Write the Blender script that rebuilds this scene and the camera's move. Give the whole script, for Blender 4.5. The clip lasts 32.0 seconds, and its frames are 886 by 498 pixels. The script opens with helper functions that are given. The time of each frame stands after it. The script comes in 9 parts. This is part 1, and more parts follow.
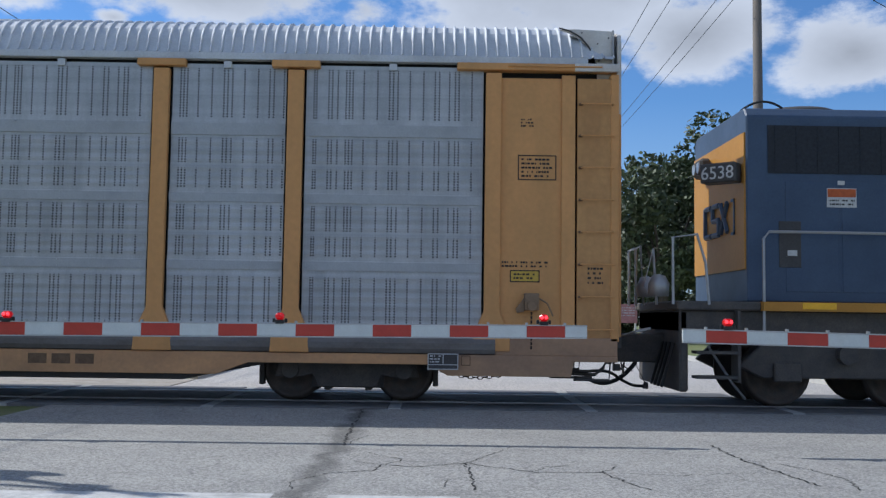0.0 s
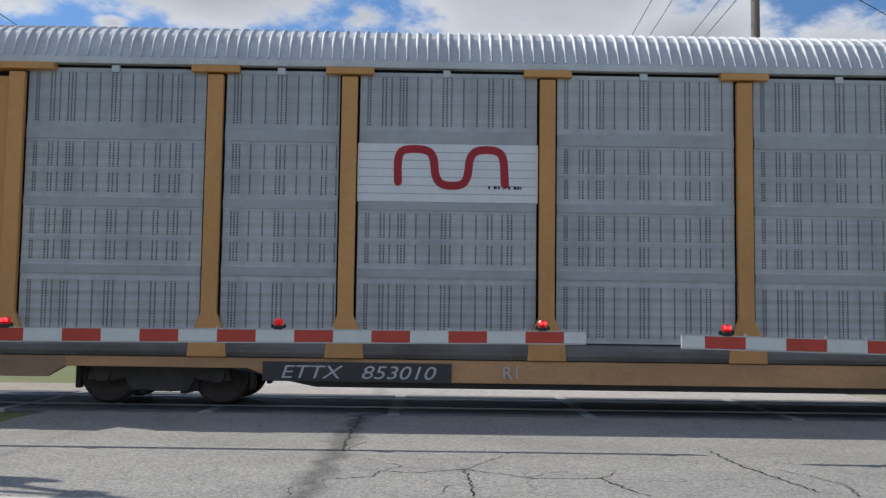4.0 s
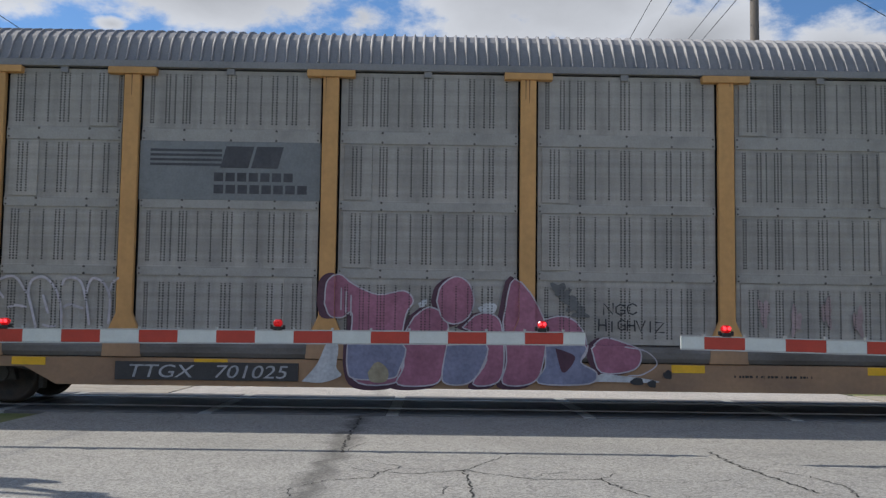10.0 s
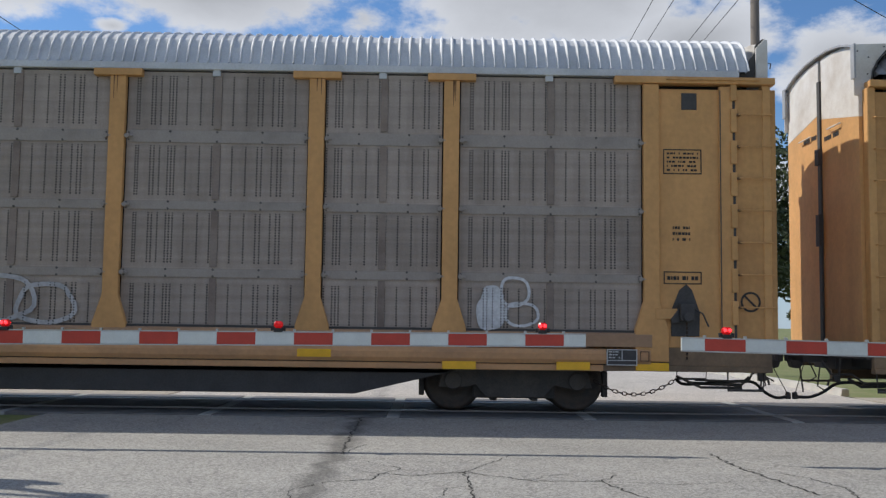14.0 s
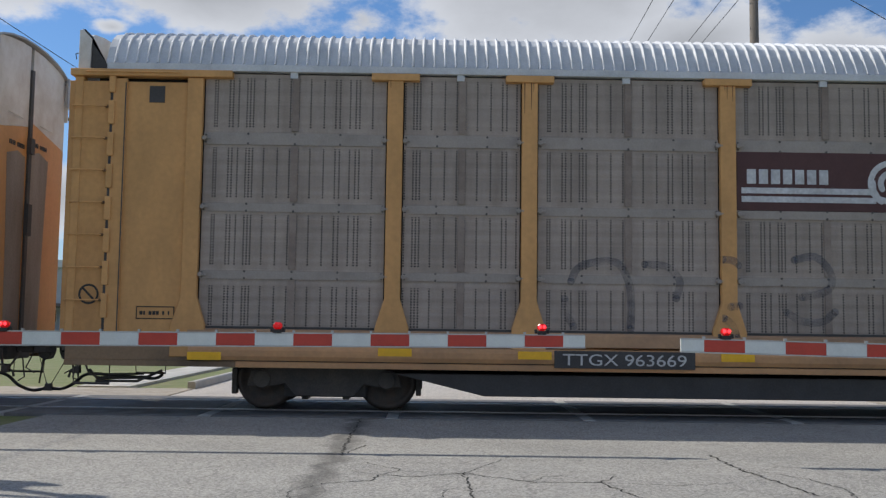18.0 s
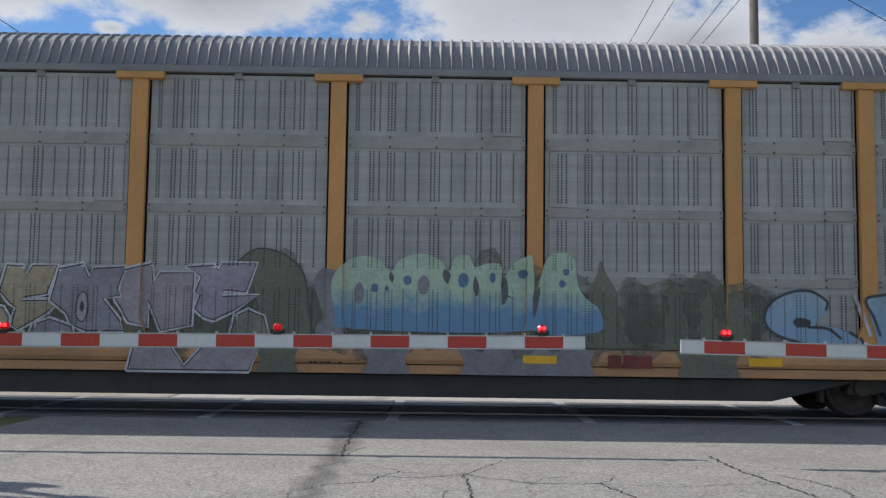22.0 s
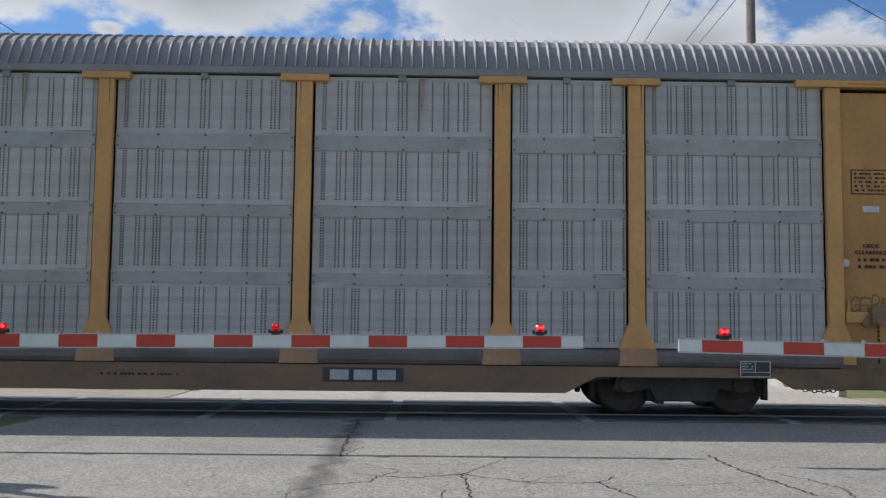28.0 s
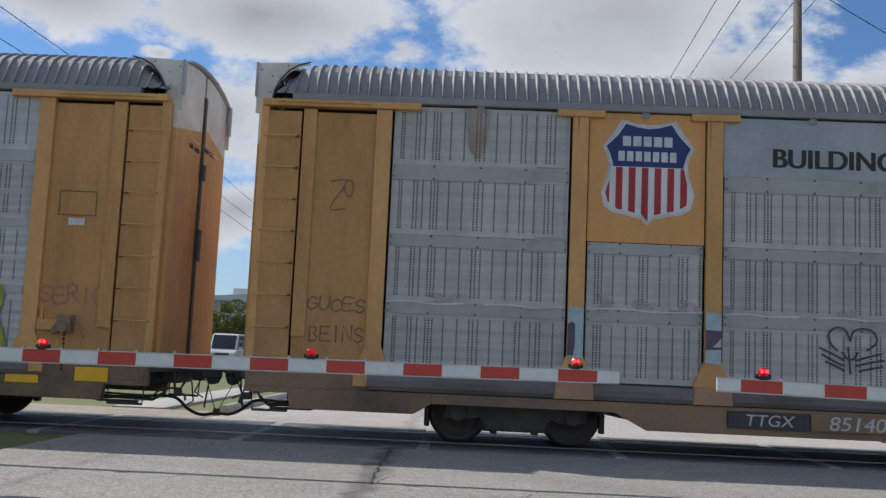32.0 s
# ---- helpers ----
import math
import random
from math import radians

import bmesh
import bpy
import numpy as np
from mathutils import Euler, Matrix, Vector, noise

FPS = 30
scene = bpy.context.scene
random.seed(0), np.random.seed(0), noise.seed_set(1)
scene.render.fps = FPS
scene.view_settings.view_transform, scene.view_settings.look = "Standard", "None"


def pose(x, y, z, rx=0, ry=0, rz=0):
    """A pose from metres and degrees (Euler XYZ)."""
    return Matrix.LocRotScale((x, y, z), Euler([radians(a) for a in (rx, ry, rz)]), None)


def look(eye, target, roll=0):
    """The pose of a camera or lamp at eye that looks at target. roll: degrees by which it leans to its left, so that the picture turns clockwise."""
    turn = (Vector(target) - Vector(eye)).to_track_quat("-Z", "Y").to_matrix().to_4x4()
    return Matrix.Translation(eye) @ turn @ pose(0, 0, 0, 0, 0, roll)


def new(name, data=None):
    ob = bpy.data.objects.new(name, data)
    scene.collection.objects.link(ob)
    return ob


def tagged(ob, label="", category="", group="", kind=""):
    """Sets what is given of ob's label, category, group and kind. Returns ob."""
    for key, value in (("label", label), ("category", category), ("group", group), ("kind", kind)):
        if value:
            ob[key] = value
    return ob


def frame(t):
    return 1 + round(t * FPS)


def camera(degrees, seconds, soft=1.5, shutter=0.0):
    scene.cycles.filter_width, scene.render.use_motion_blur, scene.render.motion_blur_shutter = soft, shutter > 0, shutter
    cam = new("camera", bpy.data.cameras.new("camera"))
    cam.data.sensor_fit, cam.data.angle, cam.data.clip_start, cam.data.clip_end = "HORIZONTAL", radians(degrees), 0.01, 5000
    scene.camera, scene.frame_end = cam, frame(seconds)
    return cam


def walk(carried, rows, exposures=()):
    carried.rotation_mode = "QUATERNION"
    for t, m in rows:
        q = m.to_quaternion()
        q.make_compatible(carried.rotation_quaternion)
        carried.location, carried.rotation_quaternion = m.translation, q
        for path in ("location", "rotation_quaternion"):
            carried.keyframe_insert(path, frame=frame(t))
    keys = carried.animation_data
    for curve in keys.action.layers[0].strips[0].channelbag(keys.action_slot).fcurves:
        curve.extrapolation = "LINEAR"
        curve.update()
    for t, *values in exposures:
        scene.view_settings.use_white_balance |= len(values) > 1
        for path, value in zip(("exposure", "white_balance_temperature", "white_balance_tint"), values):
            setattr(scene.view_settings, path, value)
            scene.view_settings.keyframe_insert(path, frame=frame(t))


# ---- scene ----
EXPO = 0.0     # stops
SKY = 0.094    # strength of the sky
CLOUD = 7.2    # brightness of sunlit cloud, before that strength

# ---------------------------------------------------------------- camera
EYE = Vector((0.0, 0.0, 1.31))
cam = camera(49.97, 32.0, soft=1.35)


def aim(yaw, pitch, lean):
    """A camera pose at the driver's eye: degrees to the left, up, and of lean."""
    y, p = radians(yaw), radians(pitch)
    way = Vector((-math.sin(y) * math.cos(p), math.cos(y) * math.cos(p), math.sin(p)))
    return look(EYE, EYE + way, lean)


AIMS = [(0.0, -0.426, 3.973, 0.80), (0.5, -0.435, 4.016, 0.80), (1.0, -0.476, 4.176, 0.80), (1.5, -0.510, 4.237, 0.79),
        (2.0, -0.535, 4.294, 0.80), (2.5, -0.534, 4.300, 0.79), (4.5, -0.490, 4.332, 0.80), (6.0, -0.521, 4.346, 0.79),
        (8.0, -0.553, 4.354, 0.78), (10.0, -0.533, 4.378, 0.78), (11.5, -0.552, 4.440, 0.77), (13.0, -0.523, 4.460, 0.785),
        (14.5, -0.500, 4.485, 0.79), (16.5, -0.536, 4.516, 0.783), (18.0, -0.541, 4.543, 0.782), (20.0, -0.554, 4.611, 0.782),
        (22.0, -0.538, 4.623, 0.782), (24.0, -0.538, 4.573, 0.782), (26.0, -0.549, 4.561, 0.781), (28.5, -0.665, 4.640, 0.560),
        (29.0, 1.600, 4.770, -0.45), (29.5, 2.672, 4.880, -0.55), (30.0, 3.180, 5.480, 0.068), (30.5, 2.518, 6.206, 1.930),
        (31.0, 1.740, 6.302, 2.51), (31.5, 1.692, 6.302, 2.57), (32.0, 1.670, 6.315, 2.54)]
walk(cam, [(t, aim(*a)) for t, *a in AIMS], exposures=[(0.0, EXPO, 5850.0, 10.0), (2.0, EXPO, 6100.0, 10.0), (4.5, EXPO, 6550.0, 10.0), (32.0, EXPO, 6550.0, 10.0)])

# ---------------------------------------------------------------- sun and sky
SUN_TO = Vector((-0.94, 0.46, 1.0)).normalized()
sun_data = bpy.data.lights.new("sun", "SUN")
sun_data.energy, sun_data.angle, sun_data.color = 3.7, radians(0.55), (1.0, 0.95, 0.87)
sun = new("sun", sun_data)
sun.matrix_world = look(SUN_TO * 60, (0, 0, 0))


def link(tree, a, b):
    tree.links.new(a, b)


def sky_world():
    w = bpy.data.worlds.new("sky")
    w.use_nodes = True
    t = w.node_tree
    t.nodes.clear()
    N = t.nodes.new
    out, bg = N("ShaderNodeOutputWorld"), N("ShaderNodeBackground")
    sky = N("ShaderNodeTexSky")
    sky.sky_type, sky.sun_disc = "NISHITA", False
    sky.sun_elevation = math.asin(SUN_TO.z)
    sky.sun_rotation = math.atan2(SUN_TO.x, SUN_TO.y)
    sky.air_density, sky.dust_density, sky.ozone_density = 1.0, 0.2, 3.0
    co = N("ShaderNodeTexCoord")

    def vm(op, a, b=None):
        n = N("ShaderNodeVectorMath")
        n.operation = op
        link(t, a, n.inputs[0])
        if b is not None:
            if isinstance(b, (tuple, Vector)):
                n.inputs[1].default_value = b
            else:
                link(t, b, n.inputs[1])
        return n

    def ma(op, a, b=None, c=None):
        n = N("ShaderNodeMath")
        n.operation = op
        for i, x in enumerate((a, b, c)):
            if x is None:
                continue
            if isinstance(x, (int, float)):
                n.inputs[i].default_value = x
            else:
                link(t, x, n.inputs[i])
        return n.outputs[0]

    def noise_of(vec, scale, detail, rough=0.6):
        n = N("ShaderNodeTexNoise")
        n.inputs["Scale"].default_value, n.inputs["Detail"].default_value, n.inputs["Roughness"].default_value = scale, detail, rough
        link(t, vec, n.inputs["Vector"])
        return n.outputs["Fac"]

    way = co.outputs["Generated"]
    flat = vm("MULTIPLY", way, (1.0, 1.0, 1.7)).outputs[0]
    big, fine = noise_of(flat, 3.1, 3), noise_of(flat, 13.0, 8, 0.62)
    # cumulus heaps: (bearing, height) in tangents, half-widths, weight
    heaps = [(0.15, 0.375, 0.185, 0.078, 1.0), (0.275, 0.305, 0.095, 0.050, 1.0), (0.445, 0.288, 0.085, 0.042, 1.0), (-0.240, 0.362, 0.150, 0.050, 1.0), (-0.47, 0.382, 0.130, 0.042, 1.0),
             (-0.080, 0.326, 0.030, 0.023, 0.6), (-0.348, 0.313, 0.022, 0.009, 0.7), (-0.265, 0.245, 0.072, 0.074, 0.75), (-0.25, 0.145, 0.07, 0.030, 0.9), (-0.115, 0.222, 0.042, 0.042, 0.65),
             (0.075, 0.085, 0.055, 0.028, 0.75), (-0.039, 0.152, 0.018, 0.020, 0.6), (-0.003, 0.139, 0.011, 0.010, 0.58), (-0.011, 0.106, 0.062, 0.026, 0.75), (-0.013, 0.204, 0.05, 0.010, 0.4),
             (0.19, 0.268, 0.030, 0.014, 0.6), (-0.10, 0.09, 0.07, 0.03, 0.8), (-0.38, 0.13, 0.12, 0.04, 0.8), (0.36, 0.15, 0.12, 0.03, 0.7)]
    total = None
    for bx, bz, rx, rz, wt in heaps:
        c = Vector((bx, 1.0, bz)).normalized()
        d = vm("SUBTRACT", way, tuple(c))
        d = vm("MULTIPLY", d.outputs[0], (1 / rx, 1 / rx, 1 / rz))
        ln = vm("LENGTH", d.outputs[0]).outputs["Value"]
        m = ma("MULTIPLY", ma("MAXIMUM", ma("SUBTRACT", 1.35, ln), -0.55), wt)
        total = m if total is None else ma("MAXIMUM", total, m)
    # broken cumulus added over the unseen rest of the sky, to whiten the ambient light
    part_y = N("ShaderNodeSeparateXYZ")
    link(t, way, part_y.inputs[0])
    rest = N("ShaderNodeMapRange")
    rest.inputs["From Min"].default_value, rest.inputs["From Max"].default_value = 0.84, 0.66
    link(t, part_y.outputs["Y"], rest.inputs["Value"])
    loose = ma("MINIMUM", ma("MULTIPLY", ma("SUBTRACT", noise_of(flat, 2.3, 4), 0.47), 7.0), 0.9)
    loose = ma("SUBTRACT", ma("MULTIPLY", rest.outputs[0], ma("ADD", loose, 0.55)), 0.55)
    total = ma("MAXIMUM", total, loose)
    field = ma("ADD", ma("MULTIPLY", total, 0.62), ma("MULTIPLY", ma("SUBTRACT", big, 0.5), 0.62))
    field = ma("ADD", field, ma("MULTIPLY", ma("SUBTRACT", fine, 0.5), 1.25))
    mask = N("ShaderNodeMapRange")
    mask.interpolation_type = "SMOOTHSTEP"
    mask.inputs["From Min"].default_value, mask.inputs["From Max"].default_value = 0.12, 0.42
    link(t, field, mask.inputs["Value"])
    # lit tops, greyer bellies
    shade = N("ShaderNodeMapRange")
    shade.inputs["From Min"].default_value, shade.inputs["From Max"].default_value = 0.2, 0.88
    shade.inputs["To Min"].default_value, shade.inputs["To Max"].default_value = 1.08, 0.54
    link(t, ma("ADD", field, ma("MULTIPLY", ma("SUBTRACT", fine, 0.5), -0.9)), shade.inputs["Value"])
    tint = N("ShaderNodeMixRGB")
    tint.blend_type = "MULTIPLY"
    tint.inputs[0].default_value = 1.0
    tint.inputs[1].default_value = (CLOUD * 0.94, CLOUD * 0.99, CLOUD * 1.09, 1)
    link(t, shade.outputs[0], tint.inputs[2])
    # pale haze close to the horizon
    sep = N("ShaderNodeSeparateXYZ")
    link(t, way, sep.inputs[0])
    haze = N("ShaderNodeMapRange")
    haze.inputs["From Min"].default_value, haze.inputs["From Max"].default_value = 0.0, 0.22
    haze.inputs["To Min"].default_value, haze.inputs["To Max"].default_value = 0.70, 0.0
    link(t, sep.outputs["Z"], haze.inputs["Value"])
    low = N("ShaderNodeMixRGB")
    low.inputs[2].default_value = (CLOUD * 0.62, CLOUD * 0.77, CLOUD * 0.99, 1)
    link(t, haze.outputs[0], low.inputs[0])
    deep = N("ShaderNodeMixRGB")
    deep.blend_type = "MULTIPLY"
    deep.inputs[0].default_value = 1.0
    deep.inputs[2].default_value = (0.74, 0.98, 1.22, 1)
    link(t, sky.outputs[0], deep.inputs[1])
    link(t, deep.outputs[0], low.inputs[1])
    mix = N("ShaderNodeMixRGB")
    link(t, mask.outputs[0], mix.inputs[0])
    link(t, low.outputs[0], mix.inputs[1])
    link(t, tint.outputs[0], mix.inputs[2])
    link(t, mix.outputs[0], bg.inputs["Color"])
    bg.inputs["Strength"].default_value = SKY
    link(t, bg.outputs[0], out.inputs["Surface"])
    scene.world = w


sky_world()

# ---------------------------------------------------------------- materials
MATS = {}


def mat(name, col, rough=0.6, metal=0.0, var=0.12, scale=3.0, grain=40.0, bump=0.08, col2=None, streak=None, spec=0.5, per=0.0, thin=0.0):
    """Paint, metal or stone with stains at two scales; col2 mixes in as blotches (streak: stretch of the blotches along x, z)."""
    if name in MATS:
        return MATS[name]
    m = bpy.data.materials.new(name)
    m.use_nodes = True
    t = m.node_tree
    b = t.nodes["Principled BSDF"]
    N = t.nodes.new
    co = N("ShaderNodeTexCoord")
    src = co.outputs["Object"]
    if per or streak:
        mp = N("ShaderNodeMapping")
        link(t, src, mp.inputs[0])
        if streak:
            mp.inputs["Scale"].default_value = (streak[0], 1.0, streak[1])
        if per:
            oi = N("ShaderNodeObjectInfo")
            k = N("ShaderNodeVectorMath")
            k.operation = "SCALE"
            k.inputs[0].default_value = (31.0, 17.0, 23.0)
            link(t, oi.outputs["Random"], k.inputs["Scale"])
            link(t, k.outputs[0], mp.inputs["Location"])
        src2 = mp.outputs[0]
    else:
        src2 = src
    n1, n2 = N("ShaderNodeTexNoise"), N("ShaderNodeTexNoise")
    n1.inputs["Scale"].default_value, n1.inputs["Detail"].default_value, n1.inputs["Roughness"].default_value = scale, 6, 0.65
    n2.inputs["Scale"].default_value, n2.inputs["Detail"].default_value = grain, 4
    link(t, src2, n1.inputs["Vector"])
    link(t, src, n2.inputs["Vector"])
    ramp = N("ShaderNodeMapRange")
    ramp.inputs["From Min"].default_value, ramp.inputs["From Max"].default_value = 0.38, 0.70
    link(t, n1.outputs["Fac"], ramp.inputs["Value"])
    mix = N("ShaderNodeMixRGB")
    mix.inputs[1].default_value = (*col, 1)
    c2 = col2 or tuple(c * (1 - 2.2 * var) for c in col)
    mix.inputs[2].default_value = (*c2, 1)
    link(t, ramp.outputs[0], mix.inputs[0])
    g = N("ShaderNodeMapRange")
    g.inputs["From Min"].default_value, g.inputs["From Max"].default_value = 0.25, 0.75
    g.inputs["To Min"].default_value, g.inputs["To Max"].default_value = 1 - var, 1 + var
    link(t, n2.outputs["Fac"], g.inputs["Value"])
    mul = N("ShaderNodeMixRGB")
    mul.blend_type = "MULTIPLY"
    mul.inputs[0].default_value = 1
    link(t, mix.outputs[0], mul.inputs[1])
    link(t, g.outputs[0], mul.inputs[2])
    last = mul.outputs[0]
    if per:
        oi2 = N("ShaderNodeObjectInfo")
        pr = N("ShaderNodeMapRange")
        pr.inputs["To Min"].default_value, pr.inputs["To Max"].default_value = 1 - per, 1 + per
        link(t, oi2.outputs["Random"], pr.inputs["Value"])
        mu2 = N("ShaderNodeMixRGB")
        mu2.blend_type = "MULTIPLY"
        mu2.inputs[0].default_value = 1
        link(t, last, mu2.inputs[1])
        link(t, pr.outputs[0], mu2.inputs[2])
        last = mu2.outputs[0]
    link(t, last, b.inputs["Base Color"])
    rr = N("ShaderNodeMapRange")
    rr.inputs["To Min"].default_value, rr.inputs["To Max"].default_value = max(0.03, rough - 0.12), min(1, rough + 0.12)
    link(t, n1.outputs["Fac"], rr.inputs["Value"])
    link(t, rr.outputs[0], b.inputs["Roughness"])
    b.inputs["Metallic"].default_value = metal
    b.inputs["Specular IOR Level"].default_value = spec
    if bump:
        bp = N("ShaderNodeBump")
        bp.inputs["Strength"].default_value = bump
        bp.inputs["Distance"].default_value = 0.01
        link(t, n2.outputs["Fac"], bp.inputs["Height"])
        link(t, bp.outputs[0], b.inputs["Normal"])
    if thin:
        veil = N("ShaderNodeMapRange")
        veil.inputs["From Min"].default_value, veil.inputs["From Max"].default_value = 0.32, 0.68
        veil.inputs["To Min"].default_value, veil.inputs["To Max"].default_value = max(0.0, 1 - 1.6 * thin), min(1.0, 1.25 - thin)
        link(t, n1.outputs["Fac"], veil.inputs["Value"])
        link(t, veil.outputs[0], b.inputs["Alpha"])
    MATS[name] = m
    return m


def glow(name, col, power):
    if name not in MATS:
        m = bpy.data.materials.new(name)
        m.use_nodes = True
        b = m.node_tree.nodes["Principled BSDF"]
        b.inputs["Base Color"].default_value = (*[c * 0.5 for c in col], 1)
        b.inputs["Emission Color"].default_value = (*col, 1)
        b.inputs["Emission Strength"].default_value = power
        b.inputs["Roughness"].default_value = 0.25
        MATS[name] = m
    return MATS[name]


HOLES = (-1.16, -1.125, -0.95, -0.90, -0.82, -0.70, -0.653, -0.605, -0.446, -0.25, -0.077, -0.023, 0.043, 0.217, 0.412, 0.578, 0.64, 0.785, 0.868, 0.922, 1.108)


def perforated(name, col, dirt, strip, rough=0.55, metal=0.35):
    """Galvanised side sheet with columns of punched holes; dirt runs down it in streaks."""
    m = mat(name, col, rough, metal, var=0.10, scale=1.6, grain=55, bump=0.05, col2=dirt, streak=(1.7, 0.28), per=0.06)
    t = m.node_tree
    b = t.nodes["Principled BSDF"]
    N = t.nodes.new
    co = N("ShaderNodeTexCoord")
    sp = N("ShaderNodeSeparateXYZ")
    link(t, co.outputs["Object"], sp.inputs[0])

    def ma(op, a, c=None):
        n = N("ShaderNodeMath")
        n.operation = op
        for i, x in enumerate((a, c)):
            if x is None:
                continue
            if isinstance(x, (int, float)):
                n.inputs[i].default_value = x
            else:
                link(t, x, n.inputs[i])
        return n.outputs[0]

    w = ma("DIVIDE", sp.outputs["Z"], 0.039)
    fw = ma("ABSOLUTE", ma("SUBTRACT", ma("FRACT", w), 0.5))
    inside = ma("MULTIPLY", ma("LESS_THAN", fw, 0.29), 0.97)
    pick = None
    for c in HOLES:
        near = N("ShaderNodeMath")
        near.operation = "COMPARE"
        near.inputs[1].default_value, near.inputs[2].default_value = c, 0.0118
        link(t, sp.outputs["X"], near.inputs[0])
        pick = near.outputs[0] if pick is None else ma("ADD", pick, near.outputs[0])
    low = ma("GREATER_THAN", sp.outputs["Z"], 0.07)
    high = ma("LESS_THAN", sp.outputs["Z"], 0.80)
    # the sheets of the two middle tiers have a plain strip across their middle
    tier = N("ShaderNodeAttribute")
    tier.attribute_name = "tier"
    plain = N("ShaderNodeMath")
    plain.operation = "COMPARE"
    plain.inputs[1].default_value, plain.inputs[2].default_value = 0.405, 0.040
    link(t, sp.outputs["Z"], plain.inputs[0])
    middle = N("ShaderNodeMath")
    middle.operation = "COMPARE"
    middle.inputs[1].default_value, middle.inputs[2].default_value = 1.5, 0.6
    link(t, tier.outputs["Fac"], middle.inputs[0])
    solid = ma("SUBTRACT", 1.0, ma("MULTIPLY", ma("MULTIPLY", plain.outputs[0], middle.outputs[0]), strip))
    hole = ma("MULTIPLY", ma("MULTIPLY", ma("MULTIPLY", inside, solid), pick), ma("MULTIPLY", low, high))
    was = b.inputs["Base Color"].links[0].from_socket
    # light and dark bands put into the colour, as shading of pressed lines
    wv = N("ShaderNodeTexNoise")
    wv.noise_dimensions = "1D"
    wv.inputs["Scale"].default_value, wv.inputs["Detail"].default_value = 9.0, 3
    link(t, sp.outputs["Z"], wv.inputs["W"])
    band = N("ShaderNodeMapRange")
    band.inputs["From Min"].default_value, band.inputs["From Max"].default_value = 0.35, 0.70
    band.inputs["To Min"].default_value, band.inputs["To Max"].default_value = 0.90, 1.10
    link(t, wv.outputs["Fac"], band.inputs["Value"])
    mu = N("ShaderNodeMixRGB")
    mu.blend_type = "MULTIPLY"
    mu.inputs[0].default_value = 1
    link(t, was, mu.inputs[1])
    link(t, band.outputs[0], mu.inputs[2])
    mx = N("ShaderNodeMixRGB")
    mx.inputs[2].default_value = (0.014, 0.014, 0.015, 1)
    link(t, hole, mx.inputs[0])
    link(t, mu.outputs[0], mx.inputs[1])
    link(t, mx.outputs[0], b.inputs["Base Color"])
    me = ma("MULTIPLY", ma("SUBTRACT", 1.0, hole), metal)
    link(t, me, b.inputs["Metallic"])
    return m


# ---------------------------------------------------------------- mesh helpers
CACHE = {}


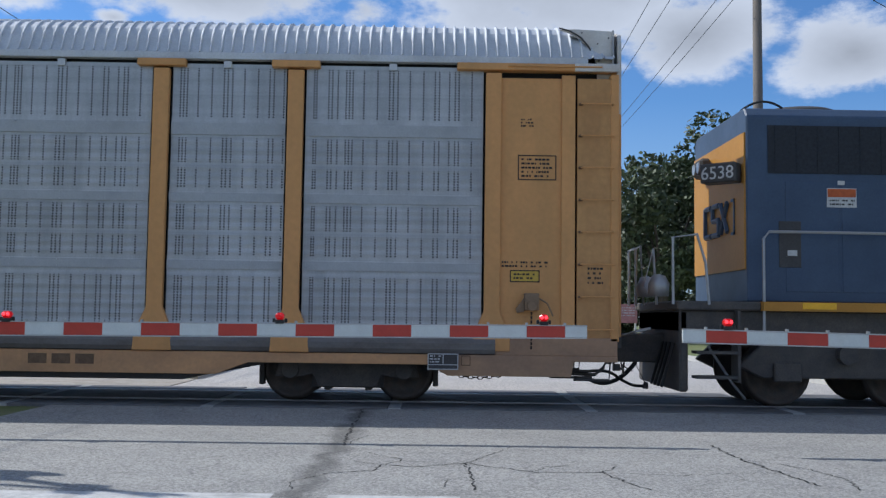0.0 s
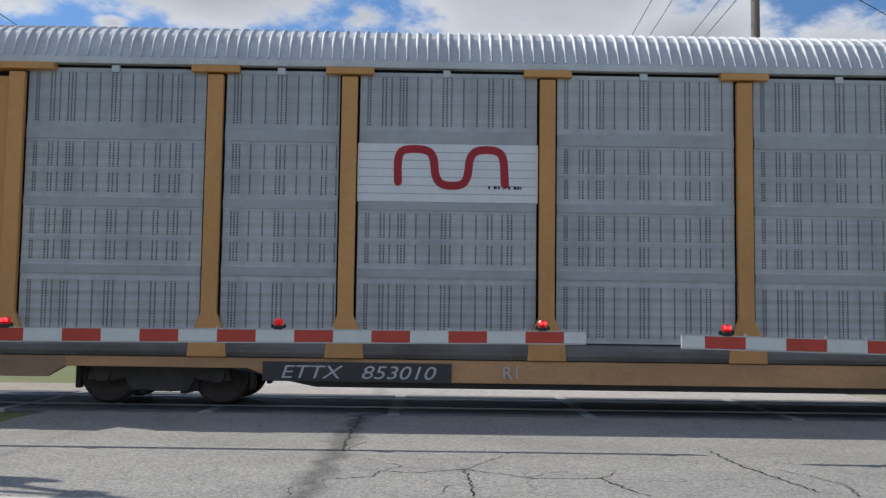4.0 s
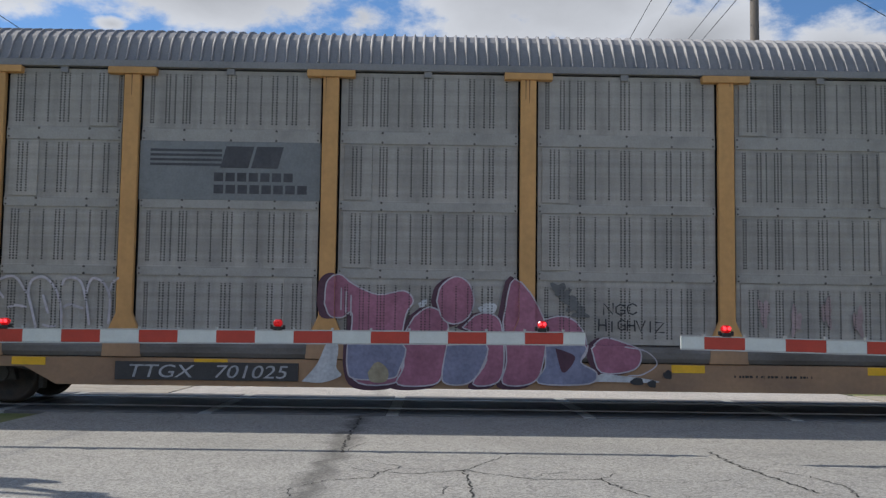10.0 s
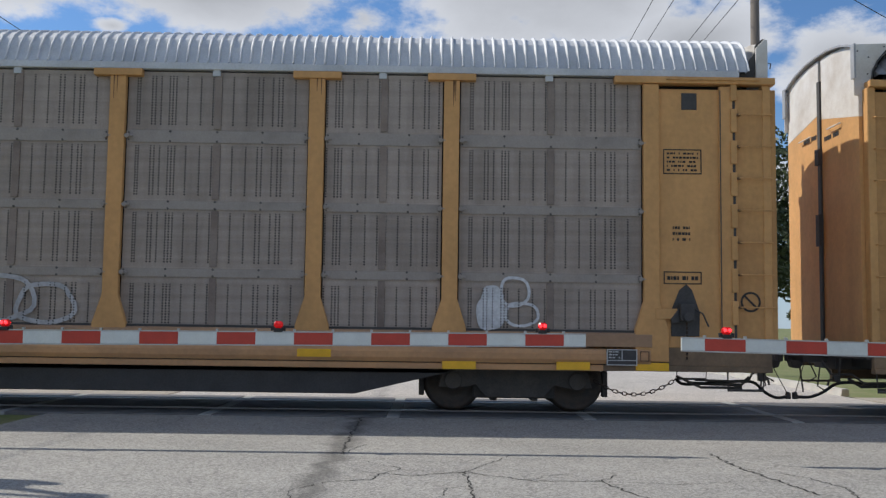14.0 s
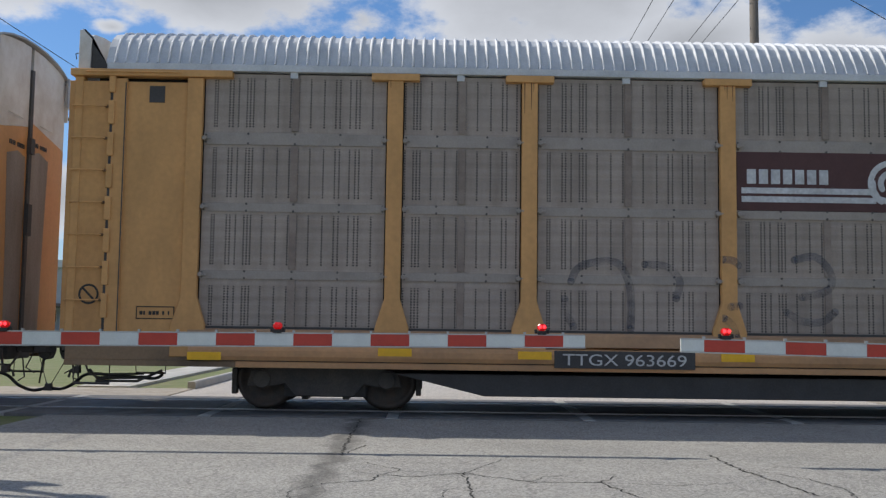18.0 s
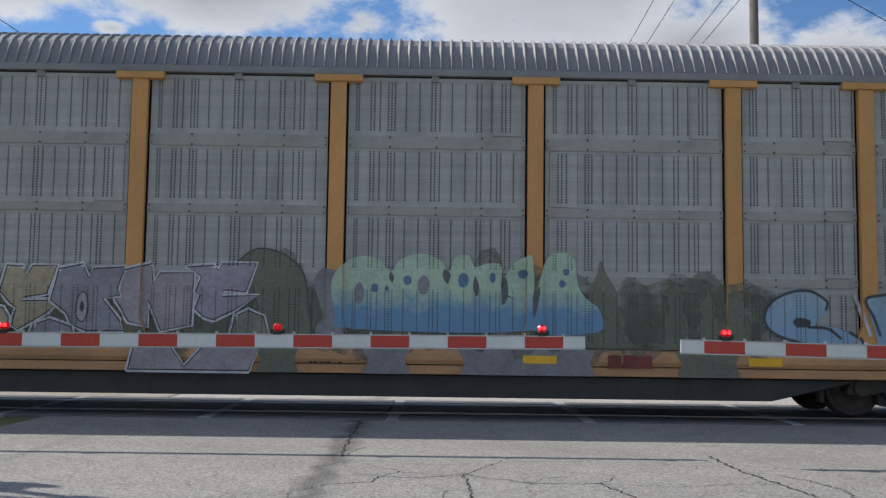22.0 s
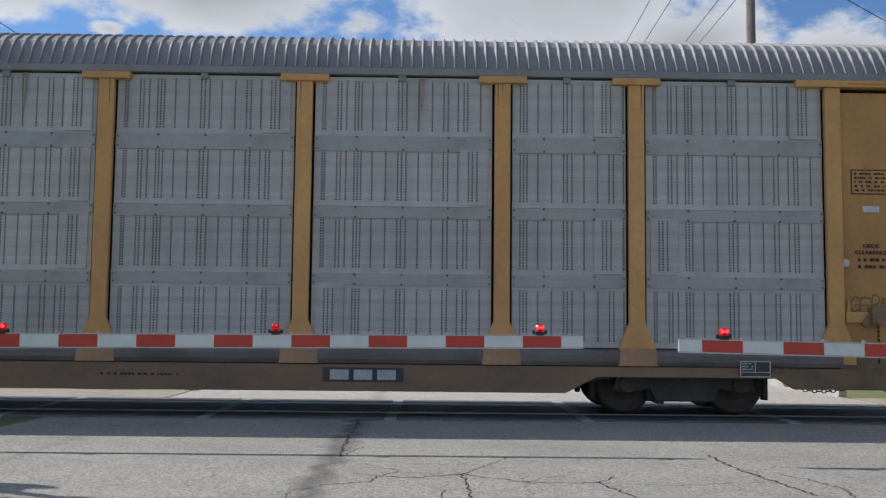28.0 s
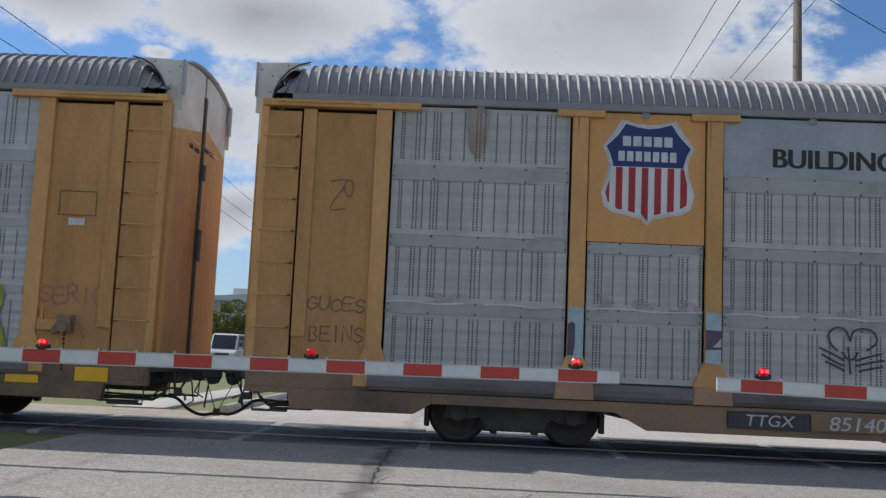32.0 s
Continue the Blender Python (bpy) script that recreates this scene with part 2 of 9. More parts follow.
class Shape:
    """Gathers boxes, prisms, rods and sheets into one mesh."""

    def __init__(self):
        self.v, self.f = [], []

    def box(self, x0, x1, y0, y1, z0, z1):
        n = len(self.v)
        self.v += [(x, y, z) for z in (z0, z1) for y in (y0, y1) for x in (x0, x1)]
        self.f += [tuple(n + i for i in q) for q in ((0, 2, 3, 1), (4, 5, 7, 6), (0, 1, 5, 4), (2, 6, 7, 3), (0, 4, 6, 2), (1, 3, 7, 5))]
        return self

    def prism(self, ring, axis, a, b):
        """A closed ring of 2D points drawn out along an axis from a to b."""
        n, k = len(self.v), len(ring)
        put = {"x": lambda p, q: (q, p[0], p[1]), "y": lambda p, q: (p[0], q, p[1]), "z": lambda p, q: (p[0], p[1], q)}[axis]
        self.v += [put(p, a) for p in ring] + [put(p, b) for p in ring]
        self.f += [tuple(n + i for i in range(k)), tuple(n + k + i for i in reversed(range(k)))]
        self.f += [(n + i, n + k + i, n + k + (i + 1) % k, n + (i + 1) % k) for i in range(k)]
        return self

    def disc(self, cx, cy, cz, r, axis, a, b, seg=20):
        ring = [(math.cos(2 * math.pi * i / seg) * r, math.sin(2 * math.pi * i / seg) * r) for i in range(seg)]
        off = {"x": (cy, cz), "y": (cx, cz), "z": (cx, cy)}[axis]
        return self.prism([(p[0] + off[0], p[1] + off[1]) for p in ring], axis, a, b)

    def lathe(self, prof, cx, cz, axis="y", seg=28):
        """(distance along the axis, radius) pairs turned round an axis through (cx, cz)."""
        n, k = len(self.v), len(prof)
        for i in range(seg):
            a = 2 * math.pi * i / seg
            for d, r in prof:
                if axis == "y":
                    self.v.append((cx + r * math.cos(a), d, cz + r * math.sin(a)))
                else:
                    self.v.append((cx + r * math.cos(a), cz + r * math.sin(a), d))
        for i in range(seg):
            j = (i + 1) % seg
            self.f += [(n + i * k + q, n + i * k + q + 1, n + j * k + q + 1, n + j * k + q) for q in range(k - 1)]
        return self

    def rod(self, pts, r, seg=6):
        pts = [Vector(p) for p in pts]
        n = len(self.v)
        for i, p in enumerate(pts):
            d = (pts[min(i + 1, len(pts) - 1)] - pts[max(i - 1, 0)]).normalized()
            u = d.cross(Vector((0.13, 0.27, 0.95)))
            u = (u if u.length > 0.05 else d.cross(Vector((1, 0, 0)))).normalized()
            w = d.cross(u)
            self.v += [tuple(p + r * (math.cos(2 * math.pi * k / seg) * u + math.sin(2 * math.pi * k / seg) * w)) for k in range(seg)]
        for i in range(len(pts) - 1):
            self.f += [(n + i * seg + k, n + i * seg + (k + 1) % seg, n + (i + 1) * seg + (k + 1) % seg, n + (i + 1) * seg + k) for k in range(seg)]
        m = n + (len(pts) - 1) * seg
        self.f += [tuple(n + k for k in reversed(range(seg))), tuple(m + k for k in range(seg))]
        return self

    def ribbon(self, pts, width, y):
        """A flat painted stroke in the x-z plane at depth y, with round ends."""
        pts = [Vector(p) for p in pts]
        n = len(self.v)
        h = width / 2
        for i, p in enumerate(pts):
            d = (pts[min(i + 1, len(pts) - 1)] - pts[max(i - 1, 0)])
            d = d.normalized() if d.length else Vector((1, 0))
            q = Vector((-d.y, d.x)) * h
            yy = y - 0.0005 * i / len(pts)
            self.v += [(p.x + q.x, yy, p.y + q.y), (p.x - q.x, yy, p.y - q.y)]
        self.f += [(n + 2 * i, n + 2 * i + 1, n + 2 * i + 3, n + 2 * i + 2) for i in range(len(pts) - 1)]
        for j, e in enumerate((pts[0], pts[-1])):
            k = len(self.v)
            self.v += [(e.x + h * math.cos(a * math.pi / 5), y - 0.0010 - 0.0006 * j, e.y + h * math.sin(a * math.pi / 5)) for a in range(10)]
            self.f.append(tuple(range(k, k + 10)))
        return self

    def mesh(self, name, material, bevel=0.0, smooth=False):
        me = bpy.data.meshes.new(name)
        me.from_pydata(self.v, [], self.f)
        bm = bmesh.new()
        bm.from_mesh(me)
        bmesh.ops.recalc_face_normals(bm, faces=bm.faces)
        if bevel:
            bmesh.ops.bevel(bm, geom=bm.edges[:], offset=bevel, segments=1, affect="EDGES", clamp_overlap=True)
        if smooth:
            for f in bm.faces:
                f.smooth = len(f.verts) == 4
        bm.to_mesh(me)
        bm.free()
        me.materials.append(material)
        return me


def cached(key, material, make):
    k = (key, material.name)
    if k not in CACHE:
        CACHE[k] = make()
    return CACHE[k]


def part(name, me, parent, label="", at=(0, 0, 0), turn=0.0):
    ob = new(name, me)
    ob.parent = parent
    ob.location = at
    ob.rotation_euler = (0, 0, radians(turn))
    if label:
        ob["label"] = label
    return ob


def thing(name, label, category, at=(0, 0, 0), turn=0.0, group="", kind="", me=None):
    ob = new(name, me)
    ob.location = at
    ob.rotation_euler = (0, 0, radians(turn))
    if me is None:
        ob.empty_display_size = 0.2
    return tagged(ob, label, category, group, kind)


def writing(name, text, height, material, parent, x, y, z, stretch=1.0, slant=0.0, middle=True, depth=0.003, label="", bold=0.0):
    """Letters on a side that faces the road; x is their middle or their left end, z their foot."""
    cu = bpy.data.curves.new(name, "FONT")
    cu.body, cu.size, cu.extrude, cu.shear = text, height / 0.69, depth, slant
    cu.align_x = "CENTER" if middle else "LEFT"
    tmp = bpy.data.objects.new(name, cu)
    me = bpy.data.meshes.new_from_object(tmp)
    bpy.data.objects.remove(tmp)
    bpy.data.curves.remove(cu)
    if bold:
        # a second, slightly shifted stroke thickens the letters
        vs, fs = [tuple(v.co) for v in me.vertices], [tuple(p.vertices) for p in me.polygons]
        n = len(vs)
        me.clear_geometry()
        me.from_pydata(vs + [(a + bold * 2, b, c - 0.0008) for a, b, c in vs], [], fs + [tuple(i + n for i in f) for f in fs])
    me.name = name
    for v in me.vertices:
        v.co = (v.co.x * stretch, -v.co.z, v.co.y)
    me.materials.clear()
    me.materials.append(material)
    return part(name, me, parent, label, (x, y, z))


def bars(rng, x0, x1, z0, z1, y, rows):
    """Lines of lettering too small to read, as rows of short bars."""
    s = Shape()
    step = (z1 - z0) / rows
    for i in range(rows):
        x = x0
        zz = z1 - (i + 0.75) * step
        while x < x1 - 0.012:
            w = min(rng.uniform(0.012, 0.05), x1 - x)
            s.box(x, x + w, y, y + 0.004, zz, zz + step * 0.45)
            x += w + rng.choice((0.012, 0.014, 0.05))
    return s


def edged_box(x0, x1, z0, z1, y, w):
    """A thin painted frame."""
    s = Shape()
    for a in ((x0, x1, z0, z0 + w), (x0, x1, z1 - w, z1), (x0, x0 + w, z0 + w, z1 - w), (x1 - w, x1, z0 + w, z1 - w)):
        s.box(a[0], a[1], y, y + 0.004, a[2], a[3])
    return s
# ---------------------------------------------------------------- the train: shared paints
YEL = (0.68, 0.345, 0.128)
m_yellow = mat("yellow_paint", YEL, 0.5, 0, 0.05, 1.5, 14, 0.03, col2=(0.57, 0.305, 0.115), streak=(1.2, 0.5), per=0.05, spec=0.22)
m_yellow_old = mat("faded_yellow_paint", (0.68, 0.375, 0.15), 0.6, 0, 0.06, 1.8, 14, 0.04, col2=(0.54, 0.305, 0.125), streak=(1.2, 0.5), per=0.05, spec=0.2)
m_sill = mat("grimy_yellow_sill", (0.68, 0.365, 0.16), 0.65, 0, 0.08, 0.9, 18, 0.06, col2=(0.43, 0.245, 0.125), streak=(0.6, 1.0))
m_bright = mat("reflector_yellow", (0.98, 0.54, 0.02), 0.35, 0, 0.06, 6, 60, 0.02)
m_white = mat("chalky_white_paint", (0.72, 0.70, 0.66), 0.6, 0, 0.05, 2, 40, 0.04, col2=(0.55, 0.50, 0.44))
m_black = mat("black_paint", (0.07, 0.067, 0.065), 0.7, 0, 0.2, 3, 40, 0.05, col2=(0.055, 0.052, 0.05))
m_under = mat("dusty_black_steel", (0.075, 0.069, 0.064), 0.8, 0, 0.2, 3, 50, 0.2, col2=(0.125, 0.108, 0.09))
m_wheel = mat("rusty_wheel_steel", (0.07, 0.06, 0.053), 0.65, 0.2, 0.2, 5, 60, 0.1, col2=(0.13, 0.095, 0.07))
m_hose = mat("rubber_hose", (0.022, 0.021, 0.02), 0.55, 0, 0.1, 9, 60, 0.03)
m_rust = mat("rusty_chain", (0.06, 0.04, 0.03), 0.7, 0.4, 0.2, 9, 60, 0.1)
m_ink = mat("black_lettering", (0.03, 0.028, 0.026), 0.6, 0, 0.1, 9, 60, 0.0)
m_letter = mat("white_lettering", (0.62, 0.62, 0.60), 0.6, 0, 0.1, 9, 60, 0.0)
m_alu = mat("grey_aluminium", (0.5, 0.5, 0.5), 0.4, 0.8, 0.06, 6, 60, 0.02)
m_hood = mat("pale_hood_metal", (0.42, 0.42, 0.42), 0.5, 0.3, 0.08, 2, 40, 0.03)
m_bolt = mat("dark_bolt_heads", (0.15, 0.135, 0.125), 0.6, 0.3, 0.2, 9, 60, 0.05)
m_sill_mud = mat("muddy_brown_sill", (0.34, 0.215, 0.12), 0.75, 0, 0.10, 0.8, 20, 0.08, col2=(0.17, 0.125, 0.092), streak=(0.5, 0.9))
m_grime = mat("brown_black_grime", (0.30, 0.198, 0.115), 0.8, 0, 0.10, 1.2, 26, 0.1, col2=(0.12, 0.09, 0.062), streak=(0.7, 0.8))
m_soot = mat("sooty_centre_strip", (0.30, 0.245, 0.205), 0.7, 0.05, 0.1, 2.2, 30, 0.03, col2=(0.20, 0.155, 0.13), streak=(0.4, 1.0), per=0.1)
m_yellow_rusty = mat("rusting_yellow_paint", (0.57, 0.315, 0.125), 0.65, 0, 0.08, 1.3, 14, 0.05, col2=(0.42, 0.22, 0.09), streak=(1.2, 0.4), per=0.08, spec=0.2)
m_brack = mat("brown_bracket", (0.20, 0.12, 0.065), 0.7, 0, 0.2, 9, 60, 0.05)
m_sill_dark = mat("brown_grimy_sill", (0.50, 0.30, 0.165), 0.7, 0, 0.08, 0.9, 18, 0.06, col2=(0.29, 0.185, 0.12), streak=(0.6, 1.0))
m_bare = mat("bare_streaky_metal", (0.33, 0.29, 0.25), 0.65, 0.1, 0.12, 1.4, 30, 0.05, col2=(0.20, 0.165, 0.135), streak=(3.0, 0.25))
# near-black that stands in for the shade inside the cars
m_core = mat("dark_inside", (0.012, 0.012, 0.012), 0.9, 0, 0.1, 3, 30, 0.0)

MIDDLES = (-11.064, -39.674, -68.405, -97.073, -125.738, -154.40)    # the cars' middles at the start
HALF = 13.665                    # half the length of a body
POSTS = (-11.862, -9.024, -7.101, -4.257, -1.421, 1.421, 4.257, 7.101, 9.024, 11.862)
OLD_POSTS = (-11.940, -9.073, -7.140, -4.290, -1.428, 1.428, 4.290, 7.140, 9.073, 11.940)    # of the older car
POSTS_OF = {}
SIDE = -1.55                     # the near side of a car, across
TRACK_Y = 14.98                  # middle of the track
Z_LEVELS = ((1.005, 1.905), (2.02, 2.865), (2.985, 3.83), (4.00, 4.862))
TOPZ = 4.78


def post_mesh(m, flare, wide=0.225, up=0.0):
    def make():
        h = wide / 2
        foot = flare
        ring = [(-foot, 0.80), (foot, 0.80), (foot, 1.02 + up), (h, 1.36 + 1.3 * up), (h, TOPZ), (-h, TOPZ), (-h, 1.36 + 1.3 * up), (-foot, 1.02 + up)]
        return Shape().prism(ring, "y", SIDE, SIDE + 0.10).mesh("post", m, 0.008)
    return cached(("post", flare, wide, up), m, make)


def panel_mesh(m, w, lv, ribs):
    def make():
        z0, z1 = Z_LEVELS[lv]
        h = z1 - z0
        s = Shape()
        # section of the sheet: folded lip below, shallow crease in the middle
        ring = [(0.02, 0), (-0.018, 0), (-0.018, 0.014), (-0.012, 0.022)]
        n = 6 if lv < 3 else 1
        for k in range(n):
            z = 0.06 + (h - 0.10) * (k + 0.5) / n
            d = 0.42 * (h - 0.10) / n if n > 1 else 0.03
            ring += [(-0.012, z - d), (-0.012 - (0.0055 if ribs == 0 else 0.0035) * (n > 1), z), (-0.012, z + d)]
        ring += [(-0.012, h), (0.02, h)]
        s.prism(ring, "x", -w / 2, w / 2)
        me = s.mesh("side_panel", m)
        tier = me.attributes.new("tier", "FLOAT", "POINT")
        for i in range(len(me.vertices)):
            tier.data[i].value = lv
        return me
    return cached(("panel", round(w, 2), lv, ribs), m, make)


def band_mesh(m, w, h):
    def make():
        s = Shape().box(-w / 2, w / 2, -0.026, 0.01, 0, h)
        body = len(s.f)
        # dark bolt heads in pairs
        for x in (-0.67, 0.0, 0.65) if w > 2 else (-0.36, 0.36):
            for z in (h * 0.10, h * 0.93):
                s.disc(x, 0, z, 0.017, "y", -0.036, -0.02, 8)
        for x in (-w / 2 + 0.03, w / 2 - 0.03):
            for z in (h * 0.2, h * 0.8):
                s.disc(x, 0, z, 0.014, "y", -0.034, -0.02, 6)
        me = s.mesh("panel_band", m)
        me.materials.append(m if m is BAND_A else m_bolt)
        for k in range(body, len(me.polygons)):
            me.polygons[k].material_index = 1
        return me
    return cached(("band", round(w, 2), round(h, 2)), m, make)


def roof_mesh(m, style):
    """Corrugated sheet that rises steeply from the eaves and lies nearly flat on top."""
    def make():
        end = HALF - (0.20 if style == 1 else 0.42)
        prof = [(-1.50, 4.985), (-1.44, 5.12), (-1.375, 5.26), (-1.275, 5.40), (-1.10, 5.52), (-0.85, 5.605), (-0.5, 5.67), (0, 5.70)]
        prof = prof + [(-y, z) for y, z in reversed(prof[:-1])]
        pitch, s = 0.153, Shape()
        wave = ((0.0, 0.0), (0.70, 0.0), (0.85, 0.040), (0.94, 0.040))
        xs = []
        x = -end
        while x < end:
            xs += [(x + a * pitch, h) for a, h in wave]
            x += pitch
        xs.append((min(x, end + 0.1), 0.0))
        k = len(prof)
        for x, h in xs:
            for j, (y, z) in enumerate(prof):
                # along the eaves the ribs stand out sideways, on top upwards
                up = min(1.0, max(0.0, (z - 4.985) / 0.5))
                # the last sheets curve down to the hood
                k0 = max(0.0, abs(x) - end + 0.62) / 0.62 if style == 1 else 0
                z = 4.985 + (z - 4.985) * (1 - 0.72 * min(1.0, k0) ** 2.2)
                s.v.append((x, y * (1 + h * (1 - up) * 0.8), z + h * (0.25 + 0.6 * up)))
        for i in range(len(xs) - 1):
            s.f += [(i * k + j, (i + 1) * k + j, (i + 1) * k + j + 1, i * k + j + 1) for j in range(k - 1)]
        s.f += [tuple(range(k)), tuple((len(xs) - 1) * k + j for j in range(k))]
        return s.mesh("roof", m)
    return cached(("roof", style), m, make)


def end_wall(car, m_low, m_up, style, side, m_edge, head=4.12, out=0.09):
    """The folding end doors with an arched white head; side is +1 for the leading end."""
    x = side * (HALF + (0.03 if style == 1 else -0.10))
    arch = [(-1.38, 4.86), (-1.38, 5.30), (-1.33, 5.42), (-1.15, 5.50), (-0.8, 5.56), (-0.4, 5.60), (0, 5.61)]
    arch = arch + [(-y, z) for y, z in reversed(arch[:-1])]
    for sgn in (-1, 1):
        half = [p for p in arch if p[0] * sgn >= 0]
        half = [(p if abs(p[0]) > 0.01 else (0.055 * sgn, p[1])) for p in half]
        cut = head + 0.05 * sgn
        up = half + [(1.38 * sgn, cut - 0.16), (0.055 * sgn, cut + 0.08)] if sgn > 0 else [(-0.055, cut + 0.08), (-1.38, cut - 0.16)] + half
        lowr = [(0.055 * sgn, 0.95), (1.38 * sgn, 0.95), (1.38 * sgn, cut - 0.16), (0.055 * sgn, cut + 0.08)]
        d = part("end_door", Shape().prism(lowr, "x", x - 0.03, x + 0.03).mesh("end_door", m_low, 0.004), car, "")
        part("door_head", Shape().prism(up, "x", x - 0.03, x + 0.03).mesh("door_head", m_up, 0.004), d, "white-painted arched head of the end door")
        g = Shape().rod([(x + side * 0.05, 0.35 * sgn, 4.42), (x + side * 0.09, 0.4 * sgn, 4.40), (x + side * 0.09, 0.75 * sgn, 4.40), (x + side * 0.05, 0.8 * sgn, 4.42)], 0.012)
        part("grab_iron", g.mesh("grab_iron", m_up), d)
        lt = Shape()
        for k in range(10):
            if k != 4:
                y0 = sgn * 0.42 + 0.055 * (k - 5)
                lt.box(x + side * 0.032, x + side * 0.036, y0, y0 + 0.04, cut - 0.30, cut - 0.23)
        part("door_lettering", lt.mesh("bars", m_ink), d)
        if style == 2:
            # slots are raised black bars, their shade put into the colour
            for z in (4.84, 3.24):
                part("door_slot", Shape().box(x + side * 0.02, x + side * 0.037, sgn * 0.80 - 0.45, sgn * 0.80 + 0.45, z, z + 0.13).mesh("door_slot", m_core), d, "black bar drawn as a shaded slot in the end door")
        elif m_low is m_yellow:
            worn = [(sgn * 0.09, 1.0), (sgn * 0.62, 1.0), (sgn * 0.68, 2.5), (sgn * 0.76, cut - 0.45), (sgn * 0.4, cut - 0.36), (sgn * 0.12, cut - 0.42)]
            part("worn_patch", Shape().prism(worn, "x", x + side * 0.030, x + side * 0.034).mesh("worn_patch", m_bare), d, "grey patch worn to bare streaky metal")
    lock = Shape().box(x - 0.02, x + side * 0.06, -0.05, 0.05, 0.98, 5.25)
    lock.box(x, x + side * 0.10, -0.07, 0.07, 2.6, 3.1).box(x, x + side * 0.10, -0.07, 0.07, 3.9, 4.15)
    part("locking_bar", lock.mesh("locking_bar", m_black), car)
    if style == 1:
        # gusset plates with a curved inner edge, and the arched hood between them
        o = x + side * out
        for sgn in (-1, 1):
            ring = [(0, 4.70), (0, 5.46), (-0.55, 5.485), (-0.78, 5.47), (-0.62, 5.42), (-0.47, 5.33), (-0.35, 5.20), (-0.27, 5.05), (-0.25, 4.92), (-0.25, 4.70)]
            ring = [(o + side * a, z) for a, z in ring]
            g = part("hood_gusset", Shape().prism(ring, "y", 1.37 * sgn - 0.012, 1.37 * sgn + 0.012).mesh("hood_gusset", m_up, 0.003), car, "cream-white gusset plate of the end hood")
            fl = Shape().box(o - 0.014, o + 0.014, 1.37 * sgn - 0.06, 1.37 * sgn + 0.06, 4.95, 5.46)
            part("gusset_flange", fl.mesh("gusset_flange", m_hood), g)
            bl = Shape()
            for a, z in ((-0.06, 5.36), (-0.22, 5.27), (-0.20, 5.02), (-0.45, 5.43)):
                bl.disc(o + side * a, 0, z, 0.012, "y", 1.37 * sgn - 0.022, 1.37 * sgn + 0.022, 8)
            part("bolt_heads", bl.mesh("bolt_heads", m_bolt), g)
            sl = Shape().rod([(o + side * a, 1.40 * sgn, z) for a, z in ((-0.78, 5.49), (-0.62, 5.45), (-0.47, 5.36), (-0.35, 5.22), (-0.27, 5.06), (-0.25, 4.93))], 0.012)
            part("hood_seal", sl.mesh("hood_seal", m_black), g, "black seal along the edge of the hood")
        crown = [(-1.37, 5.44), (-1.2, 5.51), (-0.9, 5.59), (-0.45, 5.655), (0, 5.67)]
        crown = crown + [(-y, z) for y, z in reversed(crown[:-1])]
        cap = Shape()
        for a, h in ((0.0, 0.0), (-0.62, -0.05)):
            n0 = len(cap.v)
            cap.v += [(o + side * a, y, z + h) for y, z in crown] + [(o + side * a, y * 0.985, z + h - 0.025) for y, z in reversed(crown)]
            cap.f.append(tuple(range(n0, len(cap.v))))
        m2 = len(cap.v) // 2
        cap.f += [(i, (i + 1) % m2, m2 + (i + 1) % m2, m2 + i) for i in range(m2)]
        part("hood", cap.mesh("hood", m_hood), car, "pale metal hood over the end doors")
        seal = Shape().rod([(side * (HALF - 0.215), y * 1.0, 4.985 + (z - 4.985) * 0.3 + 0.02) for y, z in crown], 0.03)
        part("roof_seal", seal.mesh("roof_seal", m_black), car)
    else:
        e = side * HALF
        for sgn in (-1, 1):
            fin = [(e - side * 0.44, 4.93), (e - side * 0.17, 4.93), (e - side * 0.17, 5.40), (e - side * 0.07, 5.50), (e - side * 0.04, 5.50)]
            part("hood_gusset", Shape().prism(fin, "y", 1.40 * sgn - 0.012, 1.40 * sgn + 0.012).mesh("hood_gusset", m_black, 0.003), car)
            strip = [(e - side * 0.175, 4.90), (e - side * 0.005, 4.90), (e - side * 0.005, 5.48), (e - side * 0.05, 5.49), (e - side * 0.175, 5.36)]
            st = part("hood_edge", Shape().prism(strip, "y", 1.435 * sgn - 0.018, 1.435 * sgn + 0.018).mesh("hood_edge", m_up, 0.004), car, "white upright edge of the end hood")
            hk = Shape().rod([(e - side * 0.0, 1.44 * sgn, 5.14), (e + side * 0.045, 1.44 * sgn, 5.13), (e + side * 0.03, 1.44 * sgn, 5.05)], 0.009, 5)
            part("hook", hk.mesh("hook", m_black), st)


WHEELS = []


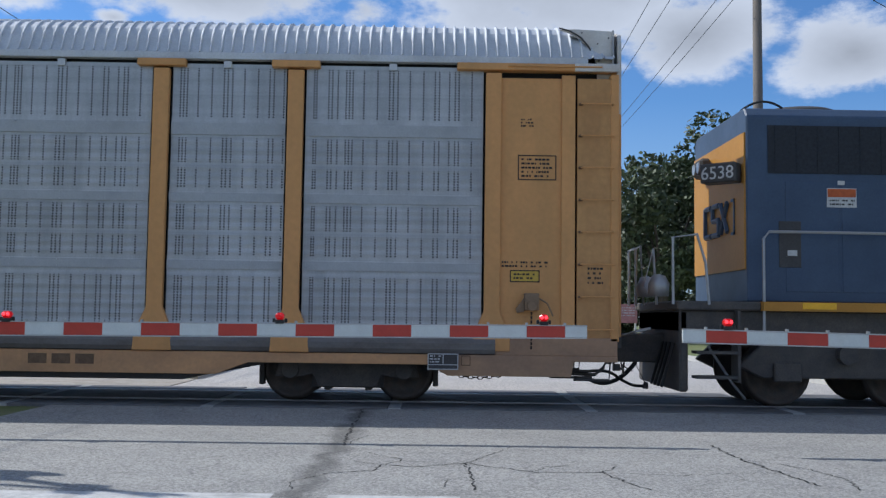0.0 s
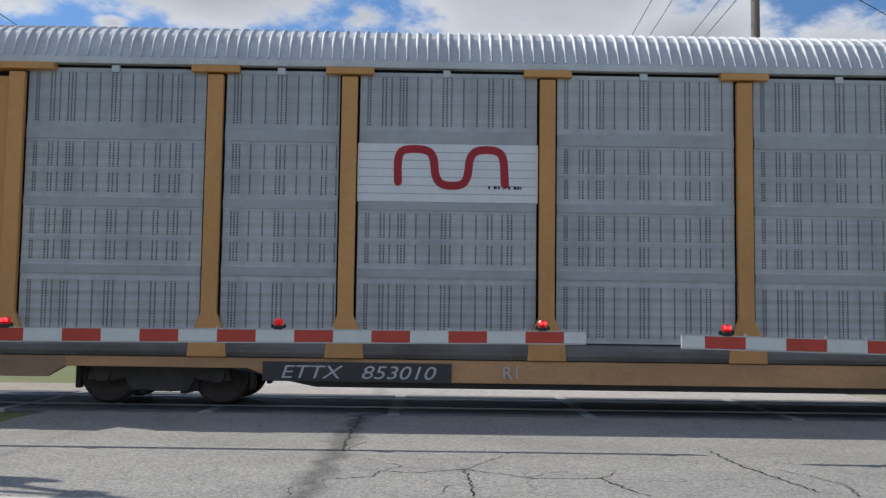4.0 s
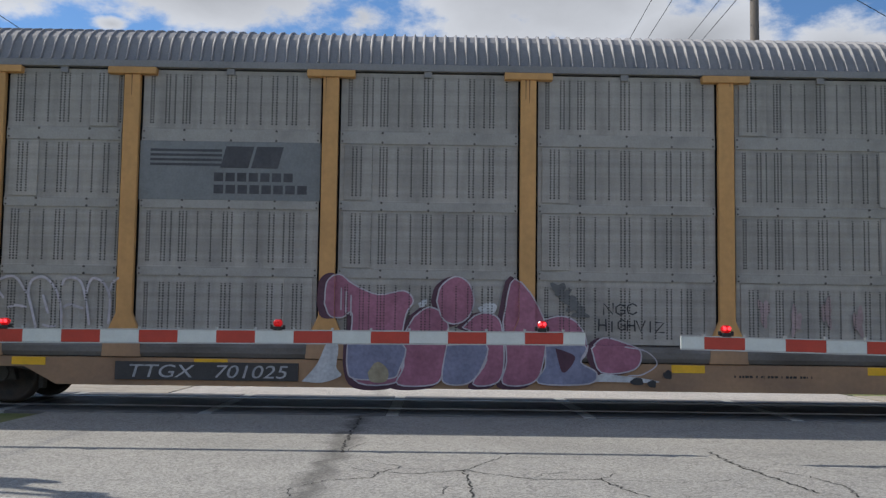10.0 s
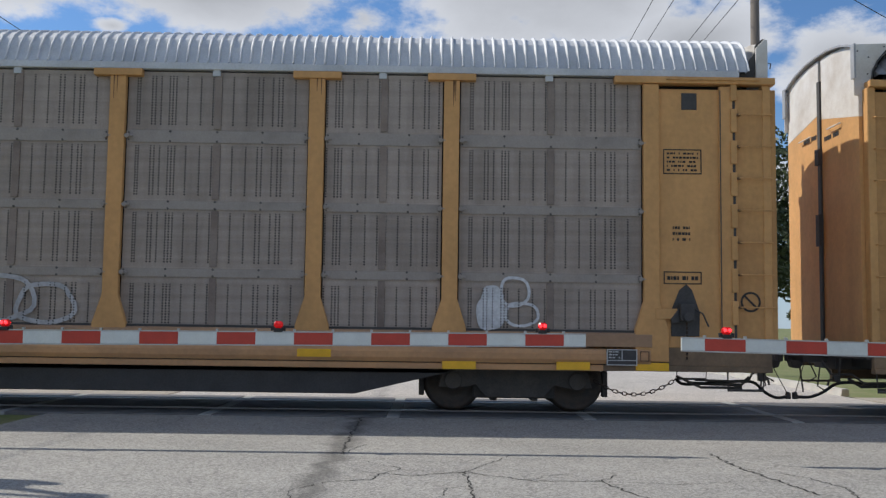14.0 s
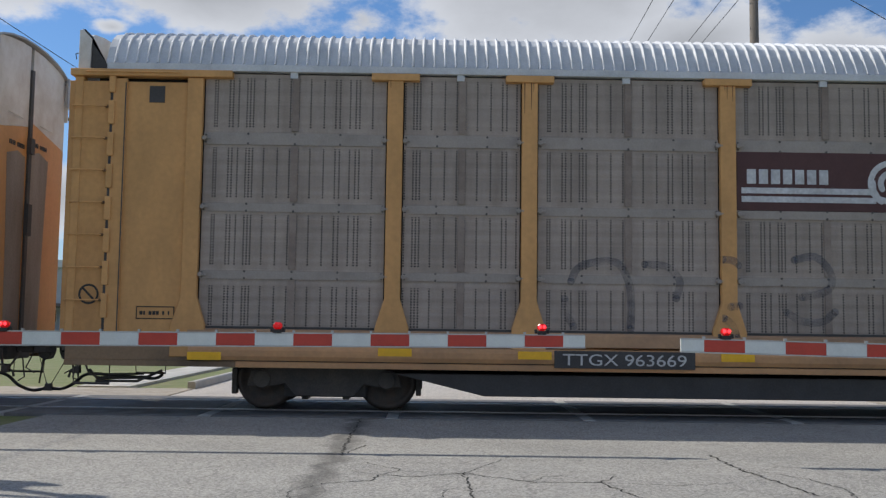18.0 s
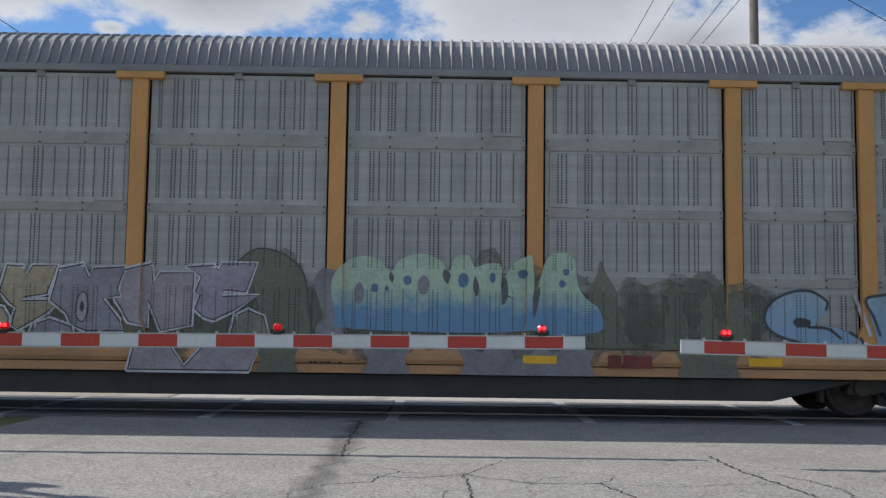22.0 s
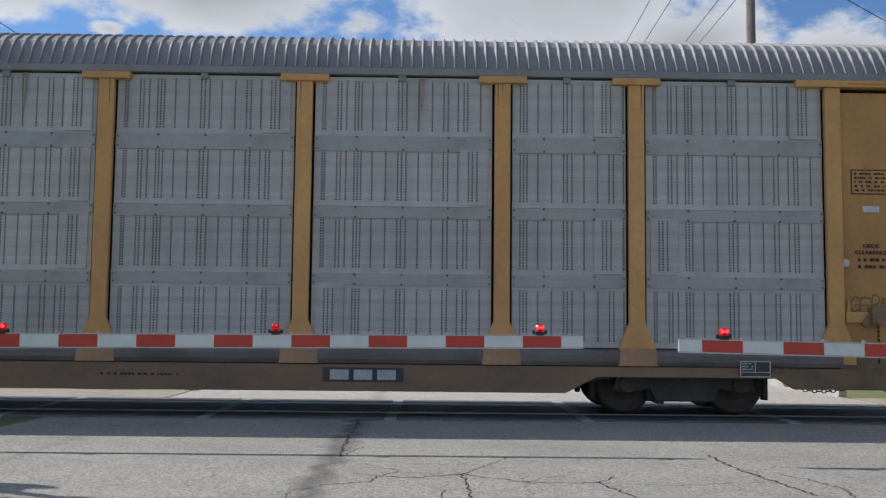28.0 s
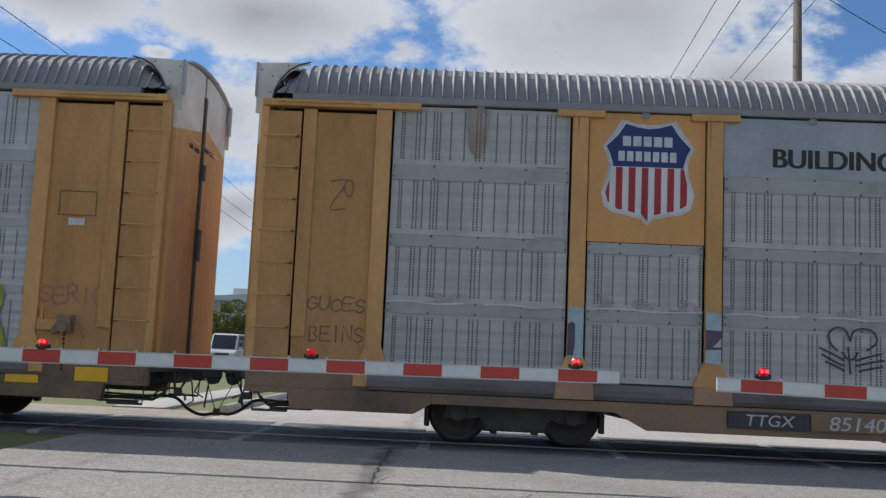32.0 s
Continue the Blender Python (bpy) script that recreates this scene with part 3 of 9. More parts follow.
def truck(car, x, base):
    """Four-wheeled truck: side frames with springs, bolster, brake beams, and two wheelsets that turn."""
    r = 0.42
    h = base / 2
    for_all = (round(base, 2),)

    def frame_side():
        s = Shape()
        for sgn in (-1, 1):
            y0, y1 = sgn * 1.02 - 0.07, sgn * 1.02 + 0.07
            ring = [(-h - 0.22, 0.36), (-h - 0.16, 0.58), (-h + 0.2, 0.66), (-0.35, 0.74), (0.35, 0.74), (h - 0.2, 0.66), (h + 0.16, 0.58), (h + 0.22, 0.36),
                    (h - 0.18, 0.36), (h - 0.32, 0.40), (0.42, 0.22), (-0.42, 0.22), (-h + 0.32, 0.40), (-h + 0.18, 0.36)]
            s.prism(ring, "y", y0, y1)
            for a in (-h, h):
                s.disc(a, 0, r + 0.04, 0.13, "y", y0 - 0.05 if sgn < 0 else y1, y0 if sgn < 0 else y1 + 0.05, 14)
        s.box(-0.22, 0.22, -1.0, 1.0, 0.42, 0.66)
        for a in (-0.30, 0.30):
            s.box(a - 0.05, a + 0.05, -0.9, 0.9, 0.16, 0.42)
        s.box(-h + 0.30, h - 0.30, -0.95, 0.95, 0.20, 0.40)
        for sgn in (-1, 1):
            # brake hangers beside the wheels
            for a in (-h, h):
                for b in (-1, 1):
                    s.box(a + b * 0.46 - 0.04, a + b * 0.46 + 0.04, sgn * 0.72 - 0.07, sgn * 0.72 + 0.07, 0.22, 0.60)
        return s.mesh("truck_frame", m_under, 0.012)

    def springs():
        s = Shape()
        for sgn in (-1, 1):
            for a in (-0.22, 0.0, 0.22):
                s.disc(a, sgn * 1.02, 0, 0.07, "z", 0.27, 0.50, 10)
        return s.mesh("springs", m_wheel)

    def wheelset():
        s = Shape()
        s.disc(0, 0, 0, 0.075, "y", -1.05, 1.05, 14)
        for sgn in (-1, 1):
            prof = [(sgn * d, q) for d, q in ((0.80, 0.075), (0.80, 0.15), (0.765, 0.17), (0.765, 0.33), (0.80, 0.355), (0.80, 0.41), (0.68, 0.42), (0.675, 0.445), (0.655, 0.445), (0.655, 0.35), (0.70, 0.33), (0.70, 0.17), (0.66, 0.15), (0.66, 0.075))]
            s.lathe(prof, 0, 0)
            for k in range(3):
                a = 2.1 * k
                s.disc(0.24 * math.cos(a), 0, 0.24 * math.sin(a), 0.02, "y", sgn * 0.765, sgn * 0.775, 8)
        return s.mesh("wheelset", m_wheel, 0, True)

    t = part("truck", cached(("truck", for_all), m_under, frame_side), car, "black cast-steel truck with coil springs", (x, 0, 0.02))
    part("spring_nest", cached(("springs", for_all), m_wheel, springs), t)
    for a in (-h, h):
        w = part("wheelset", cached("wheelset", m_wheel, wheelset), t, "", (a, 0, r + 0.02))
        WHEELS.append((w, r))
    return t


def sag(p, q, drop, n=10):
    p, q = Vector(p), Vector(q)
    return [p.lerp(q, i / n) - Vector((0, 0, 4 * drop * (i / n) * (1 - i / n))) for i in range(n + 1)]


def smooth_run(pts, n=5):
    """A smooth curve through points in space."""
    P = [Vector(p) for p in pts]
    P = [2 * P[0] - P[1]] + P + [2 * P[-1] - P[-2]]
    out = []
    for i in range(1, len(P) - 2):
        a, b, c, d = P[i - 1:i + 3]
        for k in range(n):
            t = k / n
            out.append(0.5 * (2 * b + (c - a) * t + (2 * a - 5 * b + 4 * c - d) * t * t + (3 * b - a - 3 * c + d) * t ** 3))
    return out + [P[-2]]


def end_gear(car, side, seed):
    """Draft box, coupler, hose, uncoupling rod and step irons below one end."""
    rng = random.Random(seed)
    e = side * HALF

    def draft():
        s = Shape().box(-0.55, 0.06, -0.40, 0.40, 0.68, 1.0)
        s.box(-1.5, -0.2, -1.40, 1.40, 0.72, 0.95).box(-0.06, 0.05, -1.45, 1.45, 0.86, 1.02)
        return s.mesh("draft_box", m_under, 0.01)

    def knuckle():
        ring = [(0, -0.09), (0.32, -0.09), (0.36, -0.17), (0.55, -0.19), (0.66, -0.10), (0.64, 0.02), (0.56, -0.04), (0.50, 0.02), (0.46, 0.16), (0.30, 0.14), (0.0, 0.09)]
        s = Shape().prism(ring, "z", 0.78, 1.0)
        s.box(-0.1, 0.64, -0.16, 0.16, 0.86, 1.01).prism([(0.40, 0.80), (0.44, 0.71), (0.50, 0.67), (0.58, 0.69), (0.62, 0.80)], "y", -0.12, 0.08)
        return s.mesh("coupler", m_under, 0.012)

    part("draft_box", cached("draft", m_under, draft), car, "", (e, 0, 0), 0 if side > 0 else 180)
    part("coupler", cached("knuckle", m_under, knuckle), car, "black cast coupler head", (e, 0, 0), 0 if side > 0 else 180)
    dip = rng.uniform(-0.03, 0.02)
    run = [(e - side * 1.15, -0.62, 0.50), (e - side * 1.02, -0.66, 0.44), (e - side * 0.5, -0.60, 0.47), (e - side * 0.08, -0.52, 0.49), (e + side * 0.10, -0.46, 0.45), (e + side * 0.26, -0.42, 0.33 + dip), (e + side * 0.45, -0.36, 0.25 + dip), (e + side * 0.66, -0.30, 0.255)]
    hose = part("air_hose", Shape().rod(smooth_run(run), 0.024, 8).mesh("air_hose", m_hose, 0, True), car, "sagging black rubber brake hose")
    gl = Shape().prism([(e + side * 0.60, 0.215), (e + side * 0.68, 0.215), (e + side * 0.68, 0.31), (e + side * 0.63, 0.33)], "y", -0.35, -0.26)
    part("hose_coupling", gl.mesh("hose_coupling", m_under, 0.008), hose)
    part("hose_strap", Shape().rod([(e + side * 0.64, -0.30, 0.30), (e + side * 0.50, -0.2, 0.62), (e + side * 0.42, -0.15, 0.82)], 0.007, 5).mesh("hose_strap", m_under), hose)
    p = Shape().rod([(e - side * 0.95, -0.9, 0.52), (e - side * 0.15, -0.9, 0.50), (e - side * 0.05, -0.75, 0.62), (e + side * 0.10, -0.35, 0.60), (e + side * 0.18, -0.2, 0.80)], 0.018)
    p.rod([(e - side * 0.95, -0.7, 0.46), (e - side * 0.2, -0.7, 0.44), (e - side * 0.05, -0.6, 0.55)], 0.026)
    p.rod([(e + side * 0.25, -0.3, 0.72), (e + side * 0.30, -0.32, 0.42), (e + side * 0.20, -0.30, 0.36)], 0.012)
    p.rod([(e + side * 0.42, 0.1, 0.78), (e + side * 0.36, 0.1, 0.30)], 0.014)
    p.rod([(e + side * 0.06, -0.62, 0.86), (e + side * 0.10, -0.62, 0.58), (e + side * 0.24, -0.60, 0.52), (e + side * 0.26, -0.6, 0.44)], 0.02)
    p.rod([(e + side * 0.40, -0.25, 0.80), (e + side * 0.30, -0.28, 0.56), (e + side * 0.44, -0.3, 0.48)], 0.013)
    p.box(e + side * 0.14 - 0.05, e + side * 0.14 + 0.05, -0.66, -0.56, 0.50, 0.60)
    p.rod([(e - side * 1.25, -1.0, 0.58), (e - side * 0.9, -1.05, 0.42), (e - side * 0.3, -1.05, 0.42)], 0.02)
    part("uncoupling_rod", p.mesh("uncoupling_rod", m_under), car)
    for y in (-1.42, 1.42):
        st = Shape().rod([(e - side * 0.10, y, 0.72), (e - side * 0.12, y, 0.40), (e - side * 0.62, y, 0.40), (e - side * 0.62, y, 0.72)], 0.013)
        st.rod([(e - side * 0.12, y, 0.41), (e - side * 0.62, y, 0.41)], 0.016)
        part("step_iron", st.mesh("step_iron", m_under), car, "bent steel step")


def chain(car, x0, x1, z, drop, y=-1.38):
    s = Shape()
    pts = sag((x0, y, z), (x1, y, z + 0.06), drop, 18)
    for i in range(len(pts) - 1):
        a, b = pts[i] - (pts[i + 1] - pts[i]) * 0.16, pts[i + 1] + (pts[i + 1] - pts[i]) * 0.16
        if i % 2:
            s.rod([a, b], 0.011, 5)
        else:
            # a link seen flat on: an open oval
            u = Vector((-(b - a).z, 0, (b - a).x)).normalized() * 0.021
            s.rod([a, a.lerp(b, 0.25) + u, a.lerp(b, 0.75) + u, b, a.lerp(b, 0.75) - u, a.lerp(b, 0.25) - u, a], 0.008, 5)
    part("chain", s.mesh("chain", m_rust), car, "rusty slack brake chain")


def autorack(n, label, pm, roof_m, yel, style, gray_m, flare, cut, belly, rail_m, base=1.65, tx=9.8, ribs=0, seed=1, cap=None, sill_lo=0.39):
    """A closed car carrier."""
    rng = random.Random(seed)
    car = thing("autorack_car", label, "freight car", group="cars of the passing train")
    cap = cap or m_white
    posts = OLD_POSTS if style == 2 else POSTS
    POSTS_OF[car.name] = posts
    P0 = posts[-1]
    # added black box in place of the unlit inside, so openings look dark
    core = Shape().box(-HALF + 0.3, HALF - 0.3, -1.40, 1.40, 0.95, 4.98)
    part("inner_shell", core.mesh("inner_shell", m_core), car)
    lift = 0.03 if n == 0 else 0.0
    part("roof", roof_mesh(roof_m, style), car, "corrugated galvanised roof", (0, 0, lift))
    for turn in (0, 180):
        near = turn == 0
        f = Shape().box(-HALF + 0.45, HALF - 0.45, SIDE + 0.01, SIDE + 0.15, 4.888, 4.99)
        part("eaves_beam", f.mesh("eaves_beam", roof_m, 0.006), car, "", (0, 0, lift), turn)
        # posts and their heads
        for i, x in enumerate(posts):
            endp = i in (0, 9)
            part("post", post_mesh(yel, flare, up=0.22 if style == 2 else 0.0), car, "", (x if near else -x, 0, 0), turn)
            if not endp:
                hd = cached("head", yel, lambda: Shape().box(-0.345, 0.345, SIDE - 0.03, SIDE + 0.10, 4.78, 4.880).mesh("post_head", yel, 0.008))
                part("post_head", hd, car, "", (x if near else -x, 0, lift), turn)
        # sheets between the posts
        for i in range(9):
            a, b = posts[i] + 0.125, posts[i + 1] - 0.125
            x, w = (a + b) / 2, b - a
            wk = w - (0.012 if style == 2 else 0.04)
            for lv, (z0, z1) in enumerate(Z_LEVELS):
                if near and (i, lv) in cut:
                    continue
                ob = part("side_panel", panel_mesh(pm, wk, lv, ribs), car, "", (x if near else -x, (SIDE + 0.095) if near else -(SIDE + 0.095), z0), turn)
            for z0, z1 in ((1.905, 2.02), (2.865, 2.985), (3.83, 4.00)):
                if near and (i, round(z0, 2)) in cut:
                    continue
                if n == 4:
                    z0 -= 0.05
                part("panel_band", band_mesh(gray_m, wk, z1 - z0), car, "", (x if near else -x, (SIDE + 0.09) if near else -(SIDE + 0.09), z0), turn)
            if near and ribs:
                for lv, (z0, z1) in enumerate(Z_LEVELS):
                    if (i, lv) in cut or rng.random() < (0.45 if ribs == 1 else 0.0):
                        continue
                    if ribs == 1:
                        fx, fw = (x + wk / 2 - 0.26, 0.40) if rng.random() < 0.6 else (x - wk / 2 + 0.26, 0.40)
                        fm = pm
                    else:
                        fx, fw, fm = x, 0.10, m_soot
                    fl = cached(("flap", fw, lv), fm, lambda: Shape().box(-fw / 2, fw / 2, -0.028, -0.006, 0.03, z1 - z0 - 0.015).mesh("sheet_flap", fm, 0.003))
                    part("sheet_flap", fl, car, "", (fx, SIDE + 0.09, z0))
            if near:
                ck = cached(("clip", style), roof_m, lambda: Shape().box(-0.055, 0.055, -0.02, 0.04, 0, 0.10).mesh("panel_clip", roof_m, 0.004))
                part("panel_clip", ck, car, "", (x - 0.03, SIDE + 0.06, 4.80))
                if style == 2:
                    lt = cached("latch", gray_m, lambda: Shape().disc(0, 0, 0, 0.035, "y", -0.06, 0.0, 10).box(-0.012, 0.075, -0.05, -0.02, -0.014, 0.016).mesh("panel_latch", gray_m, 0.004))
                    for z in (1.96, 2.925, 3.91):
                        for s2 in (-1, 1):
                            part("panel_latch", lt, car, "", (x + s2 * (wk / 2 - 0.02), SIDE + 0.05, z))
        # ends of the side: door post, flat plate, corner with ladder
        for sd in (-1, 1):
            X = lambda d: sd * (P0 + d) if near else -sd * (P0 + d)
            q = [("end_plate", 0.11, 1.175, 0.055, 1.0, 4.72), ("end_strip", 0.98, 1.175, 0.02, 1.0 if n in (0, 2) else 1.46, 4.76), ("corner_plate", 1.205, 1.80, 0.035, 0.95, 4.72)]
            for nm, d0, d1, dy, z0, z1 in q:
                xa, xb = sorted((sd * (P0 + d0), sd * (P0 + d1)))
                me = Shape().box(xa, xb, SIDE + dy, SIDE + dy + 0.05, z0, z1).mesh(nm, m_yellow_rusty if n > 3 or nm == "corner_plate" else yel, 0.006)
                part(nm, me, car, "", (0, 0, 0), turn)
            xa, xb = sorted((sd * (P0 - 0.53), sd * (P0 + 1.78)))
            part("end_beam", Shape().box(xa, xb, SIDE - 0.035, SIDE + 0.16, 4.785, 4.885).mesh("end_beam", yel, 0.008), car, "", (0, 0, lift), turn)
            xa, xb = sorted((sd * (P0 + 0.2), sd * (P0 + 1.55)))
            part("beam_lip", Shape().box(xa, xb, SIDE - 0.06, SIDE + 0.0, 4.83, 4.85).mesh("beam_lip", yel, 0.006), car, "", (0, 0, lift), turn)
            xc = sd * (HALF - 0.06)
            part("corner_post", Shape().box(xc - 0.06, xc + 0.06, SIDE + 0.02, SIDE + 0.22, 0.95, 4.785).mesh("corner_post", yel, 0.01), car, "", (0, 0, 0), turn)
            if near or sd > 0:
                for k in range(8):
                    z = 1.12 + 0.46 * k
                    r = Shape().rod([(sd * (P0 + 1.25), SIDE + 0.03, z), (sd * (P0 + 1.25), SIDE - 0.05, z), (sd * (P0 + 1.72), SIDE - 0.05, z), (sd * (P0 + 1.72), SIDE + 0.03, z)], 0.011, 5)
                    rung = part("ladder_rung", r.mesh("ladder_rung", yel), car, "", (0, 0, 0), turn)
                    if near:
                        bk = cached("rung_bracket", m_brack, lambda: Shape().box(-0.028, 0.028, SIDE - 0.03, SIDE + 0.04, -0.016, 0.016).mesh("rung_bracket", m_brack, 0.006))
                        part("rung_bracket", bk, rung, "dark bolted bracket", (sd * (P0 + 1.25), 0, z))
            if style == 2 and near:
                # hinge straps and the dark sighting hole of the older cars
                hm = cached("hinge", yel, lambda: Shape().box(-0.045, 0.045, SIDE - 0.01, SIDE + 0.03, 0, 0.34).mesh("hinge", yel, 0.006))
                for k in range(8):
                    part("hinge", hm, car, "", (sd * (P0 + 1.185), 0, 1.33 + 0.46 * k))
                part("peep_hole", Shape().box(sd * (P0 + 0.555) - 0.11, sd * (P0 + 0.555) + 0.11, SIDE + 0.045, SIDE + 0.06, 4.42, 4.66).mesh("peep_hole", m_black), car)
                gp = Shape().box(sd * (P0 + 1.185) - 0.03, sd * (P0 + 1.185) + 0.03, SIDE + 0.03, SIDE + 0.05, 1.0, 4.7).box(sd * (P0 + 0.995) - 0.007, sd * (P0 + 0.995) + 0.007, SIDE + 0.012, SIDE + 0.03, 1.0, 4.7)
                part("door_gap", gp.mesh("door_gap", m_black), car)
        # bottom rail and sill
        rr = [(SIDE - 0.01, 0.76), (SIDE - 0.04, 0.82), (SIDE - 0.04, 0.90), (SIDE - 0.0, 0.965), (SIDE + 0.12, 0.995), (SIDE + 0.12, 0.76)]
        part("bottom_rail", Shape().prism(rr, "x", -HALF + 1.75, HALF - 1.75).mesh("bottom_rail", rail_m, 0.0), car, "rounded steel rail below the side panels", (0, 0, 0), turn)
        if style == 2:
            lip = Shape().prism([(SIDE - 0.012, 1.0), (SIDE - 0.012, 1.17), (SIDE + 0.03, 1.20), (SIDE + 0.10, 1.20), (SIDE + 0.10, 1.0)], "x", posts[0], posts[-1])
            part("foot_rail", lip.mesh("foot_rail", m_sill_dark, 0.004), car, "grimy rail at the foot of the side panels", (0, 0, 0), turn)
            part("panel_gap", Shape().box(posts[0], posts[-1], SIDE + 0.052, SIDE + 0.07, 1.203, 1.235).mesh("panel_gap", m_black), car, "dark gap below the panels", (0, 0, 0), turn)
        t0 = tx - 1.35
        u = max(sill_lo, 0.60)
        ring = [(-HALF + 0.02, 0.745), (-HALF + 0.02, 0.50), (-tx - 1.45, 0.46), (-tx - 1.2, u), (-t0, u), (-t0 + 0.45, sill_lo), (t0 - 0.45, sill_lo), (t0, u), (tx + 1.2, u), (tx + 1.45, 0.46), (HALF - 0.02, 0.50), (HALF - 0.02, 0.745)]
        part("side_sill", Shape().prism([(-tx - 1.2, 0.745)] + ring[3:9] + [(tx + 1.2, 0.745)], "y", SIDE - 0.005, SIDE + 0.12).mesh("side_sill", m_sill_mud if n == 4 else m_sill_dark if n == 1 else m_sill, 0.006), car, "grimy yellow side sill", (0, 0, 0), turn)
        for sx in (-1, 1):
            eb = 0.665 if n in (2, 3) else 0.45
            ring = [(sx * (HALF - 0.02), 0.745), (sx * (HALF - 0.02), 0.665), (sx * (HALF - 0.64), 0.665), (sx * (HALF - 0.68), eb), (sx * (tx + 1.45), eb), (sx * (tx + 1.2), u), (sx * (tx + 1.2), 0.745)]
            part("end_sill", Shape().prism(ring, "y", SIDE - 0.003, SIDE + 0.12).mesh("end_sill", m_sill_dark if n == 0 else m_grime, 0.006), car, "grimy end of the side sill", (0, 0, 0), turn)
        # feet of the posts, over the rail
        if rail_m is RAIL_G:
            for x in posts[1:-1]:
                foot_m = m_sill_dark if n in (1, 4) else yel
                fm = cached("post_foot", foot_m, lambda: Shape().prism([(-0.275, 0.755), (0.275, 0.755), (0.255, 1.0), (-0.255, 1.0)], "y", SIDE - 0.044, SIDE + 0.004).mesh("post_foot", foot_m, 0.006))
                part("post_foot", fm, car, "", (x if near else -x, 0, 0), turn)
        for a0 in (-HALF + 0.02, HALF - 1.75):
            part("end_apron", Shape().box(a0, a0 + 1.73, SIDE + 0.02, SIDE + 0.1, 0.745, 1.0).mesh("end_apron", m_sill_dark if n == 0 else m_grime, 0.006), car, "", (0, 0, 0), turn)
    if belly < 0.39:
        b0 = tx - 1.0
        ring = [(-b0, 0.60), (-b0 + 1.3, belly), (b0 - 1.3, belly), (b0, 0.60)]
        part("belly_girder", Shape().prism(ring, "y", -1.40, 1.40).mesh("belly_girder", m_black, 0.01), car, "black fish-belly girder")
    part("underframe", Shape().box(-HALF + 0.5, HALF - 0.5, -1.2, 1.2, 0.70, 0.95).mesh("underframe", m_under), car)
    for sd in (-1, 1):
        end_wall(car, yel, cap, style, sd, yel, (4.45, 4.60, 4.55, 4.3, 4.45, 4.65)[n], -0.10 if n == 0 else 0.09)
        end_gear(car, sd, seed * 7 + sd)
        truck(car, sd * tx, base)
    # brake gear below the middle
    g = Shape().box(-1.6, -0.5, -0.6, 0.2, 0.34, 0.62)
    g.disc(0, -0.3, 0.48, 0.14, "x", 0.4, 1.3, 12).rod([(-6.5, -0.5, 0.36), (-1.6, -0.5, 0.40)], 0.02).rod([(1.3, -0.3, 0.42), (7.0, -0.3, 0.36)], 0.02)
    part("brake_gear", g.mesh("brake_gear", m_under), car)
    # reflective patches on the sill: place along the car, height, size
    small = {1: [(x, 0.68) for x in (-8.39, -5.85, 0.85, 3.62, 6.49, 8.44)],
             2: [(-11.68, 0.816), (-9.017, 0.90), (-7.055, 0.882), (-4.2, 0.885), (-0.95, 0.76), (1.79, 0.775), (7.19, 0.865), (9.22, 0.72), (10.82, 0.73), (11.94, 0.73)],
             3: [(x, 0.845) for x in (-11.0, -7.385, -3.72, 0.0, 4.325, 7.503)] + [(11.04, 0.875)], 5: [(11.85, 0.70)]}.get(n, [])
    large = {1: [(-11.375, 0.653), (11.392, 0.653)], 3: [(-12.774, 0.778), (12.816, 0.778)], 5: [(12.84, 0.80)]}.get(n, [])
    for size, spots in ((0.055, small), (0.098, large)):
        for x, z in spots:
            y0 = SIDE - (0.052 if z + size > 0.765 and abs(x) < 11.9 else 0.012)
            part("reflector", Shape().box(x - 0.235, x + 0.235, y0, y0 + 0.012, z - size, z + size).mesh("reflector", m_bright), car, "yellow reflective panel" if size > 0.08 else "yellow reflective strip")
    return car
# ---------------------------------------------------------------- the cars
GAL_A = perforated("galvanised_blue_grey", (0.475, 0.485, 0.487), (0.352, 0.362, 0.366), 1.0, rough=0.42, metal=0.28)
GAL_B = perforated("dirty_galvanised", (0.405, 0.378, 0.344), (0.265, 0.248, 0.226), 0.0, metal=0.12)
GAL_C = perforated("brownish_galvanised", (0.385, 0.322, 0.272), (0.275, 0.228, 0.19), 0.0, metal=0.10)
GAL_D = perforated("weathered_galvanised", (0.435, 0.43, 0.407), (0.315, 0.311, 0.295), 0.0, metal=0.12)
GAL_E = perforated("plain_galvanised", (0.49, 0.48, 0.455), (0.385, 0.377, 0.358), 0.0, metal=0.12)
BAND_A = mat("band_blue_grey", (0.435, 0.452, 0.46), 0.5, 0.12, 0.08, 2, 40, 0.04)
BAND_B = mat("band_dirty", (0.40, 0.38, 0.35), 0.5, 0.12, 0.1, 2, 40, 0.04)
BAND_C = mat("band_brownish", (0.37, 0.325, 0.285), 0.5, 0.1, 0.1, 2, 40, 0.04)
BAND_E = mat("band_grey", (0.405, 0.412, 0.40), 0.5, 0.12, 0.1, 2, 40, 0.04)
ROOF_A = mat("bright_roof_sheet", (0.64, 0.66, 0.68), 0.6, 0.05, 0.08, 1.5, 40, 0.04, col2=(0.48, 0.50, 0.52))
ROOF_B = mat("dull_roof_sheet", (0.285, 0.28, 0.285), 0.6, 0.05, 0.1, 1.5, 40, 0.04, col2=(0.22, 0.22, 0.225))
RAIL_G = mat("grey_bottom_rail", (0.19, 0.175, 0.16), 0.6, 0.0, 0.1, 1.2, 30, 0.04, col2=(0.10, 0.085, 0.07), streak=(0.6, 2.0))

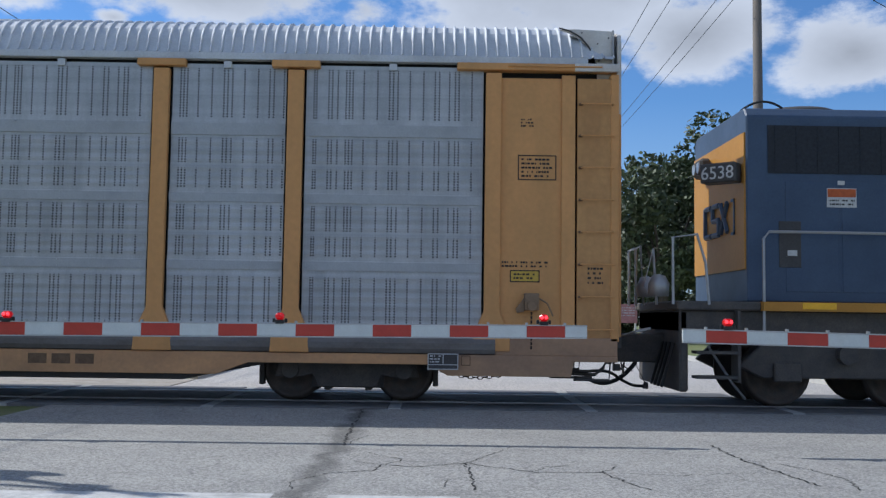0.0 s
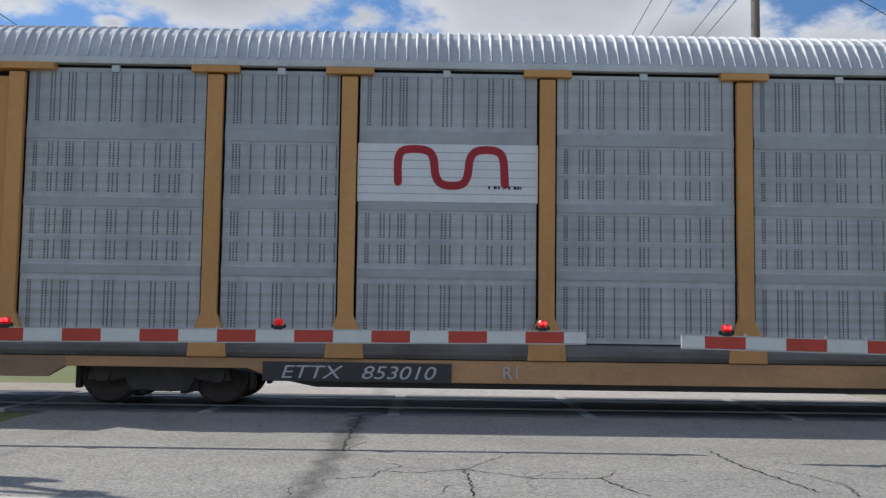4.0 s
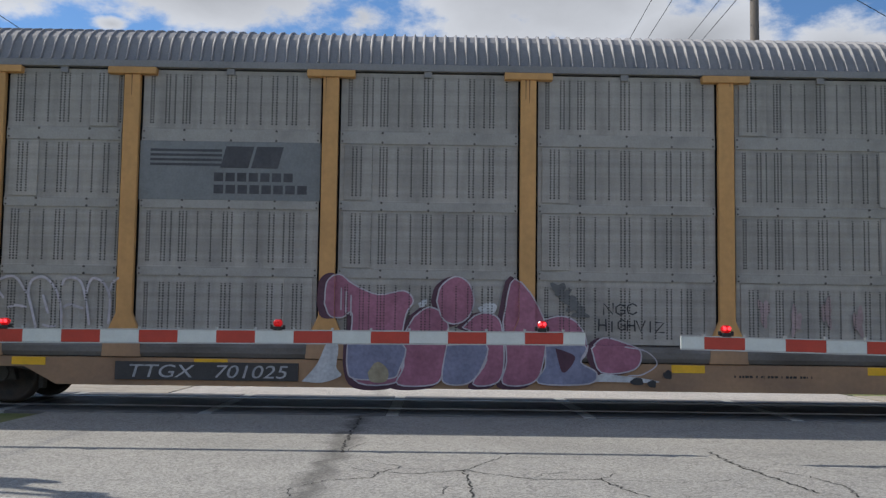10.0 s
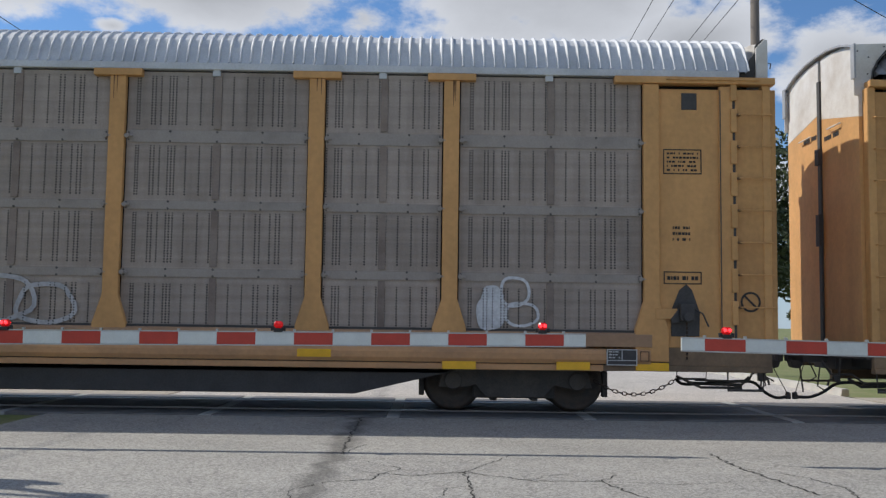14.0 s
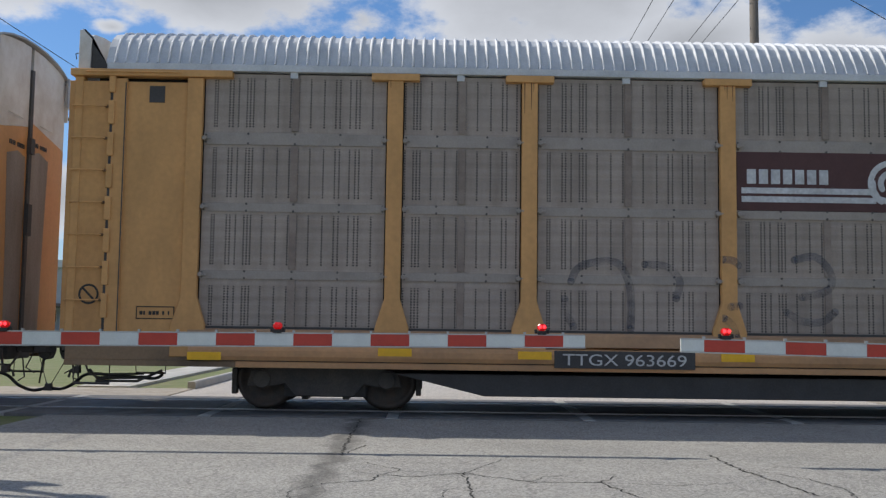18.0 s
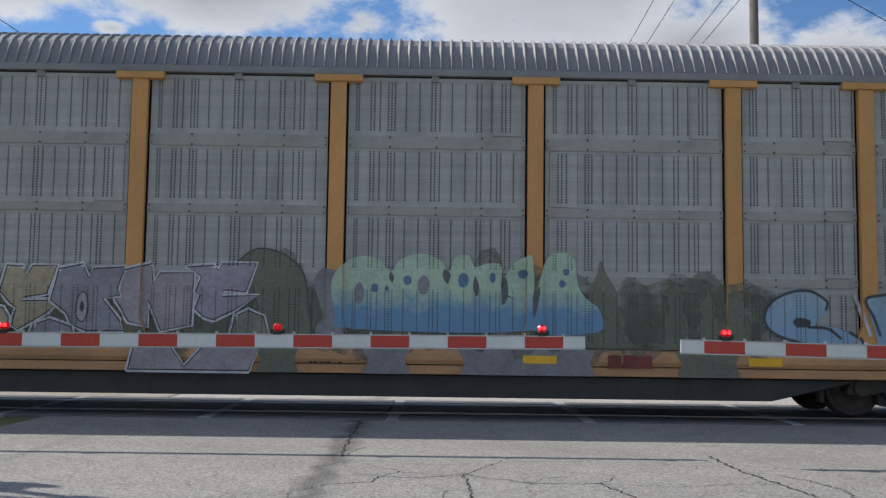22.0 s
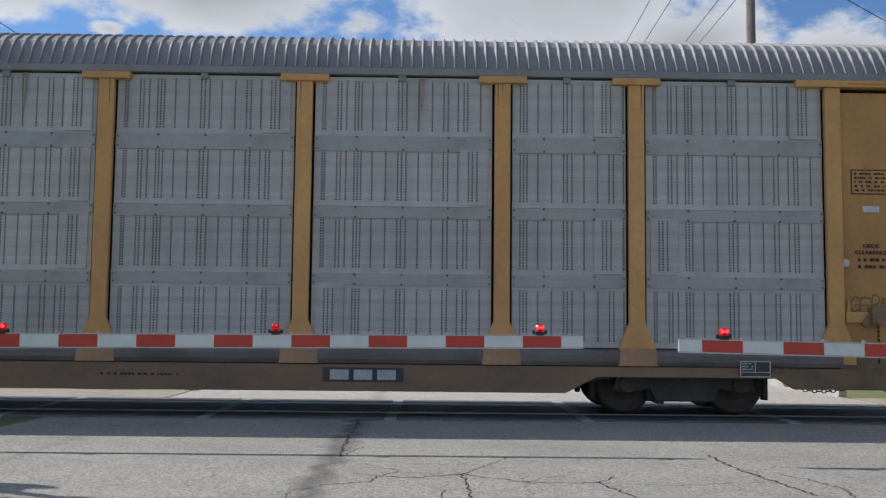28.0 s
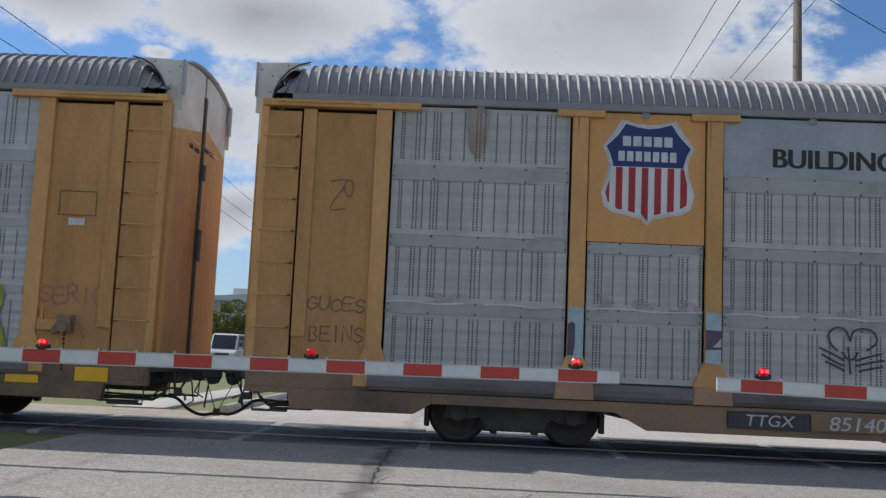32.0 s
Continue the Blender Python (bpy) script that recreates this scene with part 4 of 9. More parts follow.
CARS = []
specs = [
    ("light blue-grey galvanised autorack with tan ends and a white logo board", GAL_A, ROOF_A, m_yellow, 1, BAND_A, 0.26, {(2, 2)}, 0.34, RAIL_G, 1.65, 9.8, 0, 0.43),
    ("dirty grey autorack with tan posts, pink graffiti and a dark logo", GAL_B, ROOF_B, m_yellow_old, 1, BAND_B, 0.26, {(2, 2)}, 0.38, RAIL_G, 1.65, 9.8, 1, 0.36),
    ("brownish-grey older autorack with a maroon logo board and yellow ends", GAL_C, ROOF_A, m_yellow_old, 2, BAND_C, 0.24, {(3, 2)}, 0.29, m_sill, 1.8, 10.05, 2, 0.66),
    ("weathered grey autorack with large coloured graffiti along its foot", GAL_D, ROOF_B, m_yellow, 1, BAND_B, 0.26, {(2, 2)}, 0.29, m_sill, 1.75, 9.95, 1, 0.62),
    ("grey autorack with a striped shield board and blue graffiti", GAL_E, ROOF_B, m_yellow_old, 1, BAND_E, 0.26, {(1, 3), (1, 2), (1, 3.83), (2, 3), (3, 3)}, 0.36, RAIL_G, 1.65, 9.8, 1, 0.37),
    ("blue-grey autorack with stained tan ends", GAL_A, ROOF_B, m_yellow_old, 1, BAND_A, 0.26, set(), 0.34, RAIL_G, 1.65, 9.8, 0, 0.42),
]
for n, sp in enumerate(specs):
    CARS.append(autorack(n, *sp[:10], base=sp[10], tx=sp[11], ribs=sp[12], sill_lo=sp[13], seed=n + 3))
A, B, C, D, E, F = CARS

# ---------------------------------------------------------------- paint and lettering on the cars
PANEL_Y, POST_Y, RAIL_Y = SIDE + 0.048, SIDE - 0.006, SIDE - 0.046


def painted(car, shape, material, name, label, layer):
    """Lays paint drawn in the x-z plane on the surfaces of a car's side: sheets, posts, and the rail and sill below them."""
    if isinstance(shape, list):
        for i, one in enumerate(shape):
            painted(car, one, material, name, label, layer + 0.22 * (i % 4))
        return

    posts = POSTS_OF[car.name]
    if car is D:
        shape.v = [(x - 0.14, y, z) for x, y, z in shape.v]

    def clipped(cuts, y, mid=0.0):
        me = bpy.data.meshes.new(name)
        me.from_pydata(shape.v, [], shape.f)
        bm = bmesh.new()
        bm.from_mesh(me)
        bpy.data.meshes.remove(me)
        bmesh.ops.triangulate(bm, faces=[f for f in bm.faces if len(f.verts) > 4])
        for co, no in cuts:
            bmesh.ops.bisect_plane(bm, geom=bm.verts[:] + bm.edges[:] + bm.faces[:], plane_co=co, plane_no=no, clear_outer=True)
        if not bm.faces:
            bm.free()
            return
        # keep the lit side towards the road, and stroke order apart in depth
        for f in bm.faces:
            f.normal_update()
            if f.normal.y > 0:
                f.normal_flip()
        for v in bm.verts:
            v.co.x -= mid
            v.co.z -= 1.005
            v.co.y += y - 0.0032 * layer
        out = bpy.data.meshes.new(name)
        bm.to_mesh(out)
        bm.free()
        out.materials.append(PUNCHED.get(material.name, material) if y == PANEL_Y else material)
        part(name, out, car, label, (mid, 0, 1.005))

    xs = [v[0] for v in shape.v]
    zs = [v[2] for v in shape.v]
    lo, hi = min(xs), max(xs)
    near = [p for p in posts if lo < p + 0.12 and hi > p - 0.12]
    up = ((0, 0, 1.0), (0, 0, -1))
    if min(zs) < 1.0:
        clipped([((0, 0, 1.0), (0, 0, 1))], RAIL_Y)
    # the flared feet of the posts
    for p in posts:
        for sg in (-1, 1):
            if lo < p + 0.26 and hi > p - 0.26 and min(zs) < 1.3:
                clipped([up, ((p + sg * 0.113, 0, 0), (-sg, 0, 0)), ((p + sg * 0.258, 0, 1.02), (sg * 0.34, 0, 0.1475))], POST_Y, p)
    edges = [lo - 1] + [e for p in near for e in (p - 0.113, p + 0.113)] + [hi + 1]
    for k in range(len(edges) - 1):
        here = (max(edges[k], lo) + min(edges[k + 1], hi)) / 2
        bay = [(a + b) / 2 for a, b in zip(posts, posts[1:]) if a <= here <= b] or [0.0]
        clipped([up, ((edges[k], 0, 0), (-1, 0, 0)), ((edges[k + 1], 0, 0), (1, 0, 0))], POST_Y if k % 2 else PANEL_Y, bay[0])


GLYPHS = {
    "A": (((0, 0), (.45, 1), (.55, 1), (1, 0)), ((.22, .38), (.78, .38))),
    "B": (((.1, 0), (.1, 1), (.7, .95), (.8, .72), (.5, .52), (.9, .3), (.75, .03), (.1, 0)),),
    "C": (((.95, .8), (.6, 1), (.15, .8), (.05, .5), (.15, .15), (.6, 0), (.95, .2)),),
    "D": (((.1, 0), (.1, 1), (.6, .95), (.95, .5), (.6, .03), (.1, 0)),),
    "E": (((1, 1), (.05, 1), (.05, 0), (1, 0)), ((.05, .52), (.8, .52))),
    "G": (((.95, .85), (.5, 1), (.1, .75), (.1, .25), (.5, 0), (.95, .2), (.95, .45), (.55, .45)),),
    "H": (((.05, 0), (.1, 1)), ((.95, 0), (.9, 1)), ((.07, .5), (.92, .5))),
    "I": (((.5, 0), (.5, 1)),),
    "J": (((.4, 1), (1, 1)), ((.75, 1), (.75, .25), (.4, 0), (.05, .25))),
    "K": (((.1, 0), (.1, 1)), ((.95, 1), (.15, .5), (1, 0))),
    "M": (((0, 0), (.1, 1), (.5, .35), (.9, 1), (1, 0)),),
    "N": (((.05, 0), (.05, 1), (.95, 0), (.95, 1)),),
    "O": (((.5, 1), (.1, .8), (.05, .4), (.3, .02), (.7, .02), (.95, .4), (.9, .8), (.5, 1)),),
    "P": (((.1, 0), (.1, 1), (.7, .97), (.92, .73), (.7, .5), (.1, .47)),),
    "R": (((.1, 0), (.1, 1), (.7, .97), (.88, .75), (.6, .52), (.1, .48)), ((.4, .48), (1, 0))),
    "S": (((.95, .82), (.5, 1), (.1, .8), (.2, .58), (.8, .42), (.92, .2), (.5, 0), (.05, .18)),),
    "T": (((0, .95), (1, .95)), ((.5, .95), (.5, 0))),
    "U": (((.05, 1), (.08, .25), (.4, 0), (.75, .1), (.95, .4), (.95, 1)),),
    "V": (((0, 1), (.5, 0), (1, 1)),),
    "W": (((0, 1), (.22, 0), (.5, .65), (.78, 0), (1, 1)),),
    "Y": (((0, 1), (.5, .5), (1, 1)), ((.5, .5), (.45, 0))),
    "Z": (((0, 1), (1, 1), (0, 0), (1, 0)),),
}


def rounded(pts, n=5):
    """A smooth curve through the points."""
    P = [Vector(p) for p in pts]
    P = [2 * P[0] - P[1]] + P + [2 * P[-1] - P[-2]]
    out = []
    for i in range(1, len(P) - 2):
        a, b, c, d = P[i - 1:i + 3]
        for k in range(n):
            t = k / n
            out.append(0.5 * (2 * b + (c - a) * t + (2 * a - 5 * b + 4 * c - d) * t * t + (3 * b - a - 3 * c + d) * t ** 3))
    return out + [P[-2]]


def strokes(word, x, z, w, h, rng, jitter=0.06, curvy=True, lean=0.0, gap=0.12):
    """The strokes of a sprayed word, letter by letter, as 2D lines."""
    out = []
    step = w / len(word)
    for i, c in enumerate(word):
        dz, sc = rng.uniform(-1, 1) * jitter * h, 1 + rng.uniform(-1, 1) * jitter
        for line in GLYPHS.get(c, ()):
            pts = [(x + i * step + (gap / 2 + px * (1 - gap)) * step + lean * pz * h, z + dz + pz * h * sc) for px, pz in line]
            out.append(rounded(pts) if curvy and len(pts) > 2 else [Vector(p) for p in pts])
    return out


def spray(car, lines, width, material, name, label, layer):
    s = Shape()
    for i, ln in enumerate(lines):
        s.ribbon(ln, width, -0.0007 * (i % 4))
    painted(car, s, material, name, label, layer)


def blob(cx, cz, rx, rz, rng, n=26, rough=0.10, power=2.4):
    """A closed lumpy outline."""
    k1, k2 = rng.uniform(0, 6), rng.uniform(0, 6)
    out = []
    for i in range(n):
        a = 2 * math.pi * i / n
        q = 1 + rough * (math.sin(3 * a + k1) + 0.6 * math.sin(5 * a + k2))
        c, s = math.cos(a), math.sin(a)
        out.append((cx + rx * q * math.copysign(abs(c) ** (2 / power), c), cz + rz * q * math.copysign(abs(s) ** (2 / power), s)))
    return out


def fill(rings):
    """Filled outlines, each a shape of its own."""
    out = []
    for r in rings:
        s = Shape()
        s.v += [(p[0], 0.0, p[1]) for p in r]
        s.f.append(tuple(range(len(r))))
        out.append(s)
    return out


def punch(m):
    """A copy of a paint for the sheets, broken by the same columns of holes as the sheet below it."""
    c = m.copy()
    c.name = m.name + "_on_holes"
    t = c.node_tree
    b = t.nodes["Principled BSDF"]
    N = t.nodes.new
    co, sp = N("ShaderNodeTexCoord"), N("ShaderNodeSeparateXYZ")
    link(t, co.outputs["Object"], sp.inputs[0])

    def ma(op, a, c2):
        n = N("ShaderNodeMath")
        n.operation = op
        for i, x in enumerate((a, c2)):
            if isinstance(x, (int, float)):
                n.inputs[i].default_value = x
            else:
                link(t, x, n.inputs[i])
        return n.outputs[0]

    z = ma("MODULO", ma("ADD", sp.outputs["Z"], 1.015), 1.015)
    fw = ma("ABSOLUTE", ma("SUBTRACT", ma("FRACT", ma("DIVIDE", z, 0.039), 0), 0.5), 0)
    pick = None
    for x in HOLES:
        near = N("ShaderNodeMath")
        near.operation = "COMPARE"
        near.inputs[1].default_value, near.inputs[2].default_value = x, 0.0095
        link(t, sp.outputs["X"], near.inputs[0])
        pick = near.outputs[0] if pick is None else ma("ADD", pick, near.outputs[0])
    hole = ma("MULTIPLY", ma("MULTIPLY", ma("LESS_THAN", fw, 0.24), pick), ma("MULTIPLY", ma("GREATER_THAN", z, 0.07), ma("LESS_THAN", z, 0.80)))
    mx = N("ShaderNodeMixRGB")
    mx.inputs[2].default_value = (0.03, 0.03, 0.03, 1)
    link(t, ma("MULTIPLY", hole, 0.95), mx.inputs[0])
    link(t, b.inputs["Base Color"].links[0].from_socket, mx.inputs[1])
    link(t, mx.outputs[0], b.inputs["Base Color"])
    return c


PUNCHED = {}


def spraypaint(name, col, var=0.16, thin=0.0):
    m = mat(name, col, 0.6, 0, var, 2.5, 22, 0.0, thin=thin)
    if name not in PUNCHED:
        PUNCHED[name] = punch(m)
    return m


def fading(name, top, low, z_top, z_low):
    """Spray that passes from one colour to another on the way down, with a ragged edge."""
    m = mat(name, top, 0.6, 0, 0.12, 2.5, 22, 0.0)
    t = m.node_tree
    b = t.nodes["Principled BSDF"]
    N = t.nodes.new
    co, sp, nz = N("ShaderNodeTexCoord"), N("ShaderNodeSeparateXYZ"), N("ShaderNodeTexNoise")
    link(t, co.outputs["Object"], sp.inputs[0])
    nz.inputs["Scale"].default_value, nz.inputs["Detail"].default_value = 7.0, 4
    link(t, co.outputs["Object"], nz.inputs["Vector"])
    add = N("ShaderNodeMath")
    add.operation = "MULTIPLY_ADD"
    link(t, nz.outputs["Fac"], add.inputs[0])
    add.inputs[1].default_value = (z_top - z_low) * 1.6
    link(t, sp.outputs["Z"], add.inputs[2])
    mr = N("ShaderNodeMapRange")
    off = (z_top - z_low) * 0.8 - 1.005
    mr.inputs["From Min"].default_value, mr.inputs["From Max"].default_value = z_low + off, z_top + off
    link(t, add.outputs[0], mr.inputs["Value"])
    mx = N("ShaderNodeMixRGB")
    mx.inputs[1].default_value = (*low, 1)
    link(t, mr.outputs[0], mx.inputs[0])
    link(t, b.inputs["Base Color"].links[0].from_socket, mx.inputs[2])
    link(t, mx.outputs[0], b.inputs["Base Color"])
    PUNCHED[name] = punch(m)
    return m


p_pink = spraypaint("pink_spray", (0.42, 0.16, 0.235))
p_dkpink = spraypaint("plum_spray", (0.11, 0.045, 0.07))
p_pale = spraypaint("pale_spray", (0.60, 0.56, 0.60))
p_lav = spraypaint("lavender_spray", (0.27, 0.28, 0.40))
p_blackp = spraypaint("black_spray", (0.035, 0.035, 0.04))
p_dark = spraypaint("charcoal_spray", (0.085, 0.085, 0.095))
p_grey = spraypaint("grey_spray", (0.29, 0.285, 0.29))
p_white = spraypaint("white_spray", (0.66, 0.67, 0.68))
p_halo = spraypaint("dusty_white_spray", (0.50, 0.50, 0.51))
p_blue = spraypaint("blue_spray", (0.13, 0.22, 0.34))
p_olive = spraypaint("olive_spray", (0.235, 0.25, 0.18), 0.2, 0.22)
p_mist = spraypaint("thin_olive_mist", (0.245, 0.26, 0.19), 0.2, 0.55)
p_pinkmist = spraypaint("thin_pink_mist", (0.58, 0.47, 0.48), 0.1, 0.5)
p_tan = spraypaint("ochre_spray", (0.47, 0.40, 0.27))
p_mauve = spraypaint("mauve_spray", (0.42, 0.38, 0.39))
p_teal = spraypaint("teal_spray", (0.13, 0.28, 0.35))
p_rose = spraypaint("faded_rose_spray", (0.42, 0.31, 0.31))

p_whitemist = spraypaint("thin_white_mist", (0.54, 0.53, 0.57), 0.15, 0.26)
p_bluemist = spraypaint("thin_blue_grey_mist", (0.14, 0.15, 0.18), 0.15, 0.62)
p_ice = spraypaint("pale_blue_paint", (0.40, 0.53, 0.55), 0.1)
p_grape = spraypaint("dark_violet_spray", (0.115, 0.09, 0.125))
p_slate = spraypaint("slate_spray", (0.335, 0.325, 0.36))
p_violet = spraypaint("violet_grey_spray", (0.385, 0.35, 0.40))
p_greytan = spraypaint("grey_tan_spray", (0.29, 0.28, 0.22))
p_charblue = spraypaint("charcoal_blue_spray", (0.145, 0.155, 0.16), 0.16, 0.12)
p_mintblue = fading("mint_to_blue_spray", (0.50, 0.64, 0.47), (0.16, 0.31, 0.47), 1.80, 1.48)
p_mintsky = fading("mint_to_sky_spray", (0.47, 0.58, 0.49), (0.20, 0.34, 0.52), 1.78, 1.42)
p_skyfade = fading("light_blue_fading_spray", (0.36, 0.48, 0.56), (0.27, 0.42, 0.55), 1.75, 1.35)
p_bluewash = spraypaint("thin_blue_wash", (0.30, 0.35, 0.44))
p_inkblue = spraypaint("ink_blue_spray", (0.075, 0.095, 0.14))
p_rust = mat("rust_stain", (0.30, 0.235, 0.19), 0.8, 0, 0.2, 3, 30, 0.0, col2=(0.38, 0.36, 0.34))
PUNCHED["rust_stain"] = punch(p_rust)
p_faded = spraypaint("faded_brown_marker", (0.24, 0.15, 0.085))
p_twoblue = fading("two_blue_spray", (0.24, 0.40, 0.47), (0.09, 0.22, 0.31), 1.45, 1.41)

rng = random.Random(11)


def sprayed(car, ring, material, rim, halo, layer, rim_w, halo_w, curvy, label):
    """One sprayed letter or patch: its fill, and an outline and a halo where it has them."""
    if curvy:
        ring = [tuple(p) for p in rounded(ring + [ring[0]], 4)[:-1]]
    loop = [Vector(p) for p in ring + [ring[0], ring[1]]]
    if halo:
        s = Shape()
        s.ribbon(loop, halo_w, 0)
        painted(car, s, halo, "graffiti_halo", "thin white halo round the letter", layer - 0.2)
    painted(car, fill([ring]), material, "graffiti_fill", label, layer)
    if rim:
        s = Shape()
        s.ribbon(loop, rim_w, 0)
        painted(car, s, rim, "graffiti_outline", "outline of the letter", layer + 0.2)


def board(car, bay, lv, material, label, z0=None, z1=None):
    posts = POSTS_OF[car.name]
    a, b = posts[bay] + 0.13, posts[bay + 1] - 0.13
    z0, z1 = z0 or Z_LEVELS[lv][0], z1 or Z_LEVELS[lv][1]
    s = Shape().box(a, b, SIDE + 0.062, SIDE + 0.10, z0, z1)
    ob = part("logo_board", s.mesh("logo_board", material, 0.004), car, label)
    return ob


def plate(car, x0, x1, z0, z1, text, slant=0.0, size=0.7, stretch=1.0, ground=None, ink=None):
    """A black number plate painted on the sill, with its letters."""
    p = part("number_board", Shape().box(x0, x1, RAIL_Y - 0.004, RAIL_Y + 0.05, z0, z1).mesh("number_board", ground or m_black, 0.003), car, "black painted number panel")
    h = (z1 - z0) * size
    writing("reporting_mark", text, h, ink or m_letter, p, (x0 + x1) / 2, RAIL_Y - 0.006, z0 + (z1 - z0 - h) / 2, stretch, slant)


def info_box(car, x0, x1, z0, z1, rows, seed, material=None):
    r = random.Random(seed)
    y = SIDE + 0.046
    if material:
        part("notice", Shape().box(x0, x1, y + 0.003, y + 0.01, z0, z1).mesh("notice", material), car, "small yellow notice with a black border")
    part("stencil_frame", edged_box(x0, x1, z0, z1, y, 0.014).mesh("stencil_frame", m_ink), car)
    part("stencil_lines", bars(r, x0 + 0.05, x1 - 0.05, z0 + 0.03, z1 - 0.03, y, rows).mesh("stencil_lines", m_ink), car, "rows of small stencilled lettering")


def small_lines(car, x0, x1, z0, z1, rows, seed, y=None):
    ob = part("stencil_lines", bars(random.Random(seed), x0, x1, z0, z1, SIDE + 0.046 if y is None else y, rows).mesh("stencil_lines", m_ink), car, "rows of small stencilled lettering")
    tagged(ob, kind="stuff")


def handbrake(car, x, dark):
    """Brake housing on the end plate, with its lever and the chain down to the sill."""
    m = m_black if dark else m_grime
    tall = 0.6 if dark == 2 else 1.0
    y = SIDE + 0.05
    if dark:
        # flat dark outline with a pointed top, behind the housing
        ring = [(x - 0.20, 1.16), (x + 0.20, 1.16), (x + 0.21, 1.50), (x + 0.10, 1.82), (x + 0.02, 1.90), (x - 0.08, 1.82), (x - 0.20, 1.52)]
        ring = [(x + (a - x) * (0.5 + 0.5 * tall), 1.16 + (b - 1.16) * tall) for a, b in ring]
        part("brake_recess", Shape().prism(ring, "y", y - 0.012, y).mesh("brake_recess", m_grime if dark == 2 else m_black, 0.004), car, "flat dark pointed shape behind the brake housing")
    b = Shape().box(x - 0.10, x + 0.10, y - 0.16, y, 1.38, 1.62).prism([(x - 0.22, 1.40), (x - 0.10, 1.56), (x - 0.10, 1.36), (x - 0.2, 1.34)], "y", y - 0.09, y - 0.03)
    b.rod([(x + 0.10, y - 0.12, 1.55), (x + 0.22, y - 0.13, 1.48), (x + 0.30, y - 0.13, 1.30)], 0.014)
    part("brake_housing", b.mesh("brake_housing", m, 0.01), car, "cast brake housing with a lever")
    w = Shape().disc(x, y, 1.44, 0.07, "y", y - 0.20, y - 0.16, 14)
    part("brake_ratchet", w.mesh("brake_ratchet", m, 0.006), car)
    c = Shape()
    for k in range(9):
        z = 1.36 - 0.06 * k
        c.box(x - 0.012, x + 0.012, y - 0.10 - (0.008 if k % 2 else 0), y - 0.085, z - 0.045, z)
    part("brake_chain", c.mesh("brake_chain", m_rust), car)


def drips(car, seed):
    """Rust that has run down the heads of the posts."""
    r = random.Random(seed)
    for x in POSTS_OF[car.name][1:-1]:
        for k in range(r.choice((1, 2, 3))):
            a, w, ln = x + r.uniform(-0.09, 0.07), r.uniform(0.008, 0.02), r.uniform(0.05, 0.45)
            part("rust_drip", Shape().prism([(a, 4.78), (a + w, 4.78), (a + w * 0.6, 4.78 - ln), (a + w * 0.3, 4.78 - ln)], "y", SIDE - 0.0015, SIDE + 0.002).mesh("rust_drip", m_drip), car, "thin rust run")


m_drip = mat("rust_run", (0.22, 0.11, 0.055), 0.8, 0, 0.2, 6, 40, 0.0)
for n in (2, 4, 1):
    drips(CARS[n], n)

